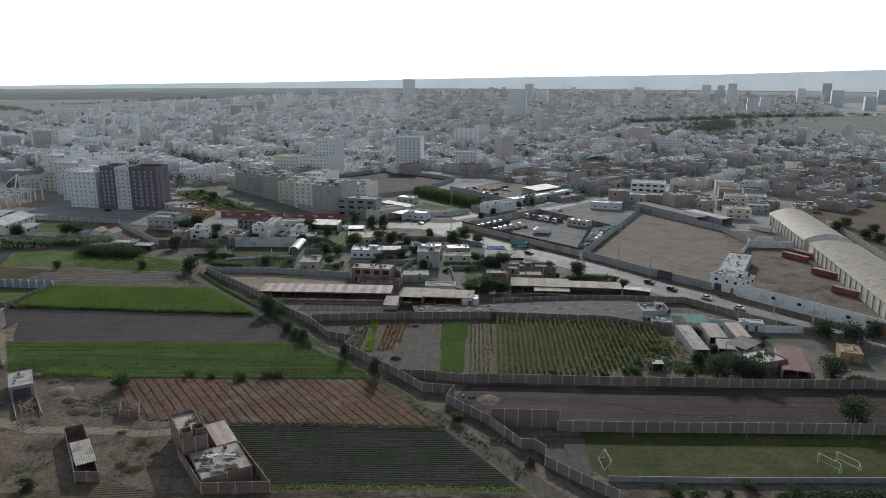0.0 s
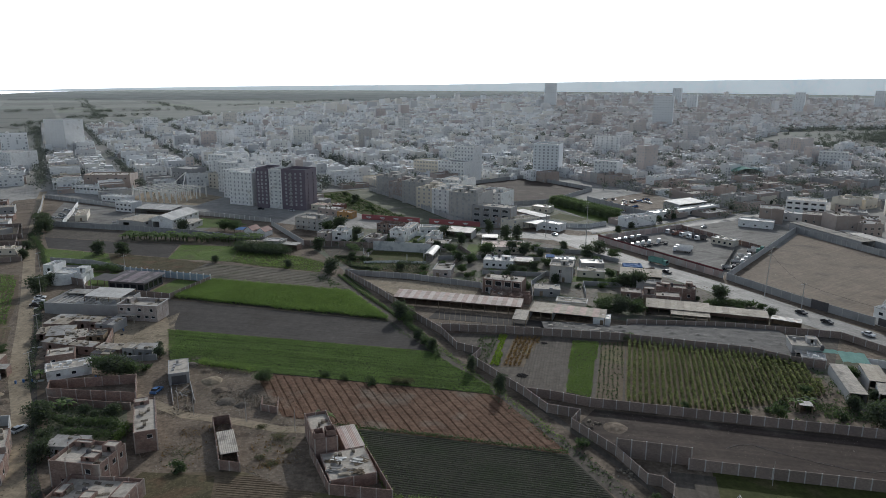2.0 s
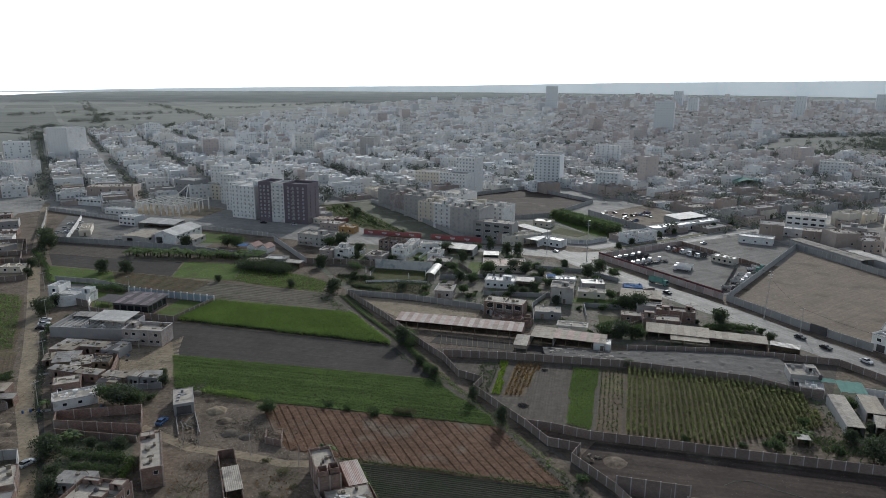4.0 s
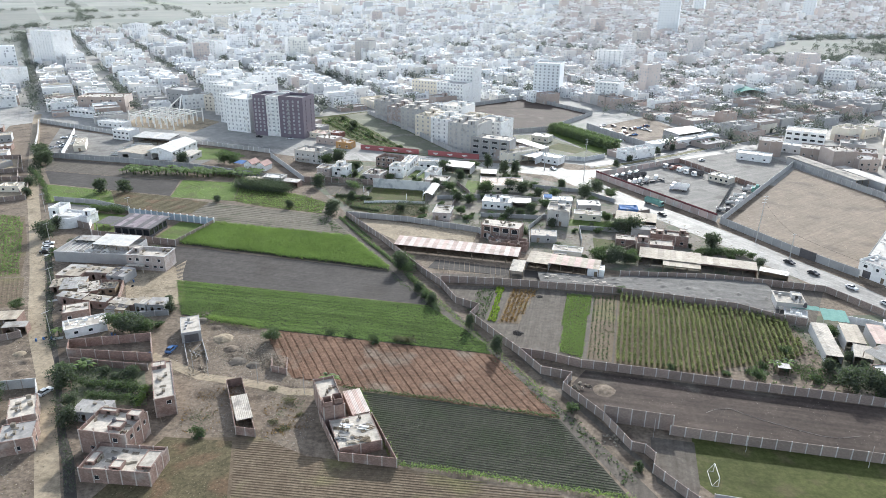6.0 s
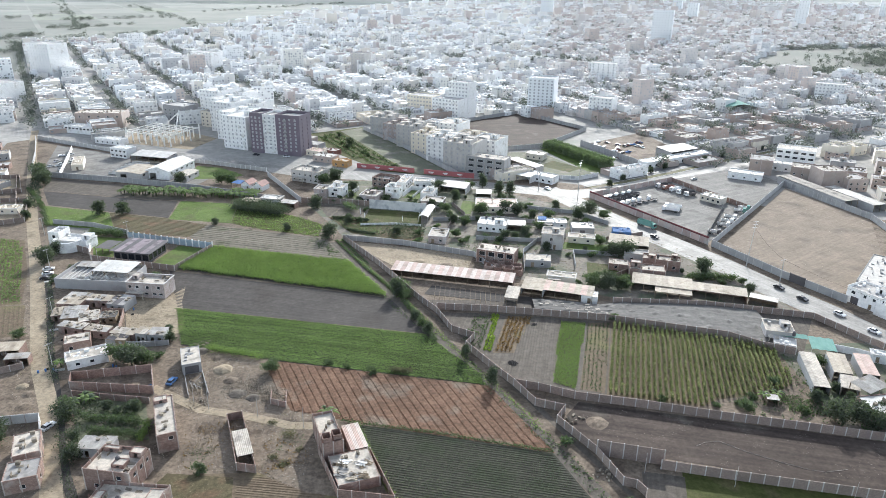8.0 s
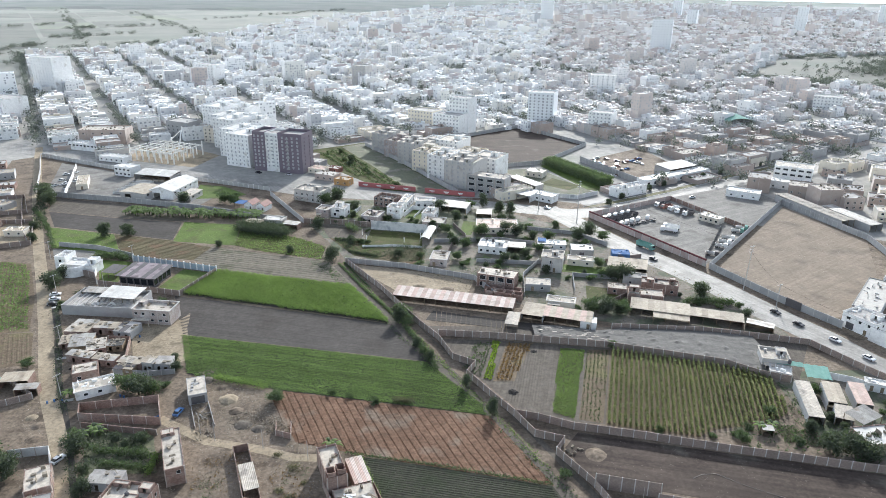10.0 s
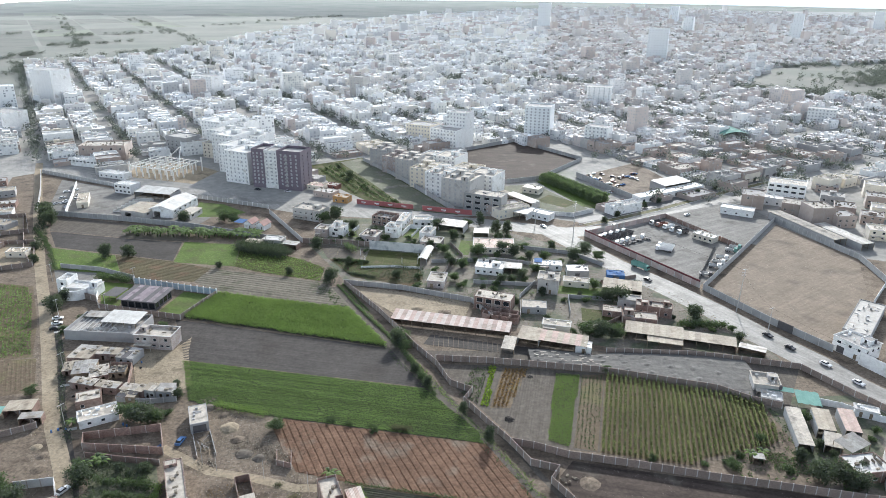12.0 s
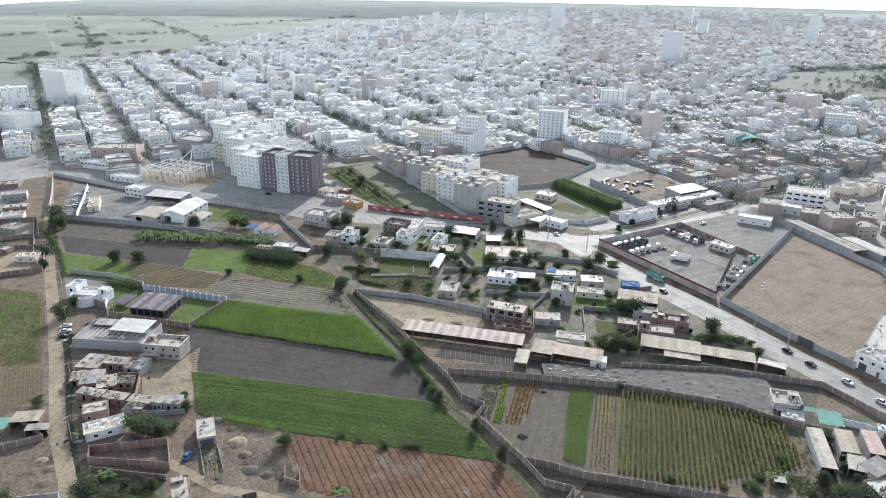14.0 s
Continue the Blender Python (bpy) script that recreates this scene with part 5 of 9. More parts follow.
RUST = [(-53, 188), (-50, 191), (0, 181), (15.5, 178), (30.5, 147), (0, 154), (-22, 159.5), (-41, 165)]
ridges("field_rust", RUST, -66, 2.25, 0.15, M["soil_rust"], 0.93, 1, 0.66)
crop_rows("clods", RUST, -66, 1.125, 0.4, 0.12, 3, (0.25, 0.25, 0.02), 0.18, M["soil_brown"], "dry clods and stubble on the furrows", 51, 0.2, 0.3)
crop_rows("clods", RUST, -66, 1.125, 0.5, 0.17, 3, (0.35, 0.35, 0.03), 0.16, M["soil_rust"], "loose reddish clods on the furrows", 52, 0.35, 0.25)
ridges("field_dark", [(-22, 158), (0, 154), (30, 146.5), (41, 119), (26, 122.5), (0, 128), (-10, 129.5)], -12, 0.85, 0.1, M["soil_field"], 0.7, 2)
crop_rows("sprout_rows", [(-21, 157), (0, 153), (29, 146), (40, 120), (26, 123), (0, 128.5), (-9, 130)], -12, 0.85, 0.5, 0.16, 3, (0.14, 0.12, 0.03), 0.24, M["leaf_dark"], "small dark green sprouts in fine rows", 3, 0.06, 0.15)
ridges("field_stubble", [(-49, 137), (-44, 138.6), (-31, 132), (-10, 127.6), (0, 125.6), (26, 120), (39, 106), (-20, 92), (-43, 98), (-43.6, 112)], -7, 0.8, 0.07, M["soil_brown"], 0.75, 4)
ridges("field_dry_beds", [(-114, 300), (-111, 317), (-51, 299), (-36, 272), (-98, 288)], -15.5, 2.2, 0.13, M["soil_pale"], 0.7, 5, 0.6)
ridges("field_fallow", [(-109, 261), (-18, 237.5), (-4, 210), (-95, 228.4)], -13, 1.1, 0.012, M["soil_dark"], 0.9, 6)
ridges("field_furrows_west", [(-165, 333), (-132, 324.5), (-110, 316), (-114, 300), (-150, 305)], -14, 1.6, 0.08, M["dry_grass"], 0.7, 7)
ridges("bed_soil", [(33, 223), (44, 221), (35, 181), (21, 186)], 78, 0.9, 0.06, M["soil_grey"], 0.7, 8)
crop_rows("row_crop", [(-95, 228), (-4, 209.5), (14, 184), (15, 178.4), (0, 181.4), (-50, 191.4), (-67, 196), (-84, 201)], -11.5, 0.95, 0.34, 0.17, 15, (0.3, 0.24, 0.06), 0.26, M["leaf_row"], "low green crop in long rows", 9, 0.07, 0.03)
crop_rows("tall_crop", [(-107, 263), (-99, 287), (-37, 271), (-18.5, 238.5)], -14, 0.8, 0.6, 0.25, 22, (0.34, 0.32, 0.32), 1.0, M["leaf_crop"], "tall dense bright green crop", 10, 0.3, 0.05)
crop_rows("maize_rows", [(62, 219), (112, 203), (108, 180), (101, 175), (83, 172), (76, 168), (50.5, 174)], 75, 1.6, 0.5, 0.31, 15, (0.17, 0.22, 0.42), 1.0, M["leaf_corn"], "yellowing maize plants in rows", 11, 0.08, 0.05)
crop_rows("vegetable_bed", [(14.5, 199), (20.5, 225), (22.5, 224.5), (17.5, 198)], 77, 0.9, 0.45, 0.3, 6, (0.2, 0.2, 0.1), 0.35, M["leaf_lime"], "lime green leafy bed", 12, 0.1, 0.0)
crop_rows("vegetable_bed", [(8, 206), (14, 224), (20, 224.5), (14, 200)], 77, 0.9, 0.7, 0.3, 4, (0.2, 0.2, 0.08), 0.25, M["leaf"], "patchy green bed of vegetables", 13, 0.1, 0.35)
crop_rows("vegetable_bed", [(26, 223), (34, 223), (24.5, 198), (18.5, 198)], 75, 1.4, 0.6, 0.34, 5, (0.22, 0.22, 0.1), 0.3, M["leaf_dry"], "withered orange-brown bed of vegetables", 14, 0.12, 0.1)
crop_rows("vegetable_bed", [(44, 220), (52.5, 218.5), (41, 176.5), (35, 180)], 76, 0.7, 0.4, 0.18, 11, (0.22, 0.24, 0.07), 0.25, M["leaf_crop"], "dense green leafy bed", 15, 0.08, 0.05)
crop_rows("vegetable_bed", [(53.5, 218), (61, 218.5), (49, 174.5), (42, 176.5)], 76, 1.3, 0.5, 0.24, 4, (0.2, 0.2, 0.05), 0.16, M["leaf"], "sparse green rows on brown soil", 16, 0.08, 0.3)
crop_rows("weeds", [(84, 171), (102, 175), (108, 180), (112, 200), (120, 178), (118, 158), (90, 162)], 20, 1.6, 1.1, 0.35, 5, (0.5, 0.5, 0.15), 0.35, M["leaf"], "weedy kitchen garden beside the maize", 17, 0.6, 0.45)
crop_rows("weeds", [(-100, 319), (-104, 347), (-69, 329), (-55, 318), (-55, 302), (-84, 311)], -12, 1.2, 0.9, 0.35, 4, (0.4, 0.4, 0.1), 0.25, M["leaf_crop"], "rank green weeds beside a hedge", 18, 0.4, 0.25)
crop_rows("nursery_rows", [(-90, 505), (-66, 462), (-34, 422), (-18, 416), (-46, 470), (-75, 524)], 118, 5, 0.9, 0.5, 8, (0.5, 0.5, 0.35), 0.7, M["leaf"], "rows of nursery shrubs", 19, 0.5, 0.2)
crop_rows("weeds", [(-60, 300), (-42, 272), (-20, 240), (2, 200), (22, 165), (33, 150), (44, 124), (41, 122), (28, 152), (12, 182), (-6, 212), (-24, 244), (-50, 296)], -62, 1.1, 0.9, 0.32, 4, (0.4, 0.4, 0.12), 0.25, M["leaf"], "weeds along the edge of the lane", 20, 0.4, 0.35)

WEST = [(-214, 299), (-187, 293), (-166, 257), (-153, 231), (-172, 227), (-218, 262)]
crop_rows("row_crop", WEST, -62, 1.3, 0.6, 0.3, 6, (0.3, 0.3, 0.08), 0.25, M["leaf_row"], "patchy low green crop west of the road", 21, 0.12, 0.3)
ridges("field_west_brown", [(-171, 225), (-151, 228), (-140, 208), (-170, 197), (-213, 240)], -62, 1.5, 0.06, M["soil_brown"], 0.7, 22)
crop_rows("weeds", [(-172, 225), (-151, 228), (-140, 208), (-170, 197), (-213, 240)], -62, 1.5, 0.9, 0.18, 3, (0.2, 0.2, 0.04), 0.12, M["leaf"], "thin green weeds on a brown field", 23, 0.2, 0.5)
crop_rows("weeds", [(-132, 325), (-136, 352), (-105, 348), (-100, 320)], -12, 1.4, 1.0, 0.22, 4, (0.4, 0.4, 0.05), 0.12, M["leaf_crop"], "long grass of a meadow", 24, 0.4, 0.4)
crop_rows("weeds", [(-202, 342), (-166, 332), (-151, 306), (-186, 315)], -12, 1.4, 1.0, 0.22, 4, (0.4, 0.4, 0.05), 0.12, M["leaf_crop"], "long grass of a plot by the road", 25, 0.4, 0.4)



def scatter(name, ring, n, size, mat, label, seed, clump=0.0):
    """Many small three-sided stones or tufts strewn over a plot."""
    r = np.random.default_rng(seed)
    xs, ys = [p[0] for p in ring], [p[1] for p in ring]
    pts = np.stack([r.uniform(min(xs), max(xs), n * 2), r.uniform(min(ys), max(ys), n * 2)], 1)
    pts = [p for p in pts if inside(p[0], p[1], ring) and (not clump or noise.noise((p[0] * 0.16, p[1] * 0.16, seed)) > clump)][:n]
    p = np.asarray(pts)
    k = len(p)
    s, t = size * r.uniform(0.35, 1.3, (k, 1)) ** 1.5, r.uniform(0, 6.28, (k, 1))
    v = np.zeros((k, 4, 3))
    for i in range(3):
        v[:, i, 0:1] = p[:, 0:1] + np.cos(t + i * 2.1) * s
        v[:, i, 1:2] = p[:, 1:2] + np.sin(t + i * 2.1) * s * 0.8
        v[:, i, 2] = 0.03
    v[:, 3, :2] = p + r.normal(0, 0.2, (k, 2)) * s
    v[:, 3, 2:] = 0.04 + s * r.uniform(0.12, 0.4, (k, 1))
    base = np.arange(k)[:, None] * 4
    faces = np.concatenate([base + np.array(q)[None] for q in ((0, 1, 3), (1, 2, 3), (2, 0, 3))])
    me = bpy.data.meshes.new(name)
    me.from_pydata(v.reshape(-1, 3).tolist(), [], faces.tolist())
    me.materials.append(M[mat])
    return tagged(new(name, me), label, "stones" if mat == "pebble" else "litter", "", "stuff")


def mound(x, y, r0, high, mat, label, seed):
    """A smooth low heap of earth."""
    q = random.Random(seed)
    g = Geo()
    rings = ((1.0, 0.0), (0.8, 0.3), (0.5, 0.72), (0.2, 0.97))
    for rad, z in rings:
        g.v += [(r0 * rad * q.uniform(0.88, 1.12) * math.cos(k * math.pi / 7), r0 * rad * q.uniform(0.88, 1.12) * math.sin(k * math.pi / 7), 0.03 + high * z) for k in range(14)]
    for i in range(3):
        g.f += [(14 * i + k, 14 * i + (k + 1) % 14, 14 * i + 14 + (k + 1) % 14, 14 * i + 14 + k) for k in range(14)]
    g.f.append(tuple(42 + k for k in range(14)))
    g.s = [0] * len(g.f)
    return solid("mound", g, M[mat], label, "mound", m=pose(x, y, 0))


for k, (x, y, r0, h, mt) in enumerate(((-66, 186, 3.0, 1.1, "dirt_track"), (-62, 180, 2.2, 0.8, "dirt"), (-58, 173, 2.6, 0.7, "soil_grey"), (-53, 171, 2.0, 0.7, "soil_grey"), (-76, 197, 2.4, 0.9, "soil_grey"), (-70, 193, 1.8, 0.6, "dirt"),
                                       (-118, 172, 2.0, 0.6, "dirt"), (-116, 166, 2.4, 0.5, "dirt"), (-122, 176, 1.8, 0.5, "dirt_track"), (44, 160, 3.2, 0.5, "dirt"), (-8, 273, 3, 0.8, "dirt_track"), (4, 269, 3, 0.9, "dirt"))):
    mound(x, y, r0, h, mt, "low mound of tipped earth and sand", 400 + k)
WASTE = [(-84, 200), (-54, 190), (-41, 165), (-30, 160), (-33, 132), (-46, 139), (-64, 139), (-66, 160), (-80, 172)]
scatter("pebbles", WASTE, 7000, 0.13, "pebble", "loose stones and rubble on waste ground", 60)
for k, (x, y, w) in enumerate(((-37, 152, 2.6), (-35, 145, 3.0), (-39, 142, 2.4), (-60, 146, 3.0), (-56, 158, 2.2), (-62, 156, 2.0), (-40, 148.5, 2.0))):
    crop_rows("weeds", [(x - w, y - w), (x + w, y - w), (x + w, y + w), (x - w, y + w)], 20, 0.5, 0.5, 0.16, 3, (0.3, 0.3, 0.06), 0.1, M["leaf_dry" if k % 3 else "leaf"], "patch of low dusty weeds on waste ground", 500 + k, 0.3, 0.5)
scatter("litter", WASTE, 4000, 0.24, "litter", "dry weeds and litter on waste ground", 61, 0.12)
ROADSIDE = [(-158, 262), (-140, 232), (-118, 190), (-98, 148), (-86, 122), (-92, 110), (-112, 150), (-136, 198), (-168, 250)]
scatter("pebbles", ROADSIDE, 5000, 0.15, "pebble", "loose stones along the dirt road", 62)
scatter("litter", ROADSIDE, 5000, 0.3, "litter", "dry weeds beside the dirt road", 63, 0.15)
scatter("litter", [(-66, 138), (-50, 136.5), (-44, 112), (-45, 96), (-74, 100)], 6000, 0.22, "litter", "dry tufts on an olive grass field", 64)
scatter("litter", [(-49, 136), (-31, 131), (-10, 127), (26, 119), (39, 107), (-20, 93), (-43, 99)], 9000, 0.16, "litter", "straw and stubble on furrows", 65)
scatter("pebbles", [(36, 163), (41, 169), (49, 167), (116, 152), (158, 142), (150, 125), (106, 134), (58, 146), (42, 149)], 5000, 0.13, "pebble", "stones on a bare lot", 66, 0.05)
scatter("pebbles", [(-41, 296), (-28, 280), (-18, 268), (12, 262), (15, 280)], 2500, 0.2, "pebble", "stones on a levelled lot", 67)
scatter("litter", [(-46, 302), (-70, 348), (-60, 392), (30, 378), (68, 350), (92, 318), (112, 285), (128, 250), (70, 240), (20, 262)], 9000, 0.4, "litter", "dry weeds and rubbish between gardens", 68, 0.0)
scatter("pebbles", [(130, 292), (203, 384), (219, 333), (200, 291), (163, 249), (151, 247)], 4000, 0.22, "pebble", "stones on the sandy yard", 69, 0.1)
scatter("litter", [(-118, 234), (-101, 232), (-90, 212), (-106, 211)], 1200, 0.22, "litter", "dry litter in a yard", 70)
crop_rows("weeds", strip([(-44, 299), (-31, 271), (-16, 243), (-6, 223), (6, 200), (14, 184), (22, 170), (30, 153)], 2.2), -62, 0.7, 0.7, 0.22, 5, (0.3, 0.3, 0.08), 0.15, M["leaf_crop"], "green weeds along the field edge", 71, 0.2, 0.25)


# ---- trees, hedges and bushes ----
def make_tree(seed, high, wide, mat, lumps=17, per=130, size=0.3):
    """A tapered trunk with limbs and an uneven crown of many leaves; five metres wide at scale one."""
    r = random.Random(seed)
    g = Geo()
    fork = Vector((r.uniform(-0.2, 0.2), r.uniform(-0.2, 0.2), high * 0.2))
    g.tube((0, 0, -0.1), fork, 0.2, 0.14, 7)
    tips = []
    for i in range(lumps):
        a, rad, z = 2.4 * i + r.uniform(-0.4, 0.4), wide * r.uniform(0.15, 0.8), high * r.uniform(0.2, 0.88)
        tips.append(Vector((math.cos(a) * rad, math.sin(a) * rad, z)))
    for tip in tips[::2]:
        mid = fork.lerp(tip, 0.5) + Vector((0, 0, 0.15))
        g.tube(fork, mid, 0.09, 0.06, 5)
        g.tube(mid, tip, 0.06, 0.02, 5)
    q = leaves([tuple(t) for t in tips], size, per, (wide * 0.27, wide * 0.27, high * 0.1), np.random.default_rng(seed), 0.5)
    return g.mesh("trunk", M["bark"]), leaf_mesh("crown", q, mat)


KINDS = {
    "round": make_tree(1, 5.5, 2.6, M["leaf_dark"]),
    "broad": make_tree(2, 5.0, 3.4, M["leaf"], 16),
    "tall": make_tree(3, 7.5, 2.4, M["leaf_dark"], 15),
    "bush": make_tree(4, 2.0, 1.5, M["leaf"], 9, 80, 0.24),
    "clipped": make_tree(6, 5.0, 3.0, M["leaf_mid"], 18, 130),
    "thick": make_tree(5, 6.0, 3.2, M["leaf_dark"], 18, 130),
}


def tree(x, y, s=1.0, kind="round", label="dark green leafy tree"):
    trunk, crown = KINDS[kind]
    r = random.Random(int(x * 31 + y * 17))
    m = pose(x, y, 0, 0, 0, r.uniform(0, 360)) @ Matrix.Diagonal((s * r.uniform(0.9, 1.1), s, s * r.uniform(0.9, 1.1), 1))
    root = thing("bush" if kind == "bush" else "tree", m, label, "bush" if kind == "bush" else "tree")
    part("trunk", trunk, None, root)
    part("crown", crown, None, root)
    return root


for x, y, s, k in ((-50, 301, 1.25, "round"), (-15, 240, 1.1, "round"), (-12, 237, 0.7, "broad"), (-8, 221, 0.6, "round"), (-5.5, 216, 0.5, "broad"), (-3, 211, 0.65, "round"), (9, 194, 0.6, "tall"), (16.4, 178.3, 0.72, "tall"),
                   (34, 151, 1.2, "bush")):
    tree(x, y, s, k, "round dark tree beside the lane")
for x, y, s, k in ((-169, 331, 1.2, "round"), (-157, 331, 1.2, "round"), (-107, 317, 0.6, "round"), (-71, 310, 0.7, "round"), (-63, 344, 1.2, "round"), (-222, 380, 1.2, "thick"), (-228, 388, 1.3, "thick"),
                   (-234, 398, 1.2, "thick"), (-200, 322, 0.8, "round"), (-209, 340, 0.8, "round"), (-163, 268, 1.1, "thick"), (-164, 279, 1.0, "round")):
    tree(x, y, s, k, "dark tree at a field edge")
for x, y, s, k in ((-51, 185.4, 0.75, "broad"), (-99, 191, 1.0, "broad"), (-95, 188.6, 1.1, "thick"), (-91, 190, 0.9, "broad"), (-101, 160, 0.95, "thick"), (-92, 165, 0.55, "round"), (-91, 143, 0.9, "round"),
                   (-94, 150, 0.6, "thick"), (-105, 167, 0.5, "broad"), (-88, 203, 0.7, "round"), (-84, 164, 0.55, "thick"), (-88, 162, 0.5, "round"), (-126, 148, 1.1, "thick"), (-120, 154, 1.1, "broad"),
                   (-114, 150, 1.0, "thick"), (-118, 143, 1.0, "thick"), (-139, 205, 0.6, "broad")):
    tree(x, y, s, k, "bushy dark tree between the houses")
for x, y, s, k in ((110.9, 161.3, 1.05, "thick"), (116.9, 161.6, 1.1, "thick"), (120, 157, 0.9, "thick"), (121.4, 190.6, 0.6, "broad"), (118.6, 176, 0.6, "round"), (142, 155, 1.0, "thick"), (161, 182, 1.0, "thick"), (166, 176, 1.05, "thick"),
                   (177, 179, 1.0, "round"), (128.5, 131.5, 1.1, "thick"), (102, 180, 0.5, "broad"), (88, 166, 0.6, "broad"), (62.5, 220.5, 0.5, "broad"), (110, 171, 0.7, "round"), (125, 164, 0.7, "round")):
    tree(x, y, s, k, "dense dark tree by the farm buildings")
for x, y, s, k in ((10, 358, 1.0, "round"), (22, 336, 1.1, "broad"), (41, 336, 1.1, "thick"), (35, 339, 1.0, "thick"), (14, 320, 0.8, "broad"), (8, 322, 0.8, "round"), (78, 337, 1.2, "thick"),
                   (71, 330, 1.0, "thick"), (84, 331, 0.9, "broad"), (61.5, 250, 1.05, "broad"), (67.5, 248.6, 1.15, "thick"), (73.5, 247.6, 1.0, "broad"), (82, 279, 1.2, "thick"), (77, 281, 1.0, "thick"), (73, 283, 0.7, "broad"),
                   (110, 264, 1.0, "thick"), (34, 368, 1.2, "tall"), (40, 366, 1.1, "tall"), (-148, 388, 1.0, "thick"), (-118, 385, 1.2, "broad"), (-124, 387, 1.2, "broad"), (-34, 365, 0.9, "round"), (-59, 392, 1.1, "thick"),
                   (-66, 388, 1.1, "broad"), (-47, 374, 0.9, "thick"), (1, 376, 1.0, "thick"), (48, 330, 0.9, "round"), (56, 330, 0.8, "broad"), (4, 340, 0.9, "broad"), (-3, 345, 0.8, "round"), (-62, 401, 0.9, "round"), 
                   (18, 380, 0.9, "broad"), (26, 383, 1.0, "tall"), (62, 345, 0.8, "round")):
    tree(x, y, s, k, "garden tree among the low houses")
for i in range(9):
    for j in (0, 1):
        tree(77 + i * 3.4 + j * 5, 478 - i * 6.2 + j * 3.5, 1.15, "clipped", "dense tree in a clipped double row")
for x, y in ((111, 400), (126, 413), (133, 419), (145, 428.5), (166, 441), (177, 448), (194, 461), (100, 388), (210, 470), (230, 483), (255, 497)):
    tree(x, y, 0.65, "round", "small dark street tree on the median")
for x, y in ((-20, 184.5), (-58.2, 139), (45, 128), (65, 170.2), (80, 168), 
             (-34, 190), (-28, 187.5), (98, 170), (92, 172), (104, 165), (87, 169), (66, 109), (74, 110), (80, 109), (86, 111), (94, 107), (100, 106), (108, 105), (116, 104), (124, 102), (70, 112), (90, 106)):
    tree(x, y, random.Random(x).uniform(0.7, 1.1), "bush", "low dusty green bush")


def hedge(points, wide, high, mat, label, seed, per=26, size=0.2):
    r = np.random.default_rng(seed)
    pts = []
    for a, b in zip(points, points[1:]):
        a, b = np.array(a, float), np.array(b, float)
        n = int(np.linalg.norm(b - a) / 0.7)
        for i in range(n):
            p = a + (b - a) * (i + 0.5) / n
            pts.append((p[0], p[1], high * r.uniform(0.35, 0.75)))
    q = leaves(pts, size, per, (wide / 3, wide / 3, high / 4), r, 0.5)
    q[:, :, 2] = np.maximum(q[:, :, 2], 0.02)
    return tagged(new("hedge", leaf_mesh("hedge", q, mat)), label, "hedge")


hedge([(-26, 160), (-22, 159), (0, 154.6), (30, 147)], 1.0, 0.9, M["leaf"], "low green hedge along a field edge", 1)
hedge([(-22, 158.5), (-10, 129), (0, 127.4), (26, 121.5), (42, 118)], 1.3, 1.1, M["leaf_crop"], "bright green hedge round the dark field", 2)
hedge([(-74, 198.4), (-66, 195.8), (-56, 192.6)], 2.4, 1.9, M["leaf_crop"], "bright green overgrown hedge at the field edge", 11, 70, 0.22)
hedge([(-104, 347), (-92, 343), (-80, 338)], 7.0, 3.4, M["leaf_dark"], "tall dense dark hedge block", 3, 220, 0.35)
hedge([(-103, 341), (-90, 337), (-78, 333)], 6.0, 3.4, M["leaf_dark"], "tall dense dark hedge block", 33, 220, 0.35)
hedge([(-97, 160), (-88, 158.4), (-79, 157.4)], 1.7, 2.4, M["leaf"], "overgrown green creeper along a wall", 4, 90, 0.22)
hedge([(-92, 154), (-84, 153), (-77.5, 152)], 1.6, 2.2, M["leaf"], "overgrown green creeper along a wall", 34, 90, 0.22)
hedge([(-78, 158), (-77, 150)], 1.8, 2.2, M["leaf_crop"], "bright creeper at a garden corner", 35, 80, 0.22)
hedge([(-84, 161), (-80, 156)], 2.2, 2.2, M["leaf"], "overgrown green creeper on a wall", 5, 60)
hedge([(102, 257.5), (111, 257.2), (121, 256)], 3.0, 2.4, M["leaf"], "thick clipped hedge at a garden", 6, 120, 0.3)
hedge([(-226, 372), (-203, 342), (-185, 312)], 2.0, 1.4, M["leaf"], "scrub along the dirt road", 7, 20, 0.3)
hedge([(-150, 246), (-139, 226), (-131.5, 211), (-124, 196), (-113, 178)], 2.2, 1.5, M["leaf_dark"], "sparse scrub along the road ditch", 8, 15, 0.24)
hedge([(-104, 161), (-96, 147), (-90, 137), (-85, 130), (-79, 119)], 2.2, 1.3, M["leaf_dark"], "sparse scrub along the road ditch", 9, 13, 0.24)
hedge([(90, 106), (128, 100)], 2.5, 1.6, M["leaf_dark"], "dark shrubs behind the pitch fence", 10, 60, 0.3)
for k, (x, y, w) in enumerate(((-39.4, 153.2, 2.6), (-38.4, 141.8, 2.2), (-44.8, 158.9, 1.8), (-35.4, 147.6, 1.6), (-41.6, 144.4, 1.8))):
    hedge([(x - w * 0.4, y), (x + w * 0.4, y + 0.4)], w, 1.3 if k < 1 else 0.5, M["leaf_olive"], "low olive-green shrub on waste ground", 70 + k, 150, 0.16)
hedge([(-14.2, 185.4), (-10, 185), (-8, 184.4)], 1.4, 1.6, M["leaf_olive"], "tall dry reeds at a field edge", 76, 110, 0.24)
hedge([(-46, 297), (-38, 281.5), (-31, 268), (-21.5, 252), (-17, 244)], 1.0, 0.7, M["leaf_mid"], "rank grass along the edge of a dirt lane", 12, 40, 0.22)
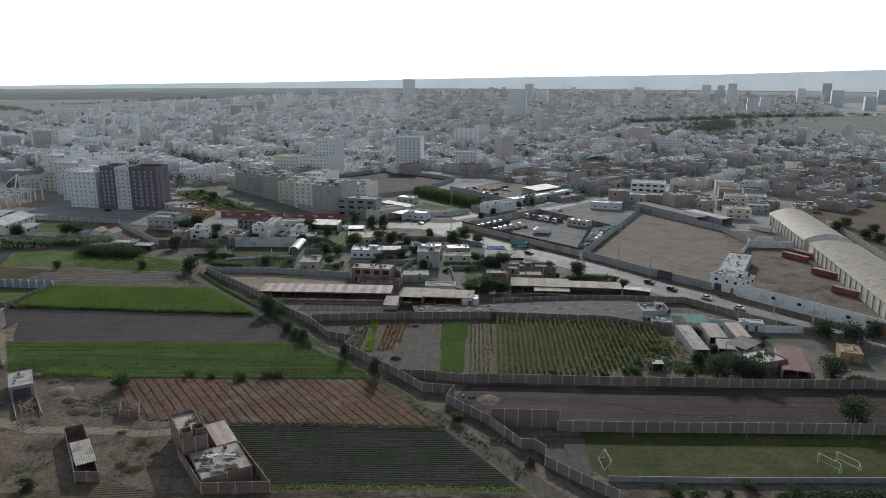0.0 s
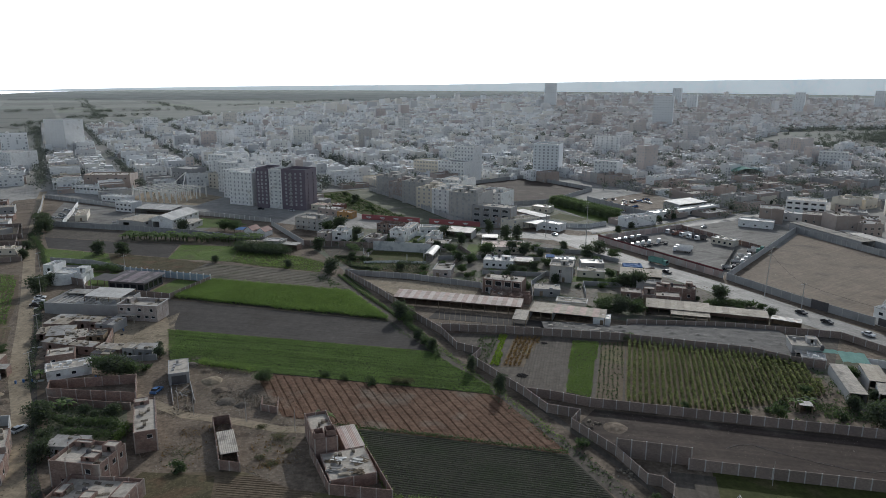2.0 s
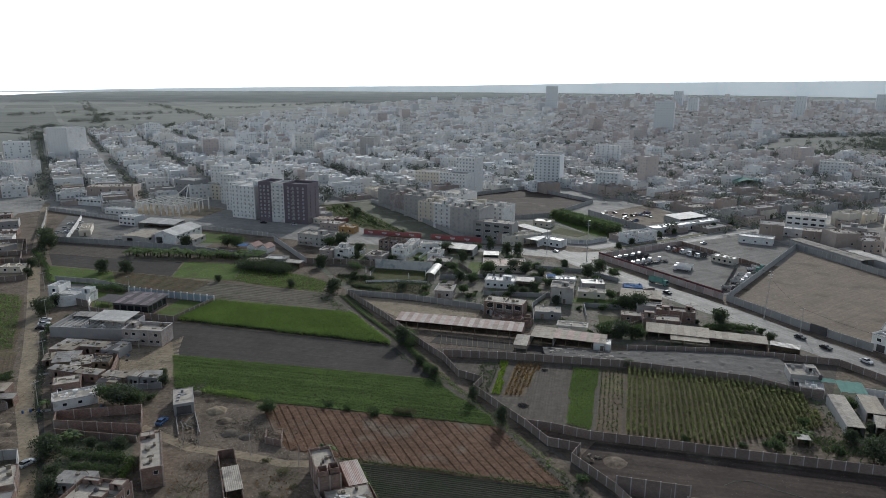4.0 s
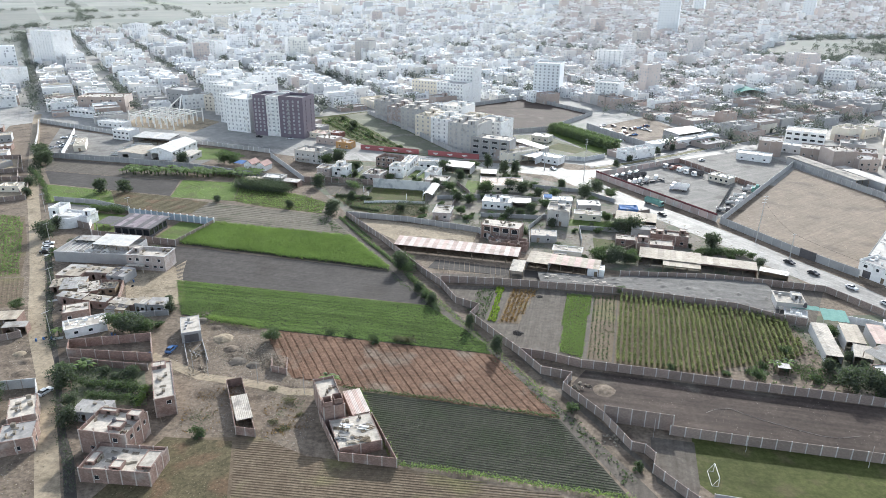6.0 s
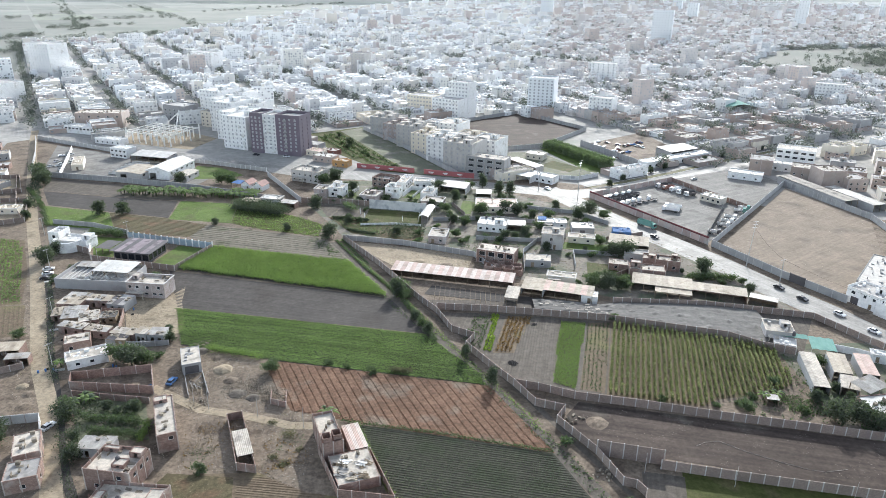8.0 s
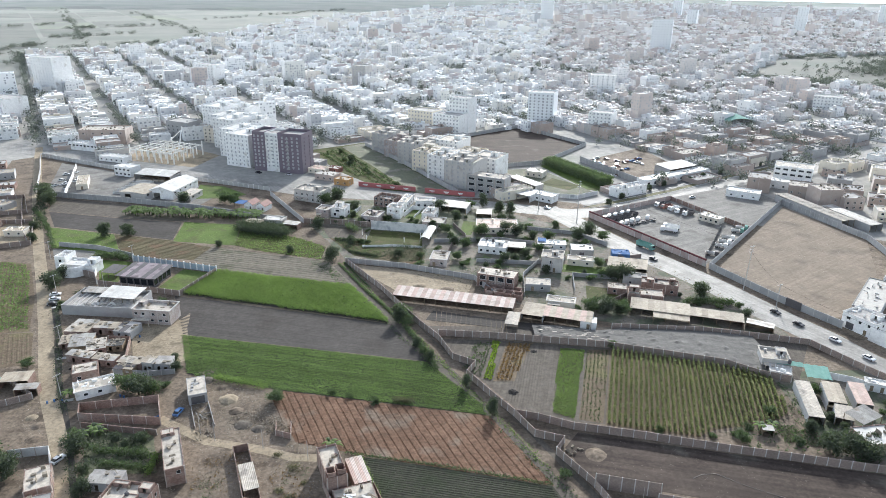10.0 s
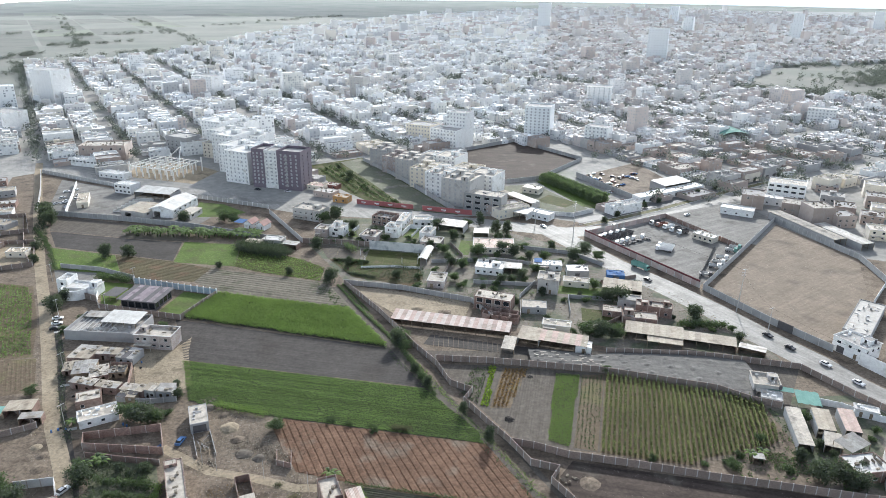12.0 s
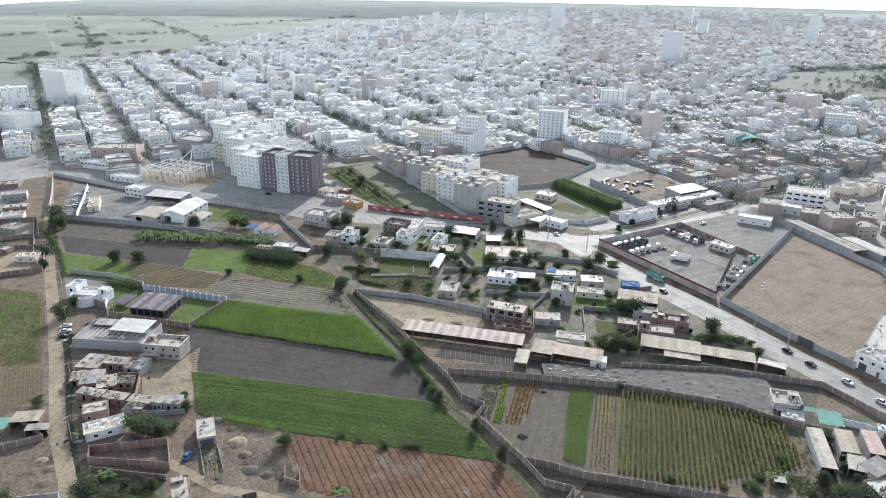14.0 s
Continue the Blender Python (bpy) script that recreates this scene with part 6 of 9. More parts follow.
hedge([(-43.6, 298), (-36, 283), (-29, 270)], 0.6, 0.5, M["leaf_mid"], "rank grass along the edge of a dirt lane", 13, 26, 0.22)
hedge([(-12.5, 234), (-7, 223), (-3.6, 212), (-0.5, 204.5)], 1.8, 1.5, M["leaf"], "leafy scrub along the edge of a dirt lane", 14, 60, 0.24)
hedge([(-16, 250), (-12, 247), (-13.5, 241)], 3.0, 2.6, M["leaf_mid"], "leafy creeper spilling over a lane wall", 15, 110, 0.26)
hedge([(-52, 328), (-45, 326), (-39, 325.4), (-34, 324.4)], 1.4, 1.3, M["leaf_dark"], "dark overgrown ridge in a garden plot", 16, 80, 0.26)
hedge([(-43, 311.5), (-36, 308), (-29, 305.6)], 1.3, 1.1, M["leaf_dark"], "dark overgrown ridge in a garden plot", 17, 80, 0.26)
hedge([(-160, 302), (-154, 301), (-149, 301.5), (-144, 298.5)], 3.4, 2.8, M["leaf"], "leafy shrubs along a garden wall", 18, 130, 0.28)
hedge([(-48, 346), (-42, 338)], 3.0, 3.2, M["leaf_mid"], "leafy shrub against a grey wall", 19, 90, 0.28)


def banana(x, y, s=1.0, label="banana plant with broad arching leaves", whole=False):
    r = random.Random(int(x * 13 + y * 7))
    root = thing("banana_plant", pose(x, y, 0), label, "plant", "banana plants")
    part("stem", Geo().tube((0, 0, -0.05), (0, 0, 1.6 * s), 0.16 * s, 0.11 * s), M["leaf"], root)
    g = Geo()
    for i in range(9):
        a = i * 2.4 + r.uniform(-0.3, 0.3)
        g = g if whole else Geo()
        n, long, up = 5, s * r.uniform(1.6, 2.3), r.uniform(0.7, 1.5) * s
        prev = None
        for j in range(n + 1):
            t = j / n
            rad, z = long * t, 1.5 * s + up * (1.6 * t - 1.7 * t * t)
            w = s * 0.34 * math.sin(math.pi * (0.12 + 0.86 * t))
            c = Vector((math.cos(a) * rad, math.sin(a) * rad, z))
            side = Vector((-math.sin(a), math.cos(a), 0)) * w
            now = (c - side - Vector((0, 0, w * 0.3)), c, c + side - Vector((0, 0, w * 0.3)))
            if prev:
                g.face([prev[0], now[0], now[1], prev[1]])
                g.face([prev[1], now[1], now[2], prev[2]])
            prev = now
        if not whole:
            part("leaf", g, M["leaf_crop" if i % 3 else "leaf"], root)
    if whole:
        tagged(part("leaves", g, M["leaf_crop"], root), kind="stuff")
    return root


for i in range(64):
    t = i / 63
    banana(-172 + 74 * t + random.Random(i).uniform(-1.5, 1.5), 366 - 6 * t + random.Random(i + 50).uniform(-4, 4), random.Random(i + 90).uniform(1.3, 2.1), whole=True)
for x, y in ((-30.8, 162.5), (-29.2, 161.5), (-100, 169), (-98, 167.5), (-102, 166), (95, 171.5), (99, 172), (-116, 187)):
    banana(x, y, 1.3)

crop_rows("weeds", [(-44, 155), (-36, 153), (-33, 140), (-40, 137), (-45, 146)], 10, 2.0, 1.6, 0.3, 5, (0.6, 0.6, 0.1), 0.2, M["leaf_dry"], "dry weeds on waste ground", 30, 0.8, 0.5)
crop_rows("weeds", [(-66, 160), (-54, 158), (-54, 140), (-64, 142)], 10, 2.2, 1.8, 0.26, 5, (0.6, 0.6, 0.1), 0.15, M["leaf_dry"], "dry weeds on waste ground", 31, 0.8, 0.55)
crop_rows("weeds", [(-105, 168), (-84, 166), (-79, 156), (-96, 154)], 10, 1.3, 1.1, 0.4, 6, (0.5, 0.5, 0.4), 0.7, M["leaf_dark"], "rank garden greenery behind a wall", 32, 0.5, 0.2)
crop_rows("weeds", [(-230, 392), (-220, 372), (-203, 340), (-208, 338), (-226, 370), (-236, 392)], -60, 1.2, 1.0, 0.4, 6, (0.5, 0.5, 0.2), 0.5, M["leaf_dark"], "scrub beside the dirt road", 33, 0.4, 0.2)


# ---- sheds, shelters and workshops ----
def shed(x, y, L, D, turn, h, roof="tin", walls=None, label="", rise=0.35, sheets=0, alt=None, name="shed", group="", arch=0.0):
    """A shelter: posts, optional side walls and a roof of corrugated sheets laid side by side."""
    root = thing(name, pose(x, y, 0, 0, 0, turn), label, "shed", group)
    BUILT.append((x, y, max(L, D) / 2))
    n = sheets or max(2, round(L / 2.2))
    w = L / n
    for i in range(n):
        x0 = -L / 2 + i * w
        g = Geo().sheet(x0 + 0.01, x0 + w - 0.01, -D / 2, D / 2, h, h + rise, max(3, int(w / 0.35)), 0.06, arch=arch if n == 1 else 0.0)
        part("roof_sheet", g, M[alt if alt and i % 2 else roof], root)
    post = Geo().box(-0.09, 0.09, -0.09, 0.09, 0, h - 0.04).mesh("post", M["wood"])
    k = max(1, round(L / 4.5))
    for i in range(k + 1):
        px = -L / 2 + 0.15 + (L - 0.3) * i / k
        part("post", post, None, root, m=pose(px, -D / 2 + 0.12, 0))
        part("post", post, None, root, m=pose(px, D / 2 - 0.12, 0) @ Matrix.Diagonal((1, 1, (h + rise - 0.06) / h, 1)))
    if walls:
        hh = h - 0.05
        part("wall", Geo().box(-L / 2, L / 2, D / 2 - 0.3, D / 2 - 0.15, 0, hh), M[walls], root)
        part("wall", Geo().box(-L / 2, -L / 2 + 0.15, -D / 2 + 0.2, D / 2 - 0.3, 0, hh), M[walls], root)
        part("wall", Geo().box(L / 2 - 0.15, L / 2, -D / 2 + 0.2, D / 2 - 0.3, 0, hh), M[walls], root)
    return root


def pile(x, y, r, high, n, mat, label, name="rubble_pile", seed=1, size=0.35):
    """A heap of broken pieces."""
    q = random.Random(seed)
    g = Geo()
    for i in range(n):
        a, d = q.uniform(0, 6.28), r * math.sqrt(q.random())
        z = high * (1 - d / r)
        s = size * q.uniform(0.4, 1.2)
        m = pose(math.cos(a) * d, math.sin(a) * d, max(0.02, z), q.uniform(-30, 30), q.uniform(-30, 30), q.uniform(0, 360))
        ring = [(-s, -s * 0.6), (s * 0.9, -s * 0.5), (s, s * 0.55), (-s * 0.8, s * 0.6)]
        g.hull([m @ Vector((a_, b_, -s * 0.4)) for a_, b_ in ring], [m @ Vector((a_ * 0.8, b_ * 0.8, s * 0.4)) for a_, b_ in ring], 0, True)
    return solid(name, g, M[mat], label, "rubble", "stuff", m=pose(x, y, 0))


def tank(x, y, z, s=1.0, mat="tin_dark", label="black water tank on a roof"):
    """A ribbed water tank with a domed lid."""
    root = thing("water_tank", pose(x, y, z), label, "tank")
    g = Geo()
    steps = [(0.55, 0)] + [(rad, z0 + i * 0.32) for i in range(4) for rad, z0 in ((0.55, 0.26), (0.51, 0.28), (0.51, 0.31), (0.55, 0.33))][:-1] + [(0.53, 1.3), (0.27, 1.5)]
    for rad, z in steps:
        g.v += [(rad * s * math.cos(k * math.pi / 6), rad * s * math.sin(k * math.pi / 6), z * s) for k in range(12)]
    for i in range(len(steps) - 1):
        g.f += [(12 * i + k, 12 * i + (k + 1) % 12, 12 * i + 12 + (k + 1) % 12, 12 * i + 12 + k) for k in range(12)]
        g.s += [0] * 12
    part("body", g, M[mat], root)
    part("lid", Geo().tube((0, 0, 1.5 * s), (0, 0, 1.6 * s), 0.27 * s, sides=12), M[mat], root)
    return root


# compound of the tall brick house
fence("brick_enclosure", [(-30.2, 146), (-23.2, 130.2), (-9.8, 128.2), (-17.0, 145.4)], 2.6, M["brick"], "brick walls of a triangular house plot", pace=3.6)
house(-20.3, 138.0, 10.2, 11.4, 20, 2.9, "brick", "slab", 0.08, {1: [(5, 0.05, 1.0, 2.1)]}, "low brick annex with a cluttered slab roof", cols=4.5)
shed(-21.4, 149.8, 4.6, 10.6, 21, 2.8, "tin_pink", "brick", "lean-to with a faded pink sheet roof", 0.15, 4, "tin_rose")
r = random.Random(3)
for i in range(12):
    x, y = -20.6 + r.uniform(-4.0, 4.0), 136.6 + r.uniform(-4.2, 3.6)
    stack = thing("plank_stack", pose(x, y, 2.83, 0, 0, r.uniform(-40, 40)), "stack of weathered planks on a roof", "planks")
    for k in range(4):
        part("plank", Geo().beam((-1.4, k * 0.22, 0.06 + 0.05 * k), (1.4, k * 0.22 + r.uniform(-0.1, 0.1), 0.06 + 0.05 * k), 0.18, 0.05), M["wood" if i % 2 else "slab_grey"], stack)
for k, (x, y, mt) in enumerate(((-22.6, 139.2, "white"), (-23.2, 135.0, "slab_grey"), (-18.2, 138.4, "tin_white"), (-17.6, 134.2, "wood"), (-20.4, 133.6, "tin_tan"))):
    q = random.Random(80 + k)
    g = Geo()
    for i in range(9):
        t, cx, cy, z = q.uniform(-0.5, 0.5), q.uniform(-0.9, 0.9), q.uniform(-0.7, 0.7), 0.05 + 0.05 * i
        g.beam((cx - 0.9 * math.cos(t), cy - 0.9 * math.sin(t), z), (cx + 0.9 * math.cos(t), cy + 0.9 * math.sin(t), z + 0.03), q.uniform(0.2, 0.7), 0.05)
    solid("board_heap", g, M[mt], "heap of loose boards and sheets on a roof", "boards", "stuff", m=pose(x, y, 2.83))
m_tall = pose(-28.2, 149.5, 0, 0, 0, 20.5)
for ex, ey in ((-1.35, -5.2), (1.35, -4.6)):
    room = thing("roof_room", m_tall @ pose(ex, ey, 5.3), "roofless brick room on a terrace", "room")
    part("wall", shell(2.2, 2.6, 1.9, 1.8, {3: [(1.3, 0.05, 0.9, 1.8)]}, 0.15), M["brick"], room)
pile(-27.6, 152.5, 0.8, 0.4, 14, "brick", "loose bricks on a roof", "brick_heap", 4, 0.2).matrix_basis = pose(-27.6, 152.5, 5.3)

HOSE = [(68, 150), (71, 151.6), (75, 152), (80, 148), (87, 144), (93, 141), (97, 140), (103, 141)]
solid("hose", Geo().run([(x, y, 0.1) for x, y in HOSE], 0.05, 5), M["column"], "pale hose lying across a bare lot", "hose")
# narrow roofed plot, ruin, enclosure
fence("brick_enclosure", [(-57.2, 159.8), (-49.3, 139.7), (-44.4, 138.7), (-53.5, 161.2), (-57.2, 159.8)], 2.4, M["brick"], "narrow brick plot walls", pace=3.2)
shed(-49.8, 147.4, 4.0, 10.8, 22.5, 2.5, "slab", None, "narrow store with a dusty white roof", 0.15, 3)
fence("brick_enclosure", [(-48.0, 172.6), (-47.2, 168.0), (-42.6, 166.4), (-43.6, 172.2)], 1.9, M["brick"], "small roofless brick ruin", pace=2.5)
fence("brick_enclosure", [(-107.2, 174.7), (-82.2, 172.7), (-87.0, 184.4), (-109.2, 179.8), (-107.2, 174.7)], 2.8, M["brick"], "long roofless brick enclosure", pace=4.2)
fence("brick_enclosure", [(-104.9, 171.2), (-92, 169.3), (-81.6, 168.0)], 2.0, M["brick"], "brick garden wall with posts", pace=4)
fence("brick_enclosure", [(-71.6, 184), (-66.2, 172.3)], 0.9, M["concrete_grey"], "low block wall of an open plot", pace=4)
fence("brick_enclosure", [(-76.6, 182.6), (-71.6, 171.2)], 0.9, M["concrete_grey"], "low block wall of an open plot", pace=4)
pile(-71.0, 177, 2.9, 0.7, 160, "rubble", "heap of rubble and timber in an open plot", seed=6, size=0.28)
q = random.Random(44)
for i in range(14):
    v = q.uniform(-4.2, 4.2)
    x, y, t = -71.2 - v * 0.42 + q.uniform(-1.6, 1.6), 177 + v, q.uniform(0, 3.1)
    solid("timber", Geo().beam((-1.6, 0, 0.12), (1.6, 0, q.uniform(0.3, 0.9)), 0.16, 0.1), M["wood" if i % 3 else "slab_grey"], "loose weathered timber on a rubble heap", "timber", m=pose(x, y, 0.25, 0, 0, math.degrees(t)), group="loose timber")
pile(-57, 176, 6.5, 0.5, 300, "rubble", "spread heap of grey rubble", seed=7, size=0.22)
pile(-49, 173, 5, 0.6, 260, "rubble", "spread heap of grey rubble", seed=8, size=0.22)
pile(-77, 201, 3.5, 0.7, 50, "rubble", "heap of stones beside a plot", seed=9)
pile(-66, 150, 8, 0.06, 260, "rubble", "scattered stones on waste ground", seed=10, size=0.16)
pile(-55, 150, 8, 0.05, 240, "rubble", "scattered stones on waste ground", seed=11, size=0.15)
pile(38.5, 161, 2.6, 0.7, 8, "rubble", "small heap of earth and debris", seed=12, size=0.8)
pile(41.0, 138.5, 2.5, 0.6, 30, "rubble", "rubbish heap behind a wall", seed=13)
pile(-68, 168, 3.0, 0.5, 40, "rubble", "bricks beside a plot", seed=14, size=0.3)
pile(24, 191, 1.6, 0.6, 60, "soil_dark", "heap of dark manure", "manure_heap", 15, 0.4)
pile(34, 217, 1.2, 0.4, 40, "soil_dark", "heap of dark manure", "manure_heap", 16, 0.3)

# cluster along the dirt road
def shack(x, y, L, D, turn, h, wall, roofs, label, seed, junk=10, tilt=0.25):
    """A poor dwelling: walls with a doorway, a roof of odd overlapping sheets and things thrown on it."""
    q = random.Random(seed)
    root = thing("shack", pose(x, y, 0, 0, 0, turn), label, "shack")
    BUILT.append((x, y, max(L, D) / 2))
    part("wall", shell(L, D, h - 0.12, 0.02, {0: [(L * 0.3, 0.05, 1.0, 2.0), (L * 0.72, 0.9, 1.1, 0.9)]}, 0.15), M[wall], root)
    n = max(2, round(L / 2.6))
    for i in range(n):
        x0, x1 = -L / 2 + L * i / n - q.uniform(0.05, 0.3), -L / 2 + L * (i + 1) / n + q.uniform(0.0, 0.2)
        split = q.uniform(-0.2, 0.2) * D
        for y0, y1 in ((-D / 2 - q.uniform(0.1, 0.5), split), (split - 0.2, D / 2 + q.uniform(0.0, 0.4))):
            z = h - 0.05 + q.uniform(0, 0.1)
            g = Geo().sheet(x0, x1, y0, y1, z, z + tilt * (y1 - y0) / D, 3, 0.05)
            part("roof_sheet", g, M[q.choice(roofs)], root, m=pose(0, 0, 0, 0, 0, q.uniform(-2, 2)))
    g = Geo()
    for i in range(junk):
        cx, cy, w, dd, hh = q.uniform(-L / 2.2, L / 2.2), q.uniform(-D / 2.3, D / 2.3), q.uniform(0.15, 0.7), q.uniform(0.15, 0.5), q.uniform(0.1, 0.4)
        if q.random() < 0.35:
            t = q.uniform(0, 3.1)
            g.beam((cx, cy, h + 0.42), (cx + 2 * math.cos(t), cy + 2 * math.sin(t), h + 0.46), 0.15, 0.08)
        else:
            g.box(cx - w, cx + w, cy - dd, cy + dd, h + 0.05, h + 0.2 + hh)
    tagged(part("roof_clutter", g, M["rubble"], root), kind="stuff")
    return root


TAN, GREY, PALE = ("tin_tan", "tin", "slab"), ("tin", "slab_grey", "tin_dark"), ("slab", "tin_white", "tin_tan")
shack(-131.3, 228.8, 8.6, 9.4, -5, 3.2, "brick", TAN, "brick shack with a tan patched roof by the ditch", 1)
shack(-122.6, 229.8, 8.6, 4.6, -3, 3.0, "brick", TAN, "narrow brick shack with a tan sheet roof", 2, 5)
shack(-114.6, 228.4, 7.0, 7.2, -11, 3.0, "concrete_grey", GREY, "grey block shack with a weathered sheet roof", 3, 5)
shack(-126.6, 218.4, 7.5, 8.6, 14, 2.9, "wood", ("tin", "tin", "slab_grey"), "plank shack with a sloping grey sheet roof", 4, 4, 0.7)
shack(-120.4, 216.2, 6.2, 7.6, 20, 2.7, "brick", PALE, "brick shack with a torn pale roof and junk", 5, 18)
shack(-122.3, 208.9, 9.6, 3.6, -15, 3.0, "brick", TAN, "brick lean-to with a tan sheet roof", 6, 8)
shack(-113.0, 206.9, 8.4, 3.8, -11, 3.0, "brick", TAN, "brick lean-to with a dusty tan roof", 7, 9)
shack(-103.6, 205.2, 8.6, 3.8, -11, 2.9, "brick", ("tin_tan", "slab"), "long lean-to with a pale tan roof", 8, 5)
shack(-97.3, 204.6, 3.8, 3.9, -11, 3.5, "concrete", PALE, "small block room with a pale roof", 9, 2)
shack(-92.6, 204.8, 5.4, 4.8, 0, 3.0, "concrete_grey", ("slab_grey", "tin"), "grey block room with a grey sheet roof", 10, 3)
shack(-114.4, 217.4, 5.6, 4.4, 8, 2.6, "wood", ("tin_dark", "tin", "mesh"), "plank lean-to under dark sheets and netting", 12, 14)
shack(-132.2, 219.6, 5.0, 6.0, 16, 2.6, "brick", TAN, "small brick shack with a tan sheet roof by the ditch", 13, 9)
shack(-104.4, 201.6, 6.4, 3.0, -8, 2.5, "wood", ("tin", "tin_tan", "tin_dark"), "low plank store behind the shacks", 14, 8)
shack(-86.2, 146.4, 8.6, 4.6, -3, 3.0, "concrete_grey", ("slab_grey", "tin"), "low grey-roofed shack behind a brick house", 11, 4)
BARREL = Geo().tube((0, 0, 0), (0, 0, 0.88), 0.29, sides=10).mesh("barrel", M["blue"])
TYRE = Geo()
for i in range(12):
    p, q = 2 * math.pi * i / 12, 2 * math.pi * (i + 1) / 12
    for ra, rb, za, zb in ((0.48, 0.48, 0.0, 0.22), (0.48, 0.26, 0.22, 0.22), (0.26, 0.26, 0.22, 0.0)):
        TYRE.face([(ra * math.cos(p), ra * math.sin(p), za), (ra * math.cos(q), ra * math.sin(q), za), (rb * math.cos(q), rb * math.sin(q), zb), (rb * math.cos(p), rb * math.sin(p), zb)])
TYRE = TYRE.mesh("tyre", M["rubber"])
q = random.Random(91)
for i in range(26):
    x, y = q.choice(((-117, 219), (-110, 224), (-127, 224), (-136, 246), (-104, 208), (-84, 176), (-121, 203), (-100, 186), (-119, 185)))
    x, y = x + q.uniform(-3.0, 3.0), y + q.uniform(-2.0, 2.0)
    if i % 2:
        tagged(new("tyre", TYRE), "old black tyre lying in a yard", "tyre", "old tyres").matrix_basis = pose(x, y, 0.06, 0, 0, q.uniform(0, 90))
    else:
        tagged(new("barrel", BARREL), "blue plastic barrel standing in a yard", "barrel", "barrels").matrix_basis = pose(x, y, 0.06)
fence("brick_enclosure", [(-119.2, 222.6), (-111.4, 222.4), (-107.6, 209.2)], 2.4, M["brick"], "brick walls of a small court between shacks", pace=3.5)
fence("perimeter_wall", [(-108, 200.5), (-96, 199.5), (-88, 201)], 2.0, M["concrete_grey"], "grey block wall behind the shacks", pace=4)
pile(-115.5, 218, 2.6, 0.8, 60, "rubble", "heap of junk in a court", seed=17)
pile(-115, 223.8, 2.2, 1.4, 46, "tin_dark", "heap of dark scrap between shacks", "scrap_heap", 18, 0.5)
pile(-118, 212, 1.4, 1.0, 16, "red", "heap of red plastic crates", "crate_heap", 19, 0.35)
patch("ground_court", [(-118, 236), (-101, 234), (-93, 228), (-88, 212), (-91, 207), (-106, 210), (-111, 222)], M["soil_grey"], "trodden grey earth of an open yard", 0.045)
# flat strip: the shade down in the ditch is put into its dark colour
patch("ditch", strip([(-156, 256), (-147, 240), (-139, 226), (-131.5, 211), (-125, 197), (-117.5, 185), (-111, 174), (-103, 160), (-96, 147), (-90, 137), (-85, 130), (-79, 119), (-72, 106)], 2.4), M["soil_dark"], "dark weedy ditch beside the dirt road", 0.045, "ditch")
for x, y, t in ((-135.5, 218.5, 12), (-130, 210.6, 20), (-116, 185, 22), (-152, 250, 20)):
    deck = thing("plank_bridge", pose(x, y, 0, 0, 0, t), "small plank bridge over a ditch", "bridge", "ditch bridges")
    for k in range(4):
        part("plank", Geo().box(-1.9, 1.9, k * 0.36 - 0.7, k * 0.36 - 0.38, 0.05, 0.16), M["concrete" if t != 12 else "wood"], deck)
BUILT.append((-94.5, 177.2, 13))
BUILT.append((-86, 176, 6))
BUILT.append((-104, 178, 6))
BUILT.append((27, 263, 8))
BUILT.append((-22, 329, 16))
BUILT.append((-50, 336, 14))
BUILT.append((-35, 312, 9))
BUILT.append((-100, 223, 11))
m_work = pose(-131.6, 250.6, 0, 0, 0, -5.2)
shed(-126.5, 253.5, 15, 10, -8, 5.0, "tin_white", None, "high white canopy over a workshop", 0.5, 5, name="canopy")
g = Geo()
for i in range(9):
    g.beam((-13.5 + i * 2.0, -7.5, 3.0), (-13.5 + i * 2.0, 7.5, 3.2), 0.25, 0.3)
solid("roof_beams", g, M["concrete"], "bare concrete roof beams", "beams", m=m_work)
shed(-139, 258, 10, 5, -6, 4.0, "tin", None, "grey sheet roof over a yard", 0.3, 4)
for i in range(5):
    pile(-136 + i * 3.2, 247, 1.2, 0.8, 16, "tin_white" if i % 2 else "tin", "stacked sheet metal on a workshop", "scrap_heap", 20 + i, 0.6).matrix_basis = pose(-138 + i * 3.2, 247, 3.0)
# white house with curved terrace
house(-159, 287, 15, 8, -8, 4.2, "white", "tin_white", 0.6, {0: [(4, 1, 1.4, 1.4), (9, 1, 1.4, 1.4)]}, "white modern house with a curved terrace", extra=((5.5, 1, 4, 4, 2.4),))
house(-168, 291, 5, 8, -8, 6.6, "white", "tin_white", 0.8, {0: [(2.5, 3.8, 1.4, 1.4)]}, "white stair tower of a modern house")
g = Geo()
for i in range(10):
    a0, a1 = math.pi + i * math.pi / 10, math.pi + (i + 1) * math.pi / 10
    for ra, rb, z0, z1 in ((5.6, 6.0, 0, 4.6),):
        ring = [(ra * math.cos(a0), ra * math.sin(a0)), (rb * math.cos(a0), rb * math.sin(a0)), (rb * math.cos(a1), rb * math.sin(a1)), (ra * math.cos(a1), ra * math.sin(a1))]
        g.prism(ring, z0, z1)
solid("terrace_wall", g, M["white"], "curved white terrace wall", "wall", m=pose(-161, 284.5, 0, 0, 0, -8))
fence("perimeter_wall", [(-172, 289), (-149.5, 278), (-146, 272)], 3.0, M["brick_fence"], "brick wall before the white house", pace=3.5)
fence("perimeter_wall", [(-149.5, 278), (-153, 288)], 2.6, M["white"], "white garden wall with posts", post_mat=M["white"])
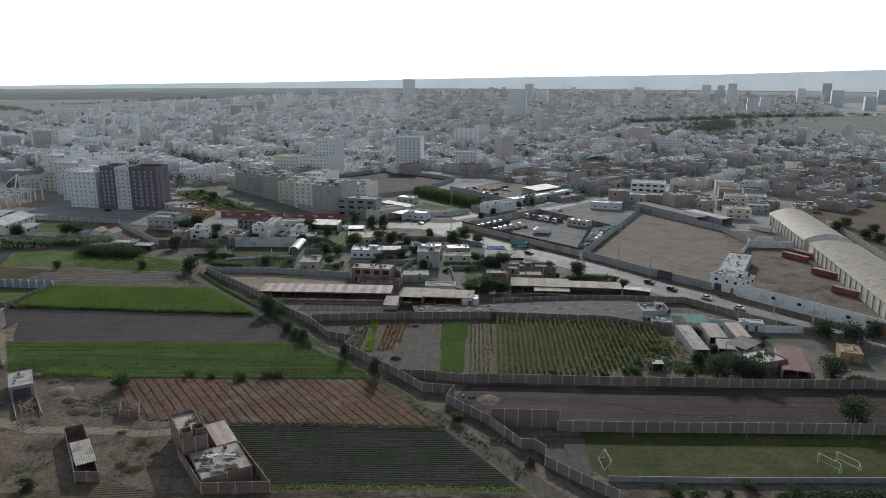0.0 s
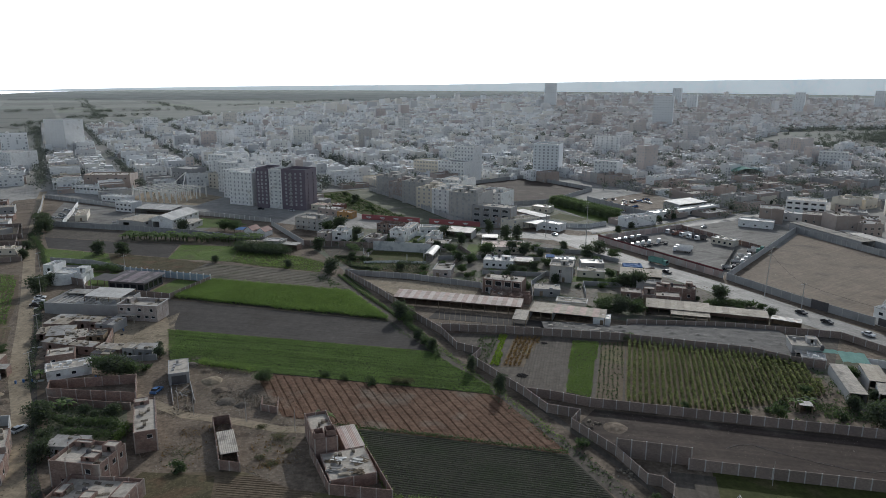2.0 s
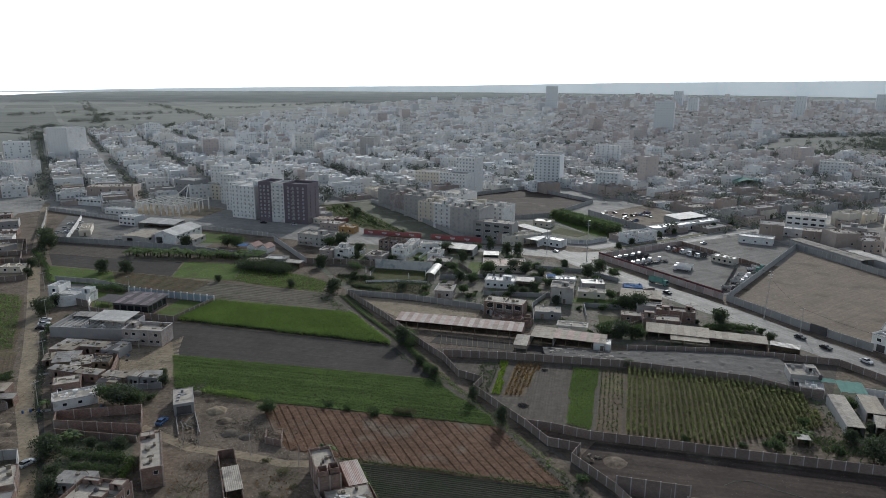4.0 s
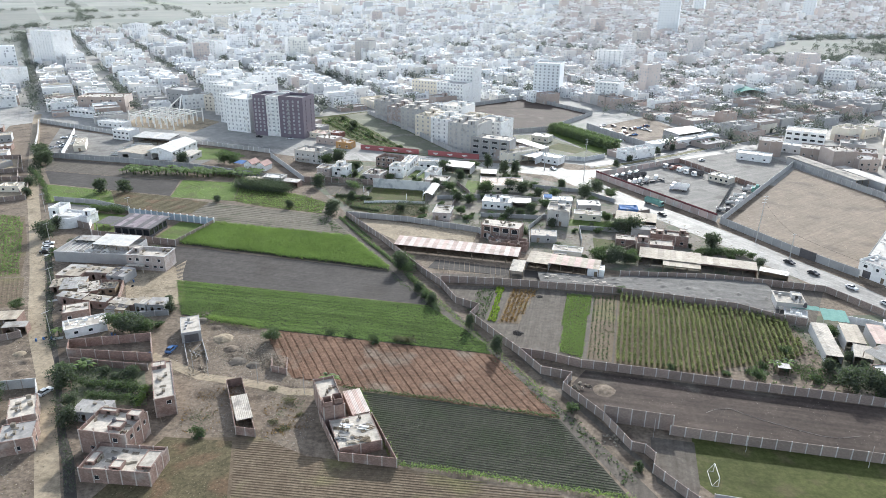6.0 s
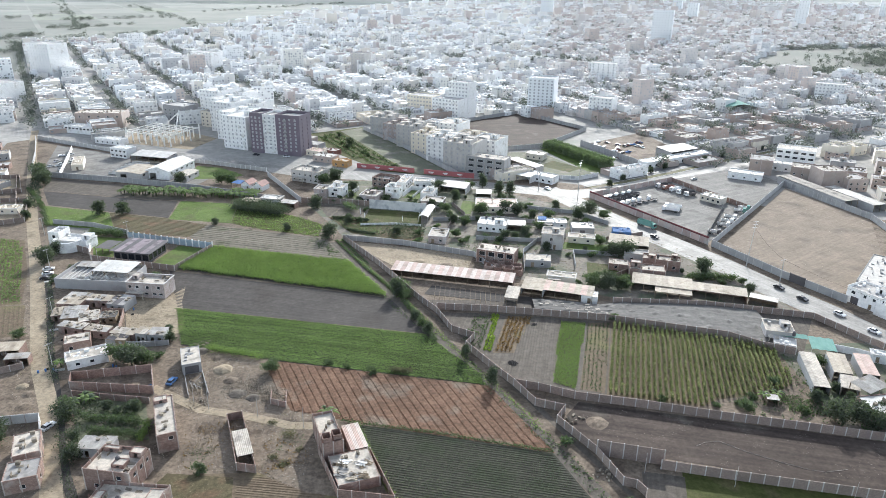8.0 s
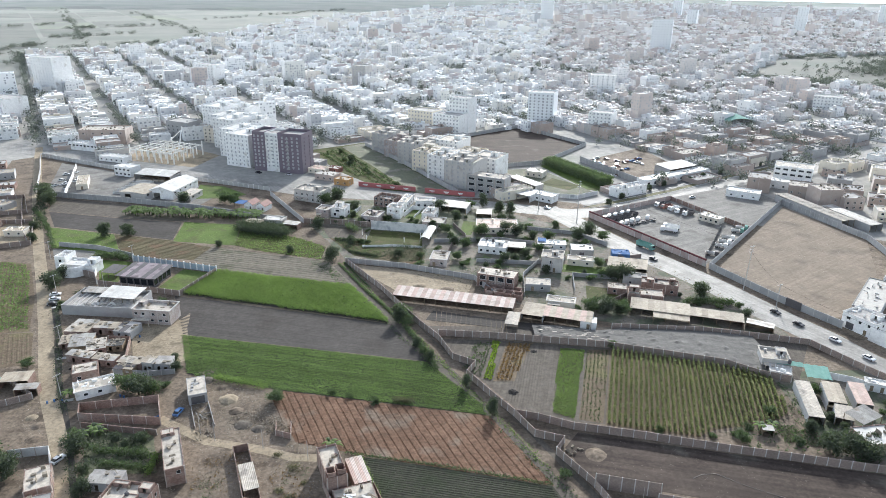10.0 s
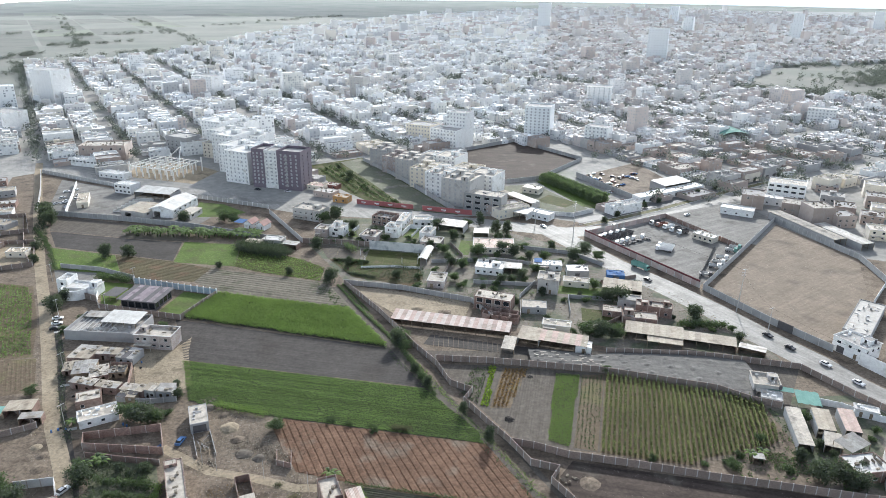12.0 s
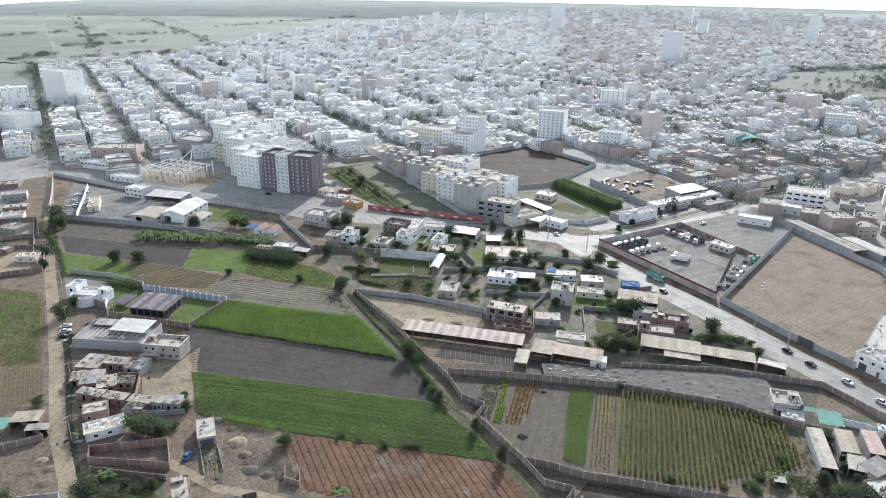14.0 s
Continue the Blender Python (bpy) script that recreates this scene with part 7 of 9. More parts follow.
fence("perimeter_wall", [(-184, 316), (-163, 312), (-142.5, 302), (-141, 298.4)], 2.4, M["concrete_grey"], "grey wall behind a garden and drive", pace=5)
patch("driveway", [(-186, 313), (-172, 289), (-160, 292), (-161, 301), (-164, 310)], M["gravel"], "pale drive behind the white house", 0.06)
patch("court_lawn", [(-119, 268.5), (-107.5, 263), (-100, 284.5), (-115, 289)], M["lawn"], "green lawn court inside walls", 0.07)
patch("garden_lawn", [(-160, 300), (-141, 297), (-138, 273), (-147, 276), (-151, 285), (-158, 294)], M["lawn"], "green garden lawn", 0.07)
# dark glazed pavilion
pav = thing("pavilion", pose(-127, 277, 0, 0, 0, -11), "dark glazed pavilion with a patched mauve roof", "pavilion")
part("wall", shell(16, 13, 4.4, 0.1, {0: rows_of(16, 1, 2.6, 2.6, 3.2, 0.8), 1: rows_of(13, 1, 2.6, 2.6, 3.2, 0.8)}), M["tin_dark"], pav)
for k, (n, L, base) in enumerate(((5, 16, pose(-8, -6.5, 0)), (4, 13, pose(8, -6.5, 0, 0, 0, 90)))):
    for i in range(n):
        window(pav, 2.6, 2.6, M["tin_dark"], base @ pose(L * (i + 0.5) / n, 0, 0.8))
for i in range(8):
    part("roof_sheet", Geo().sheet(-9.5 + i * 2.375, -9.5 + (i + 1) * 2.375 - 0.02, -7.5, 7.5, 4.45, 4.9, 6), M[("tin_dark", "pale_sheet", "tin_dark", "pale_sheet", "pale_sheet", "tin_dark", "pale_sheet", "tin_dark")[i]], pav)
shed(-143, 283, 7, 9, -12, 2.6, "tin_dark", None, "low dark canopy beside the pavilion", 0.2, 3)

# houses west of the dirt road
house(-102.7, 144.6, 6.2, 9.6, 26, 4.2, "brick", "slab", 0.15, {1: [(3, 0.05, 1.2, 2.1), (7, 1, 1.2, 1.2)]}, "brick house with a pale slab roof by the road", cols=3.6)
house(-98.6, 135.0, 7.4, 7.2, 20, 4.0, "brick", "slab_grey", 0.15, {0: [(4, 0.9, 1.2, 1.2)], 1: [(3, 1, 1.2, 1.2)]}, "brick house with a grey slab roof by the road", cols=3.6)
fence("brick_enclosure", [(-118, 157.2), (-107.8, 159.2), (-103.4, 151.4)], 2.8, M["mural"], "whitewashed block wall of a yard by the road", pace=4)
fence("perimeter_wall", [(-141, 196), (-127, 186), (-142, 177)], 2.2, M["brick_fence"], "brick wall beside the road", pace=3.5)
shed(-136, 194, 9, 6, 8, 3.0, "tin_tan", "brick", "shack with a tan sheet roof by the road", 0.2, 4)
shed(-144, 190, 8, 6, 8, 2.8, "green_net", None, "shelter with green netting", 0.2, 3)
shed(-130, 189, 7, 3.5, 8, 2.6, "tin", "brick", "grey sheet lean-to by the road", 0.2, 3)
for ring in ([(-241, 346), (-214, 349), (-199, 318), (-219, 309)], [(-265, 387), (-243, 393), (-227, 366), (-248, 358)]):
    patch("court_ground", ring, M["dirt_track"], "pale trodden earth of a walled court", 0.06)
    fence("perimeter_wall", ring + ring[:1], 2.4, M["brick_fence"], "brick wall round a trodden court", pace=4.5)
for x, y, L, D, t, h, wl, lb in ((-213.5, 332, 9.8, 6, 2, 3.0, "cream", "low cream house with a brown roof"), (-232, 342, 8, 6, -10, 3.0, "brick", "low brick house with flat roof"), (-246, 375, 12, 9, -15, 3.2, "concrete_grey", "low grey house with flat roof"),
                              (-258, 395, 12, 9, 20, 3.4, "white", "low white house with flat roof"), (-266, 412, 13, 9, 20, 3.2, "brick", "low brick house beside the road"), (-252, 361, 8, 7, -15, 3.2, "brick", "small brick house with flat roof"),
                              (-280, 435, 14, 10, 25, 4.5, "concrete_grey", "grey two-storey house beside the road"), (-300, 460, 14, 10, 25, 3.5, "brick", "low brick house with flat roof")):
    house(x, y, L, D, t, h, wl, "tin_tan" if wl != "brick" else "slab_grey", 0.3, {0: rows_of(L, 1, 1.2, 1.1, 3.5)}, lb)
fence("perimeter_wall", [(-244, 392), (-212, 334), (-203, 322)], 2.0, M["brick_fence"], "low brick wall by the dirt road", pace=4)

# ---- middle ground: low houses and workshops ----
house(0.8, 299.4, 7.8, 10.4, -10, 3.6, "brick_pale", "slab", 0.2, {0: [(2, 0.05, 1.4, 2.1), (5.5, 1, 1.3, 1.2)], 1: rows_of(10.4, 1, 1.2, 1.2, 3.4)}, "small pale brick house with a stepped roof")
house(26.8, 314.6, 13.5, 9.5, -13, 3.8, "white", "tin_white", 0.5, {0: rows_of(12.5, 1, 1.3, 1.2, 3.0)}, "white bungalow with dark windows", extra=((3, 1, 4, 3, 1.6),))
shed(37.5, 314.5, 10, 7, -8, 3.2, "tin", "cream", "open carport with a grey roof", 0.2, 4)
house(30.9, 345, 21.4, 14.6, -4, 3.4, "cream", "tin_pink", 0.18, {0: rows_of(21.4, 1, 1.3, 1.2, 3.5)}, "wide house with a pale pink roof")
house(25.6, 274.2, 16.4, 7.8, -20, 6.0, "brick", "slab", 0.12, {0: [(u, z, 2.6, 2.0) for u in (2.6, 6.6, 10.6, 14.4) for z in (0.4, 3.4)]}, "unfinished two-storey brick house with open bays", cols=4.2, rebar=True)
for i in range(4):
    for j in range(2):
        room = thing("brick_room", pose(27.3 - 5.6 + i * 3.75, 263.6 + 2.3 - i * 1.35 + (j - 0.5) * 4.0, 0, 0, 0, -20), "roofless new brick room", "room", "brick rooms")
        part("wall", shell(3.6, 3.6, 2.9, 2.8, {0: [(1.8, 0.05, 0.9, 2.1)]}, 0.16), M["brick"], room)
shed(6.2, 255.4, 49.7, 8.0, -14, 3.0, "tin_pink", "brick", "long stable with a striped pink roof", 0.8, 26, "tin_rose")
shed(37.4, 244.3, 8.5, 10.5, -18, 3.2, "tin_tan", "concrete_grey", "workshop with a tan roof", 0.4, 3)
shed(50.2, 240.5, 18.8, 8.6, -18, 3.2, "tin_pink", "concrete_grey", "workshop with a faded pink roof", 0.4, 8, "tin_tan")
house(57.5, 236.5, 6, 5, -16, 3.0, "white", "tin", 0.15, {0: [(3, 0.05, 1.2, 2.1)]}, "small white hut at a workshop")
house(49.7, 253.8, 11.2, 5.2, -15, 3.2, "cream", "slab", 0.2, {0: [(3, 1, 1.2, 1.1)]}, "cream store with a pale roof")
house(42.8, 271.5, 10.6, 7.2, -8, 3.2, "concrete_grey", "slab", 0.15, {0: [(3, 0.05, 1.2, 2.1), (7, 1, 1.2, 1.1)]}, "grey block house with a stained slab roof")
house(52.2, 293.0, 9.5, 9.5, -14, 7.2, "concrete", "slab", 0.6, {0: [(4.5, 4.0, 1.3, 1.6), (6.0, 0.05, 1.1, 2.2)]}, "square two-storey grey block house", cols=4.7, extra=((1, 1, 3, 3, 1.8),))
house(66.4, 298.4, 11.9, 5.6, -12.7, 3.0, "cream", "slab", 0.25, {0: rows_of(11.9, 1, 1.2, 1.0, 4)}, "long low cream house before a lawn")
patch("lawn_plot", [(56, 289), (79, 285), (80, 294), (58, 298)], M["lawn"], "green lawn plot", 0.07)
patch("lawn_plot", [(62, 262), (76, 259), (78, 270), (64, 274)], M["grass"], "rough grass plot", 0.07)
shed(85.8, 289.9, 17.5, 10.0, -17, 4.0, "tin_tan", "concrete_grey", "large workshop with a beige roof", 0.8, 8)
house(86.9, 306.9, 8.3, 6.2, -8, 3.0, "blue", "blue", 0.15, {0: [(4, 0.05, 2.4, 2.2)]}, "blue painted kiosk beside the street", name="kiosk", category="kiosk")
house(85.7, 276.6, 9.9, 5.6, -12, 4.0, "concrete", "slab_grey", 0.3, {0: [(3, 1, 1.2, 1.2)]}, "grey flat-roofed house with one window")
house(94.3, 269.0, 15.3, 6.0, -18, 4.6, "brick", "slab", 0.6, {0: rows_of(15.3, 1, 1.2, 1.2, 4)}, "brick house with a cluttered roof", cols=5, rebar=True, extra=((-4, 0, 3, 3, 1.5), (5, 1, 2.5, 2.5, 2.2)))
house(85.2, 258.8, 14.1, 7.0, -13, 4.6, "brick", "slab", 0.5, {0: rows_of(14.1, 1, 1.2, 1.2, 3.8)}, "brick house with a pale terrace", cols=4.7, rebar=True, extra=((-4.5, 1, 4, 3, 2.2),))
shed(87.9, 247.2, 22.7, 9.4, -17, 3.4, "tin_tan", "brick", "wide workshop with a beige sheet roof", 0.6, 10)
shed(90.1, 239.6, 13.5, 4.6, -16, 2.9, "tin_tan", None, "pale lean-to against a workshop", 0.2, 6)
shed(107.8, 240.1, 19.8, 7.0, -18, 3.4, "tin_tan", "brick", "long shed with a yellowed roof", 0.5, 9)
shed(122.4, 234.2, 9.9, 4.0, -30, 2.9, "tin", "wood", "timber shed with a patched roof", 0.2, 4)
house(69.2, 311.3, 10.5, 8, -5, 3.6, "concrete_grey", "tin", 0.2, {0: [(5, 0.05, 2.2, 2.2)]}, "grey workshop with a sheet roof")
house(55.9, 319, 13.6, 6, -6, 3.0, "white", "tin_white", 0.2, {0: rows_of(13.6, 1, 1.2, 1.1, 4)}, "low white house with flat roof")
shed(51.5, 321.5, 4, 5, -8, 3.3, "blue", None, "small blue canopy on posts", 0.1, 2)
house(-54.2, 366.5, 8, 9, -14, 5.4, "white", "slab", 0.6, {0: [(2.5, 1, 1.6, 1.6), (4, 3.4, 2.2, 1.2)], 1: [(3, 3.4, 1.5, 1.4), (6.5, 1, 1.5, 1.4)]}, "white two-storey villa with large windows", extra=((-1, 2, 4, 4, 2.2),))
house(-35.4, 357.6, 9.2, 10.2, -18, 4.2, "brick_pale", "slab", 0.5, {0: rows_of(9.2, 1, 1.4, 1.3, 3)}, "pale brick villa with a flat terrace", extra=((1, 1, 3, 3, 1.8),))
house(-23.6, 364.8, 7.8, 7, -14, 6.2, "white", "slab", 0.5, {0: [(2.2, 1, 1.2, 1.2), (2.2, 3.8, 1.0, 1.0), (5.6, 3.8, 1.0, 1.0)], 1: [(3.5, 3.6, 1.6, 1.4)]}, "tall white villa block", extra=((-1, 1.5, 3.4, 3, 1.6),))
house(-18.4, 385.5, 5.2, 17, -13, 4.4, "white", "slab", 0.4, {1: rows_of(17, 1, 1.6, 1.4, 4)}, "long white villa wing")
house(-7.2, 383, 11, 6.4, -5, 4.4, "white", "slab", 0.4, {0: rows_of(11, 1, 1.6, 1.4, 3.4)}, "white cross wing of a villa")
house(-4.4, 362.6, 6.4, 11, -16, 4.4, "white", "slab", 0.5, {0: [(2, 1, 1.3, 1.3), (4.6, 1, 1.3, 1.3)], 1: rows_of(11, 1, 1.4, 1.3, 3.2)}, "white villa with a roof terrace", extra=((0, 2, 3.5, 3, 2.0),))
patch("villa_gardens", [(-68, 354), (-36, 350), (-33, 346), (-6, 340.5), (16, 338), (30, 360), (24, 376), (-20, 394), (-66, 394)], M["garden_green"], "leafy garden ground between villas", 0.055)
house(-62.5, 365, 7, 8, -14, 5.0, "brick_pale", "slab", 0.6, {0: [(2, 1, 1.3, 1.2), (5, 3.2, 1.2, 1.1)]}, "pale brick villa behind a garden wall")
house(-2, 349.6, 11, 9, -14, 3.6, "brick_pale", "slab", 0.3, {0: rows_of(11, 1, 1.3, 1.2, 3), 1: rows_of(9, 1, 1.3, 1.2, 3)}, "pale brick house beside an arched carport", cols=4)
house(76, 268, 8, 6, -15, 3.0, "brick", "slab", 0.2, {0: [(3, 1, 1.2, 1.1)]}, "small brick house with a pale roof", cols=4)
patch("villa_lawn", [(-18.4, 362), (-10, 360.5), (-7.5, 375), (-13.5, 377.5)], M["lawn"], "green villa lawn", 0.07)
fence("garden_wall", [(-18.8, 364), (-14.6, 377), (-8.4, 375.4)], 2.6, M["white"], "white wall round a villa lawn", post_mat=M["white"], pace=7)
fence("garden_wall", [(-13.4, 361.6), (-9.6, 374)], 1.6, M["white"], "white wall across a villa lawn", post_mat=M["white"], pace=7)
fence("garden_wall", [(-48.6, 363), (-44, 377)], 2.2, M["white"], "white wall beside a villa lawn", post_mat=M["white"], pace=7)
patch("garden_lawn", [(11, 337), (17, 336), (21, 356), (14, 358)], M["lawn"], "green garden beside a wide house", 0.07)
patch("villa_lawn", [(-53, 379), (-47.4, 378.4), (-43, 362), (-49.4, 361.6)], M["lawn"], "green villa lawn", 0.07)
patch("lawn_plot", [(-37, 318), (-22, 319.5), (-8, 317.5), (-8, 337), (-35, 342.5)], M["grass"], "grass court below a whitewashed wall", 0.07)
fence("garden_wall", [(-35, 344), (-21, 341.5), (-6, 338)], 4.8, M["mural"], "high mottled whitewashed garden wall", post_mat=M["mural"], pace=5)
patch("garden_plot", [(-55, 330), (-46, 316), (-40, 306.5), (-24, 301), (-11, 295), (-6, 306), (-8, 317), (-22, 319), (-37, 317.5), (-39, 330)], M["dry_grass"], "rough green garden plot", 0.06)
patch("grey_lot", [(-63, 350), (-55.5, 331), (-39, 330.5), (-36, 343)], M["soil_grey"], "bare grey lot below a garden wall", 0.065)
crop_rows("weeds", [(-53, 329), (-46, 316), (-40, 307), (-28, 303), (-24, 318), (-38, 322)], -14, 1.3, 0.7, 0.28, 6, (0.5, 0.5, 0.12), 0.3, M["leaf_mid"], "rank green weeds in a garden plot", 43, 0.4, 0.2)
crop_rows("shrubs", [(-28, 303), (-7, 297), (-5, 317), (-22, 319)], -12, 2.2, 0.9, 0.32, 9, (0.6, 0.5, 0.4), 0.9, M["leaf_dark"], "dense overgrown shrubs below a court", 41, 0.5, 0.2)
crop_rows("weeds", [(8, 300), (44, 292), (46, 284), (30, 290), (14, 284)], -12, 2.0, 1.1, 0.3, 6, (0.6, 0.5, 0.25), 0.5, M["leaf"], "weeds on an empty garden plot", 42, 0.6, 0.35)
fence("court_fence", [(-37, 317.5), (-22, 319), (-8, 317)], 1.2, M["white"], "low white court rail", post_mat=M["white"], pace=5, thick=0.06)
for x, y in ((-36, 327), (-39, 335), (-17, 324), (-9, 330)):
    solid("court_post", Geo().box(-0.15, 0.15, -0.15, 0.15, 0, 3.0), M["white"], "white post on a grass court", "post", m=pose(x, y, 0), group="court posts")
can = thing("carport", pose(-5.0, 331.6, 0, 0, 0, -12), "pale green arched carport", "carport")
part("roof", Geo().sheet(-2.4, 2.4, -9, 9, 2.8, 2.8, 8, 0.02, arch=1.0), M["tin_white"], can)
for sx in (-1, 1):
    for j in range(4):
        part("post", Geo().box(-0.07, 0.07, -0.07, 0.07, 0, 2.78), M["steel"], can, m=pose(sx * 2.3, -8.8 + j * 5.87, 0))
shed(9.9, 375.2, 15.4, 9.6, -20, 3.8, "tin", "concrete", "grey-roofed hall among trees", 0.9, 8)
shed(25.6, 366.8, 8.4, 8.0, -6, 2.6, "tin_white", "white", "white garage with an arched roof", 0.1, 5, arch=0.9)
house(-29.3, 386, 12.8, 10, -24, 5.4, "brick", "slab_grey", 1.6, {0: rows_of(12.8, 2, 1.4, 1.3, 3.2)}, "unfinished brick house with bare columns", cols=3.2, rebar=True)
house(-74.4, 395, 18.5, 11, -24, 7.0, "concrete", "slab", 0.7, {0: rows_of(18.5, 2, 1.3, 1.2, 3.6)}, "two-storey grey house with columns", cols=4.6, extra=((4, 1, 4, 4, 2.2),))
house(-86.9, 350.6, 10.5, 7, -11, 3.6, "concrete", "tin_white", 0.25, {0: [(3, 0.05, 1.1, 2.1), (7, 1, 1.2, 1.1)]}, "farmhouse with a pale roof")
shed(-96.8, 347.5, 9.7, 5.4, -12, 2.9, "tin_tan", "brick", "farm shed with a tan roof", 0.3, 4)
shed(-77, 345, 9, 5, -18, 2.8, "tin", "brick", "farm lean-to with a grey roof", 0.3, 4)
for x, y in ((-106, 378.5), (-98.5, 375.5)):
    cot = thing("cottage", pose(x, y, 0, 0, 0, -20), "white cottage with a red gable roof", "cottage")
    part("wall", shell(5.4, 7.5, 3.0, 0.1, {0: [(1.6, 0.9, 1.0, 1.0), (3.8, 0.05, 0.9, 2.0)]}), M["white"], cot)
    for s in (-1, 1):
        g = Geo()
        g.hull([(0, -4, 4.9), (s * 3.1, -4, 2.9), (s * 3.1, 4, 2.9), (0, 4, 4.9)][::s], [(0, -4, 5.05), (s * 3.1, -4, 3.05), (s * 3.1, 4, 3.05), (0, 4, 5.05)][::s], 0, True)
        part("roof", g, M["tin_red"], cot)
    for yy in (-3.75, 3.6):
        g = Geo().hull([(-2.7, yy, 3.0), (2.7, yy, 3.0), (2.7, yy + 0.15, 3.0), (-2.7, yy + 0.15, 3.0)], [(-0.05, yy, 4.75), (0.05, yy, 4.75), (0.05, yy + 0.15, 4.75), (-0.05, yy + 0.15, 4.75)])
        part("gable", g, M["white"], cot)
shed(-112, 380, 7, 6, -20, 2.8, "blue", None, "shelter with a blue tarp", 0.2, 3)
# shade mesh over seed beds
cover = thing("shade_cover", pose(0, 0, 0), "grey shade mesh sagging over low posts", "shade cover")
def along(line, x):
    """The line's y at x."""
    for (x0, y0), (x1, y1) in zip(line, line[1:]):
        if x <= x1:
            return y0 + (y1 - y0) * (x - x0) / (x1 - x0)
    return line[-1][1]


FRONT, BACK = [(30, 225.6), (60, 220.5), (99, 208.5), (108, 201.5), (118, 198)], [(30, 236.5), (44, 236), (60, 232), (70, 234), (100, 232), (119, 227.5)]
g = Geo()
cells = {}
for i in range(61):
    for j in range(13):
        x = 35.6 + i * 1.35
        y0, y1 = along(FRONT, x) + 1.2, along(BACK, x) - 1.0
        y = y0 + (y1 - y0) * j / 12
        cells[i, j] = len(g.v)
        g.v.append((x, y, 1.25 + 0.22 * noise.noise((x * 0.35, y * 0.35, 1.7)) + 0.1 * noise.noise((x * 1.3, y * 1.3, 4.7)) + (0.32 if (i % 6 == 2 and j % 4 == 2) else 0)))
for i in range(60):
    for j in range(12):
        g.f.append((cells[i, j], cells[i + 1, j], cells[i + 1, j + 1], cells[i, j + 1]))
        g.s.append(0)
part("mesh_sheet", g, M["mesh"], cover)
for i in range(2, 61, 6):
    x = 35.6 + i * 1.35
    y0, y1 = along(FRONT, x) + 1.2, along(BACK, x) - 1.0
    for j in (2, 6, 10):
        y = y0 + (y1 - y0) * j / 12
        part("post", Geo().tube((x, y, 0), (x, y, 1.56 + 0.22 * noise.noise((x * 0.35, y * 0.35, 1.7))), 0.06), M["wood"], cover)
rack = thing("seed_frames", pose(0, 0, 0), "open timber frames over dark seed beds", "frames")
for i in range(15):
    x = -1 + i * 1.9
    y = 247 - (x + 1) * 0.23
    part("frame", Geo().beam((x, y - 11 + 0.06 * x, 1.5), (x + 0.4, y - 1.8, 1.9), 0.1, 0.12).tube((x, y - 11 + 0.06 * x, 0), (x, y - 11 + 0.06 * x, 1.5), 0.05), M["wood"], rack)
patch("seed_beds", [(-5, 241), (64, 226), (66, 233), (30, 240), (-2, 249)], M["soil_dark"], "dark seed beds", 0.08)
shed(28.5, 237.5, 5, 10, -14, 2.8, "slab", None, "small pale roof across the seed beds", 0.3, 2)
g, q = Geo(), random.Random(57)
for i in range(26):
    x, y, t = q.uniform(37, 66), q.uniform(0.15, 0.85), q.uniform(-0.5, 0.1)
    y, w = along(FRONT, x) + 1.2 + (along(BACK, x) - along(FRONT, x) - 2.4) * y, q.uniform(0.4, 1.3)
    g.beam((x - w * math.cos(t), y - w * math.sin(t), 1.62), (x + w * math.cos(t), y + w * math.sin(t), 1.66), q.uniform(0.15, 0.4), 0.03)
solid("torn_sheeting", g, M["slab"], "torn strips of white sheeting on shade mesh", "sheeting", "stuff")

# farm buildings by the maize
shed(115.7, 183.8, 4.7, 20.4, -14, 3.0, "slab", "concrete_grey", "long narrow barn with a pale stained roof", 0.3, 3)
shed(126.4, 173.2, 9.4, 6.2, 28, 4.4, "tin", None, "open pavilion with a grey sheet roof", 0.5, 5)
house(125.8, 164.4, 11.5, 8.6, 8, 4.0, "brick", "tin_white", 0.3, {0: rows_of(11.5, 1, 1.6, 1.2, 3.2)}, "farm building with a white terrace roof", cols=4)
shed(124.6, 186.2, 5.4, 11.6, -16, 3.6, "tin_tan", "concrete_grey", "farm shed with a tan roof", 0.5, 3)
shed(122.6, 176.4, 5.0, 7.6, -24, 3.0, "slab", "concrete_grey", "lower farm shed with a beige roof", 0.4, 3)
shed(133.2, 186.4, 4.8, 12.6, -16, 3.2, "tin_pink", "concrete_grey", "narrow farm building with a faded rose roof", 0.3, 3)
shed(135.0, 162.6, 7.4, 17.5, -29, 3.0, "tin_red", "concrete", "long building with a dull red roof", 0.4, 4)
house(157.5, 166.7, 6, 8.0, -32, 3.0, "orange", "tin_tan", 0.2, {0: [(3, 0.05, 1.2, 2.1)]}, "orange painted hut in a farmyard", name="hut", category="hut")
house(116.2, 209.6, 8.8, 8.4, -14, 4.2, "concrete", "slab", 0.7, {0: [(2, 1, 1.2, 1.2), (6, 1, 1.0, 1.2)]}, "small grey house at the field corner", extra=((2.4, 2, 3, 3, 1.6),))
house(115.2, 201.9, 6.4, 5.0, -24, 2.6, "white", "tin_white", 0.2, {0: [(3, 1, 1.2, 1.0)]}, "low white terrace at the field corner")
awn = thing("awning", pose(126.4, 199.8, 0, 0, 0, -17), "sagging sea-green awning on four posts", "awning")
part("cloth", Geo().sheet(-3.6, 4.0, -4.0, 4.2, 2.6, 2.9, 3, 0.25), M["green_net"], awn)
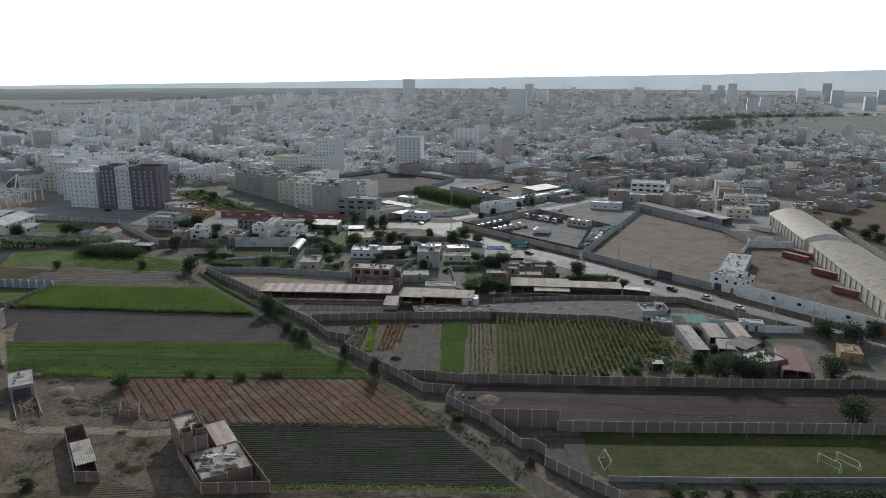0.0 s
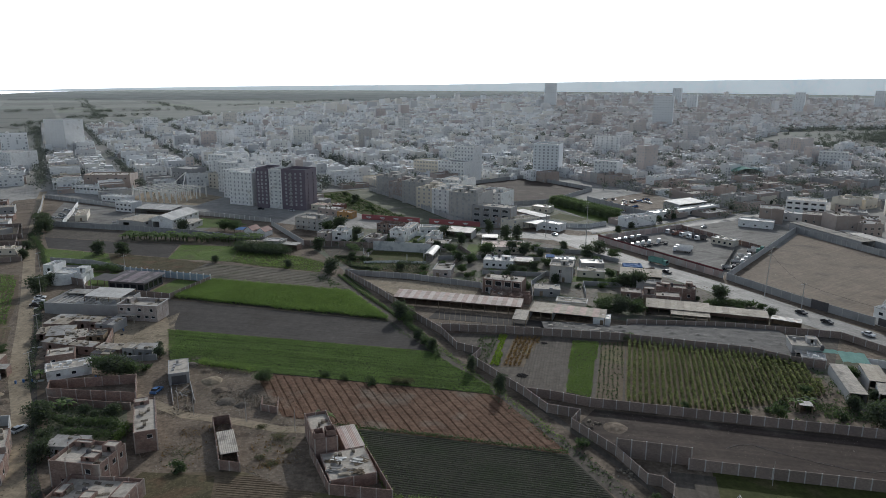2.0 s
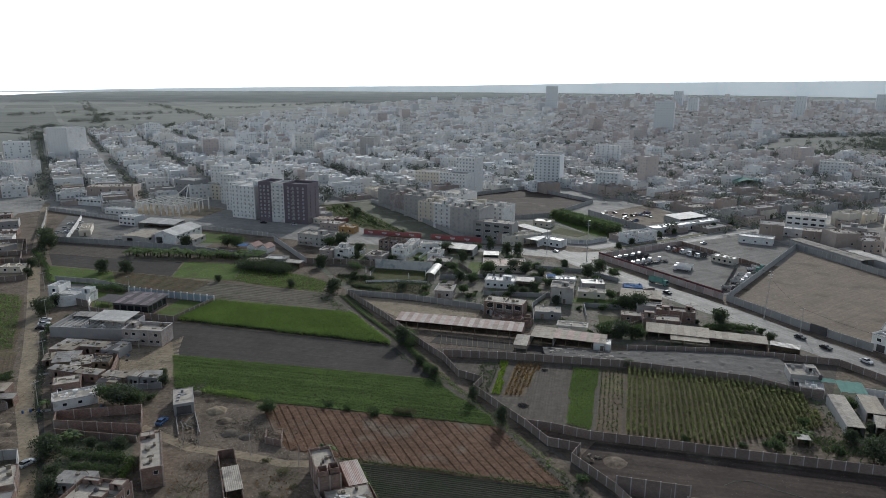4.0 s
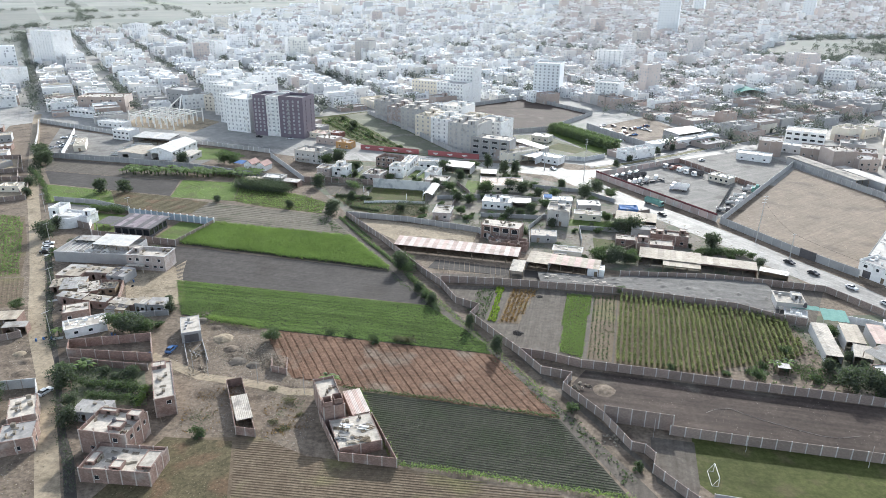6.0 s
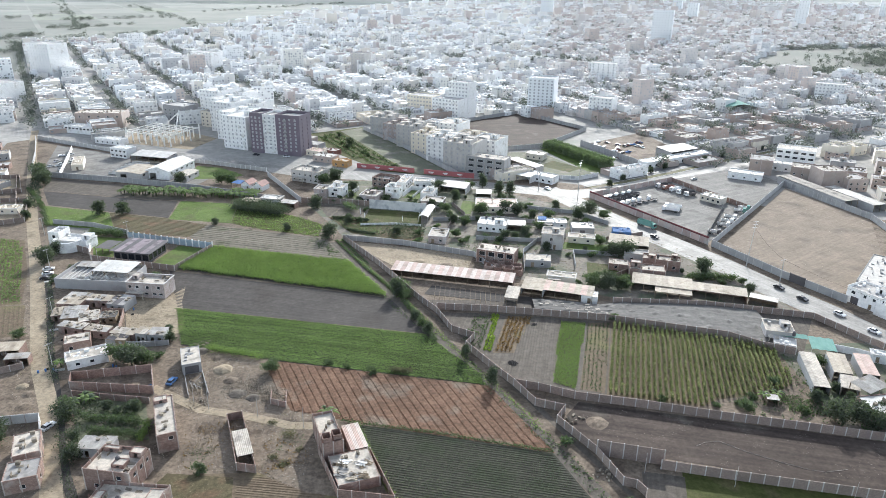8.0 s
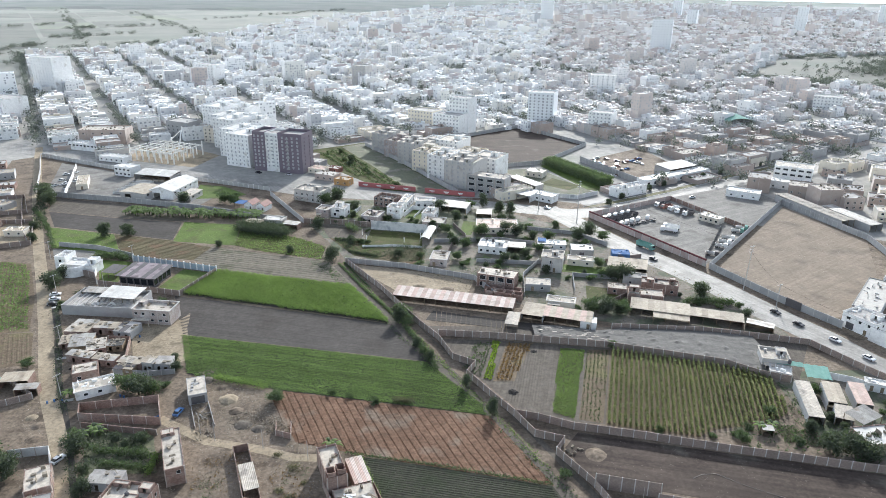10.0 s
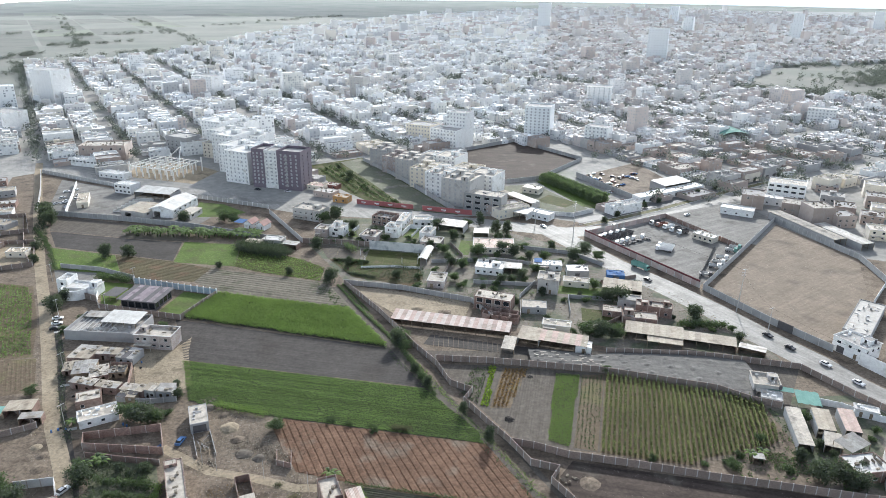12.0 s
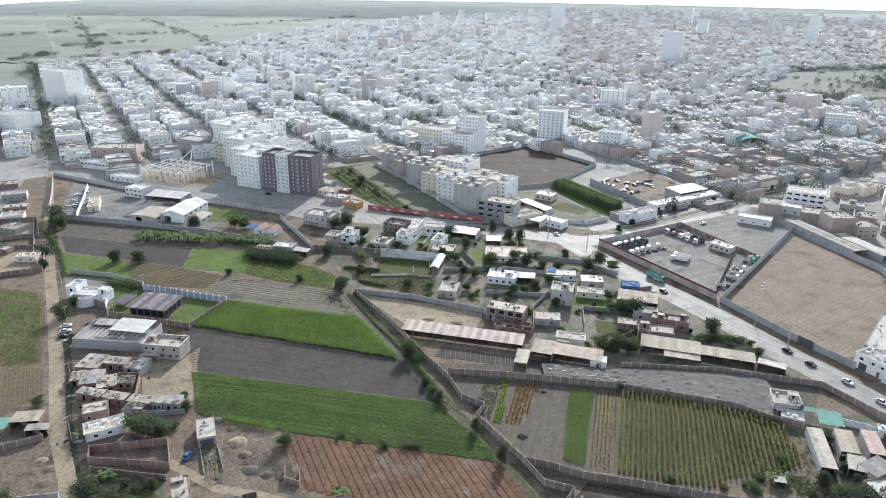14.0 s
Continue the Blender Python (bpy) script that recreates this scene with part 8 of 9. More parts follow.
part("cloth", Geo().sheet(-12.0, -3.7, 2.0, 4.6, 2.7, 3.0, 4, 0.12), M["green_net"], awn)
for sx, sy in ((-3.5, -3.8), (3.9, -3.8), (-11.8, 4.4), (3.9, 4.0)):
    part("post", Geo().box(-0.06, 0.06, -0.06, 0.06, 0, 2.6), M["steel"], awn, m=pose(sx, sy, 0))
fence("garden_wall", [(130, 200.5), (137, 197.5), (146, 190), (161, 186.5), (172, 166)], 2.5, M["white"], "curving white farm wall", post_mat=M["white"], pace=5)
house(143, 193.5, 7, 3.4, -25, 3.0, "white", "tin_white", 0.2, {0: [(2, 0.05, 1.0, 2.1), (5, 0.05, 1.0, 2.1)]}, "white gate lodge with two doors")
shed(96.6, 169.6, 3.4, 2.6, -12, 2.2, "tin", "wood", "small grey-roofed coop in a garden", 0.2, 2)
crop_rows("vegetable_bed", [(100, 175), (110, 171.5), (112.5, 163), (101, 166)], -12, 1.1, 0.5, 0.24, 8, (0.3, 0.3, 0.1), 0.3, M["leaf"], "rank green vegetable plot beside the maize", 83, 0.15, 0.1)
fence("perimeter_wall", [(136, 223), (146, 205), (158, 187), (170, 166)], 2.4, M["brick_fence"], "brick wall along the street", pace=4)
# white compound beyond the street
house(163.2, 235.2, 13, 10, -62, 6.2, "white", "slab_grey", 0.6, {0: [(2.5, 3.8, 1.6, 1.2), (7, 3.8, 1.2, 1.2), (3.5, 0.05, 3.0, 2.8), (10.5, 3.8, 1.2, 1.2), (9.5, 0.05, 1.2, 2.2)], 1: rows_of(10, 1, 1.2, 1.2, 3, 3.8), 3: rows_of(10, 1, 1.2, 1.2, 4, 3.8)}, "white two-storey gate office beside the street", extra=((3, 2, 4, 4, 1.8),))
house(180.0, 258.5, 10, 36, -40, 4.4, "concrete_grey", "tin", 0.3, {1: rows_of(36, 1, 1.2, 1.2, 5)}, "long grey store behind the gate office")
fence("perimeter_wall", [(196, 278), (218, 303)], 3.0, M["white"], "white cross wall of the container yard", post_mat=M["white"], pace=5)
fence("compound_wall", [(160, 227), (168, 211), (176, 195), (186, 174), (196, 152)], 5.2, M["white"], "tall white compound wall with small windows", post_mat=M["white"], pace=8)
for i, (x, y) in enumerate(((166.2, 213.8), (170.4, 205.4), (177.6, 190.6), (180.4, 184.8), (189.5, 166))):
    win = thing("window", pose(x - 0.2, y - 0.1, 2.6, 0, 0, -64), "dark window in a white wall", "window", "compound windows")
    part("frame", ring_frame(1.6, 1.2), M["white"], win, m=pose(0, -0.16, 0))
    part("pane", Geo().box(-0.75, 0.75, 0.12, 0.15, 0.05, 1.15), M["glass"], win, m=pose(0, -0.16, 0))
solid("gate", Geo().box(-3.2, 3.2, -0.1, 0.02, 0.03, 3.6).box(-3.4, -3.2, -0.14, 0.06, 0.03, 3.8).box(3.2, 3.4, -0.14, 0.06, 0.03, 3.8).box(-0.04, 0.04, -0.14, -0.02, 0.05, 3.6), M["tin_dark"], "dark grey sheet gate in a block wall", "gate", m=pose(144.4, 253.4, 0, 0, 0, -60.3))
solid("gate", Geo().box(-4.5, 4.5, -0.12, 0.02, 0.02, 4.2).box(-0.05, 0.05, -0.18, 0.0, 0.02, 4.2), M["red"], "dark red sheet metal gate", "gate", m=pose(184.0, 178.0, 0, 0, 0, -64.5))
ware = thing("warehouse", pose(0, 0, 0), "long warehouse with tan vaulted roofs", "warehouse")
for k, (ax, ay, bx, by) in enumerate(((262, 346, 236, 284), (234, 278, 196, 190))):
    mid = Vector(((ax + bx) / 2, (ay + by) / 2))
    L = math.hypot(ax - bx, ay - by)
    turn = math.degrees(math.atan2(by - ay, bx - ax))
    m = pose(mid.x - 2.5, mid.y, 0, 0, 0, turn + 90) @ pose(10.5, 0, 0)
    rise = 3.4 if k == 0 else 1.8
    part("wall", Geo().box(-10.5, 10.5, -L / 2, -L / 2 + 0.3, 0, 5.8).box(-10.5, 10.5, L / 2 - 0.3, L / 2, 0, 5.8).box(-10.5, -10.2, -L / 2 + 0.3, L / 2 - 0.3, 0, 5.8).box(10.2, 10.5, -L / 2 + 0.3, L / 2 - 0.3, 0, 5.8), M["cream"], ware, m=m)
    part("roof", Geo().sheet(-11, 11, -L / 2 - 0.3, L / 2 + 0.3, 5.9, 5.9, 34, 0.05, arch=rise), M["tin_tan"], ware, m=m)
    for ye in (L / 2 - 0.25, -L / 2 + 0.1):
        low = [(-10.4 + 20.8 * i / 12, ye) for i in range(13)]
        ring = [(x, 5.79) for x, y in low] + [(x, 5.82 + rise * (1 - (x / 11) ** 2)) for x, y in reversed(low)]
        part("gable", Geo().hull([(x, ye, z) for x, z in ring], [(x, ye + 0.15, z) for x, z in ring], 0, True), M["white" if k == 0 else "cream"], ware, m=m)
    for i in range(int(L / 6)):
        part("buttress", Geo().box(-0.25, 0.25, -0.25, 0.25, 0, 5.8), M["concrete"], ware, m=m @ pose(-10.75, -L / 2 + 3 + i * 6, 0))
fence("perimeter_wall", [(217, 303), (213, 297), (232, 291)], 3.5, M["white"], "white wall across the container yard", post_mat=M["white"], pace=6)


def container(x, y, turn, mat="red", label="red shipping container on bare ground", long=12.2):
    root = thing("container", pose(x, y, 0.05, 0, 0, turn), label, "container", "containers")
    g = Geo()
    n = 20
    for s in (-1, 1):
        for i in range(n):
            x0 = -long / 2 + 0.1 + (long - 0.2) * i / n
            w = (long - 0.2) / n
            g.box(x0, x0 + w * 0.55, s * 1.2 - 0.03, s * 1.2 + 0.03, 0.2, 2.4)
    g.box(-long / 2 + 0.1, long / 2 - 0.1, -1.16, 1.16, 0.15, 2.45)
    part("body", g, M[mat], root)
    part("roof", Geo().box(-long / 2 + 0.1, long / 2 - 0.1, -1.17, 1.17, 2.46, 2.53), M["tin_tan"], root)
    fr = Geo()
    for sx in (-1, 1):
        for sy in (-1, 1):
            fr.box(sx * (long / 2 - 0.06) - 0.06, sx * (long / 2 - 0.06) + 0.06, sy * 1.16 - 0.08, sy * 1.16 + 0.08, 0, 2.6)
    part("frame", fr, M[mat], root)
    return root


for x, y, t in ((220, 272, -72), (227.5, 274, -72), (214, 244.5, -69), (203.5, 220, -68)):
    container(x, y, t)
container(243, 330, -68, "white", "white shipping container on bare ground")
container(228, 306, -20, "white", "white container office on bare ground", 8)

patch("waste_ground", [(262, 270), (300, 360), (330, 400), (460, 430), (520, 300), (300, 170), (230, 170)], M["soil_brown"], "brown waste ground behind the warehouse", 0.03)
fence("perimeter_wall", [(292, 340), (276, 300), (252, 245), (235, 200)], 3.0, M["concrete_grey"], "grey wall behind the warehouse", pace=5)
for i in range(9):
    tree(285 + random.Random(i).uniform(-4, 14), 330 - i * 9, 0.9, "thick", "dark bush on the waste ground")


# ---- landmarks along the avenue ----
def block(x, y, L, D, turn, h, wall, floors, label, name="apartment_block", side=True, pace=3.0, w=1.3, roof="slab_grey", extra=(), cat="apartments"):
    ops = {0: rows_of(L, floors, w, 1.3, pace, 1.2, h / floors * 0.985)}
    if side:
        ops[3] = rows_of(D, floors, w, 1.3, pace * 1.4, 1.2, h / floors * 0.985)
    return house(x, y, L, D, turn, h, wall, roof, 0.9, ops, label, name, extra=extra, category=cat, joined=True)


# violet tower with a white centre bay
tower = thing("apartment_tower", pose(-104.6, 462.8, 0, 0, 0, -17.2), "ten-storey dark violet tower with a white centre bay", "tower")
for x0, x1, y0, mt, us in ((-18.4, -9.4, -8.0, "violet", (1.6, 4.4, 7.4)), (-9.4, 0.6, -7.2, "white", (1.8, 5.0, 8.2)), (0.6, 18.0, -8.0, "violet", (3.2, 6.8, 10.4, 14.2))):
    L = x1 - x0
    ops = {0: [(u, 3.0 + f * 2.5, 1.9 if mt == "white" and u == 5.0 else 1.2, 1.4) for u in us for f in range(9)]}
    if x0 < -15:
        ops[3] = [(u, 3.0 + f * 2.5, 1.0, 1.2) for u in (4, 11) for f in range(9)]
    if x1 > 15:
        ops[1] = [(u, 3.0 + f * 2.5, 1.0, 1.2) for u in (4, 11) for f in range(9)]
    bay = part("bay", shell(L - 0.01, 8.0 - y0, 26.8 if mt == "violet" else 26.1, 1.0, ops), M[mt], tower, m=pose((x0 + x1) / 2, (8.0 + y0) / 2, 0))
    part("roof", Geo().box(-L / 2 + 0.21, L / 2 - 0.21, -(8 - y0) / 2 + 0.21, (8 - y0) / 2 - 0.21, 24.7, 25.0), M["slab_grey"], bay)
    for u, z, w, hh in ops[0]:
        fr = part("window", ring_frame(w, hh), M["white"], bay, m=pose(-L / 2 + u, -(8 - y0) / 2, z))
        if u in (5.0, 6.8):
            part("balcony", Geo().box(-L / 2 + u - 1.1, -L / 2 + u + 1.1, -(8 - y0) / 2 - 0.9, -(8 - y0) / 2 - 0.01, z - 0.5, z + 0.45), M["white" if mt == "white" else "concrete_grey"], bay)
    g = Geo()
    for u, z, w, hh in ops[0]:
        g.box(-L / 2 + u - w / 2 + 0.05, -L / 2 + u + w / 2 - 0.05, -(8 - y0) / 2 + 0.12, -(8 - y0) / 2 + 0.16, z + 0.05, z + hh - 0.05)
    tagged(part("pane", g, M["glass_hazed"], bay), kind="stuff")

# white apartment row
W = Vector((-0.42, 0.907))
for i in range(5):
    p = Vector((-140, 462)) + W * (14 + i * 29) + Vector((0.907, 0.42)) * 15
    block(p.x, p.y, 20, 26, -24.8 + 0.0, 22.5 - (i % 2) * 2.2, "white", 8, "white eight-storey apartment block with stepped front", pace=2.9, w=1.1, extra=((2, 2, 6, 6, 2.6),), roof="tin_white")
    block(p.x + 17, p.y + 8, 16, 20, -24.8, 20 - (i % 2) * 3, "white", 7, "white seven-storey apartment block behind the row", pace=2.9, w=1.1, extra=((0, 2, 5, 5, 2.4),), roof="tin_white")
# apartment row by the nursery plot
V = Vector((-0.49, 0.872))
for i, (h, wl) in enumerate(((17.5, "concrete"), (16, "white"), (14, "cream"), (15.5, "concrete"), (12.5, "brick_pale"), (13.5, "concrete"))):
    p = Vector((13, 414)) + V * (11 + i * 22) + Vector((0.872, 0.49)) * 11.5
    block(p.x, p.y, 20, 21.5, -29.3, h, wl, round(h / 2.8), "%s %d-storey apartment block beside a walled plot" % ({"concrete": "grey", "white": "white", "cream": "cream", "brick_pale": "pale brick"}[wl], round(h / 2.8)), side=True, pace=3.4, w=1.2, roof="slab", extra=((3, 2, 6, 5, 2.5), (-5, -3, 4, 4, 2.0), (5, -6, 5, 5, 2.6), (-4, 6, 7, 5, 2.8)))
for i, (h, wl) in enumerate(((14, "white"), (12, "cream"), (16, "white"), (11, "white"))):
    p = Vector((39, 432)) + V * (20 + i * 24) + Vector((0.872, 0.49)) * 6
    block(p.x, p.y, 18, 20, -29.3, h, wl, round(h / 2.8), "pale apartment block behind the row", side=False, pace=3.4, roof="slab", extra=((3, 2, 5, 4, 2.5),))
house(31, 412.5, 25, 11, -26, 11.2, "concrete_grey", "slab", 0.3, {0: [(u, z, 3.6, 1.6) for u in (3.5, 9.5, 15.5, 21.5) for z in (1.2, 4.8, 8.2)]}, "three-storey bare concrete building with open bays", "commercial_building", cols=6)
shed(48, 402, 22, 9, -38, 4.0, "tin_white", "white", "white-roofed hall beside the avenue", 0.5, 8)
house(63, 398, 16, 8, -38, 4.2, "white", "tin_white", 0.3, {0: rows_of(16, 1, 1.4, 1.2, 4)}, "white hall at the junction")
fence("perimeter_wall", [(47, 408), (66, 404), (84, 400), (98, 409)], 2.6, M["mural"], "pale wall of a compound at the junction", post_mat=M["white"], pace=5)
shed(56, 428, 26, 7, -56, 3.4, "tin_white", "concrete", "long pale roof inside a compound", 0.4, 9)
shed(49, 436, 18, 5, -56, 3.2, "tin_tan", "concrete", "low tan roof inside a compound", 0.3, 6)
house(66, 452, 12, 9, -30, 4.0, "cream", "tin_white", 0.3, {0: rows_of(12, 1, 1.3, 1.2, 4)}, "cream house beside the walled lot")
patch("lawn_plot", [(66, 432), (82, 418), (92, 428), (76, 446)], M["grass"], "green plot beside the tree row", 0.07)
house(-60, 428, 10, 7, -22, 4.0, "orange", "tin_tan", 0.3, {0: rows_of(10, 1, 1.3, 1.2, 4)}, "orange painted shop on the avenue")
for x, y, L, D, h, wl in ((-72, 440, 14, 9, 4, "brick_dusty"), (-80, 456, 12, 9, 3.5, "cream"), (-86, 474, 14, 10, 4, "concrete_grey"), (-70, 458, 9, 7, 3.2, "tin_red"), (-94, 492, 14, 10, 4, "brick_dusty")):
    house(x, y, L, D, -25, h, wl, "tin" if wl != "cream" else "tin_pink", 0.2, {0: rows_of(L, 1, 1.2, 1.1, 4)}, "low workshop shack beside the nursery plot")
house(95, 632, 23, 20, -20, 28.7, "pale_tower", "slab_grey", 1.0, {0: rows_of(23, 10, 1.5, 1.4, 3.6, 1.2, 2.7)}, "grey ten-storey office tower in the town", "office_tower", category="tower", joined=True)
block(21, 590, 18, 16, -29, 30, "white", 10, "white ten-storey apartment tower in the town", side=True)
block(10, 568, 24, 16, -29, 20, "white", 7, "white seven-storey apartment block in the town")
block(-11, 608, 24, 18, -29, 16, "cream", 5, "cream five-storey apartment block in the town")
block(190, 812, 28, 20, -15, 21, "white", 7, "plain white seven-storey block in the town", pace=5)
block(-424, 785, 33, 24, -25, 38, "white", 12, "tall white apartment tower at the town edge", pace=4)
block(-395, 640, 30, 26, -25, 18, "white", 6, "white six-storey block at the town edge", pace=3.5)
block(-90, 845, 19, 16, -25, 25, "concrete", 8, "narrow grey tower in the town", pace=4)
block(-278, 866, 31, 20, -25, 22, "white", 7, "white seven-storey block in the town", pace=4)
block(400, 1290, 35, 26, -20, 56, "pale_tower", 13, "grey tower far across the town", side=False, pace=4.4)
block(322, 2150, 36, 26, -10, 72, "pale_tower", 10, "tall pale tower far across the town", side=False, pace=6)
block(395, 706, 26, 18, -30, 15.8, "white", 5, "white five-storey block in the eastern town", side=False)
block(141, 594, 20, 16, -30, 18, "white", 6, "white six-storey block in the eastern town", side=False)
for i, (x, y, h, w) in enumerate(((1078, 2150, 49, 28), (1485, 1753, 46, 30), (974, 1400, 36, 22), (1602, 2509, 50, 26), (1789, 1921, 44, 26), (1778, 2700, 55, 34), (1250, 1900, 45, 30), (1350, 2200, 55, 30), (900, 1800, 40, 28),
                                  (1150, 1600, 32, 26), (1600, 2050, 46, 24), (1420, 1560, 34, 26), (700, 2000, 44, 26), (820, 2500, 55, 30), (1900, 2300, 60, 30))):
    block(x, y, w, 20, -30, h, "pale_tower", int(h / 4), "pale tower block in the far town centre", side=False, pace=6)
# works compound west of the tower
house(-222, 421, 6.5, 22, 22, 3.6, "cream", "tin_tan", 0.1, {0: [(3.2, 0.05, 1.2, 2.1)]}, "narrow works office with a tan roof")
def gable_hall(x, y, L, D, turn, h, rise, roof, wall, label):
    """A hall with a ridge along its depth."""
    root = thing("workshop_hall", pose(x, y, 0, 0, 0, turn), label, "workshop")
    BUILT.append((x, y, max(L, D) / 2))
    part("wall", shell(L, D, h, 0.05, {0: [(L * 0.3, 0.05, 4.0, 3.6)], 1: rows_of(D, 1, 2.0, 1.0, 5, h - 1.8)}), M[wall], root)
    for s in (-1, 1):
        for j in range(4):
            y0, y1 = -D / 2 - 0.3 + (D + 0.6) * j / 4, -D / 2 - 0.3 + (D + 0.6) * (j + 1) / 4 - 0.03
            ring = [(0, y0, h + rise), (s * (L / 2 + 0.4), y0, h), (s * (L / 2 + 0.4), y1, h), (0, y1, h + rise)][::s]
            part("roof_sheet", Geo().hull(ring, [(p, q, z + 0.08) for p, q, z in ring], 0, True), M[roof], root)
    for yy in (-D / 2 + 0.02, D / 2 - 0.17):
        g = Geo().hull([(-L / 2, yy, h), (L / 2, yy, h), (L / 2, yy + 0.15, h), (-L / 2, yy + 0.15, h)], [(-0.05, yy, h + rise - 0.05), (0.05, yy, h + rise - 0.05), (0.05, yy + 0.15, h + rise - 0.05), (-0.05, yy + 0.15, h + rise - 0.05)])
        part("gable", g, M[wall], root)
    return root


gable_hall(-176, 399, 17, 18, -17, 4.6, 0.5, "tin_tan", "concrete", "low workshop with a tan sheet roof")
gable_hall(-160, 407, 15, 28, -12, 5.0, 2.4, "tin_white", "white", "white gabled workshop hall")
gable_hall(-147, 396, 8, 14, -12, 3.4, 0.4, "slab", "concrete", "low annex with a pale stained roof")
shed(-181, 436, 26, 12, -14, 4.0, "tin_white", "concrete_grey", "pale lean-to roof along the works", 1.0, 10)
house(-204.4, 446, 13.7, 9, -22, 6.4, "white", "tin_white", 0.4, {0: rows_of(13.7, 2, 1.8, 1.2, 3, 1.0, 2.9)}, "small white two-storey works building")
pipe = Geo().tube((-6, 0, 0.4), (6, 0, 0.4), 0.4, sides=8).mesh("pipe", M["tin_white"])
for i in range(7):
    stack = thing("pipe_stack", pose(-190 + i * 0.6, 402 + i * 4.2, 0.05, 0, 0, -12), "stack of pale pipes in a works yard", "pipes", "pipe stacks")
    for yy, zz in ((0, 0), (0.82, 0), (0.41, 0.7)):
        part("pipe", pipe, None, stack, m=pose(0, yy, zz))
fence("perimeter_wall", [(-241, 402), (-262, 446), (-285, 490)], 3.0, M["concrete_grey"], "grey wall beside the dirt road", pace=5)
fence("perimeter_wall", [(-222, 398), (-236, 436), (-246, 462)], 3.0, M["white"], "white wall inside the works yard", post_mat=M["white"], pace=5)
fence("perimeter_wall", [(-285, 492), (-206, 452), (-143, 428), (-104, 412)], 2.6, M["concrete"], "long panel fence along the avenue", post_mat=M["white"], pace=4)
patch("works_lawn", [(-146, 394), (-124, 396), (-116, 404), (-134, 420), (-150, 424)], M["lawn"], "grass beside the works", 0.07)
patch("works_yard", [(-238, 408), (-222, 400), (-150, 384), (-138, 380), (-130, 410), (-206, 448), (-262, 474)], M["gravel"], "grey works yard", 0.05)
house(-258, 514, 37.5, 10, -19, 5.4, "white", "tin_white", 0.5, {0: rows_of(37.5, 1, 2.2, 1.2, 3.2, 3.0)}, "long white two-storey school block", "school_block")
house(-228, 482, 22, 8, -20, 4, "white", "tin_white", 0.3, {0: rows_of(22, 1, 1.5, 1.2, 4)}, "long low white building on the avenue")
house(-259, 540, 34.5, 18, 4, 11.5, "brick_dusty", "slab", 0.8, {0: rows_of(34.5, 1, 1.5, 1.3, 6, 8)}, "blank brick block with a terrace", cols=6)
house(-170, 545, 24, 16, -24, 12, "cream", "slab_grey", 0.6, {0: rows_of(24, 4, 1.4, 1.3, 4)}, "cream four-storey block behind the steel frame")
house(-205, 560, 22, 16, -24, 14, "concrete_grey", "slab_grey", 0.6, {0: rows_of(22, 4, 1.4, 1.3, 4)}, "grey four-storey block behind the steel frame")
# steel frame under construction
site = thing("steel_frame", pose(-196, 494, 0, 0, 0, -22), "white steel frame of an unfinished hall", "steel frame")
for i in range(8):
    for j in range(4):
        part("column", Geo().box(-0.35, 0.35, -0.35, 0.35, 0, 7.5 + (3 if (i + j) % 5 == 0 else 0)), M["white_steel"], site, m=pose(-19 + i * 5.5, -15 + j * 10, 0))
for j in range(4):
    part("beam", Geo().beam((-19, -15 + j * 10, 7.3), (19.5, -15 + j * 10, 7.3), 0.5, 0.6), M["white_steel"], site)
for i in range(8):
    part("beam", Geo().beam((-19 + i * 5.5, -15, 7.9), (-19 + i * 5.5, 15, 7.9), 0.4, 0.5), M["white_steel"], site)
part("rafter", Geo().beam((-6, 8, 8), (2, 15, 17), 0.6, 0.6), M["white_steel"], site)
part("rafter", Geo().beam((2, 15, 17), (12, 0, 8), 0.6, 0.6), M["white_steel"], site)
patch("site_earth", [(-222, 484), (-168, 466), (-160, 500), (-196, 528), (-226, 520)], M["dirt_track"], "pale earth of a building site", 0.05)
# east of the street
house(156.8, 446, 60, 8, 30, 4.2, "white", "tin_white", 0.3, {0: rows_of(60, 1, 2.4, 2.0, 6, 0.4)}, "row of white shops along the avenue", "shop_row")
shed(163, 462, 26, 14, 30, 5.5, "tin_white", "concrete_grey", "white-roofed workshop on the avenue", 0.8, 9)
house(187.6, 408, 19, 9, -30, 4.2, "white", "tin_white", 0.4, {0: rows_of(19, 1, 1.2, 1.0, 5)}, "white walled store beside the gravel lot")
house(204, 425, 13.3, 17, -25, 9.2, "brick_dusty", "slab_grey", 0.8, {0: [(4, 6.5, 1.2, 1.2)]}, "blank brown brick block", cols=6.5)
house(222, 408, 13, 14, -28, 8.5, "brick_dusty", "slab", 0.6, {0: rows_of(13, 2, 1.2, 1.2, 4)}, "brown brick house behind the yard", cols=6.5)
house(229, 393, 14, 14, 3, 11, "brick_dusty", "slab", 0.5, {0: [(10, 4, 1.2, 1.2)]}, "square brick tower house", cols=7, rebar=True)
house(241, 388, 12, 12, 3, 7.5, "brick_dusty", "slab_grey", 0.5, {0: rows_of(12, 2, 1.4, 1.3, 4)}, "brick house with dark windows", cols=6)
house(236, 446, 23, 16, -29, 10.5, "white", "slab", 0.6, {0: rows_of(23, 3, 3.0, 1.4, 4.5, 1.2, 3.3)}, "white three-storey building with window bands")
house(222, 428, 18, 9, -29, 5, "white", "tin_white", 0.4, {0: rows_of(18, 1, 1.3, 1.2, 5)}, "white hall beside the brick houses")
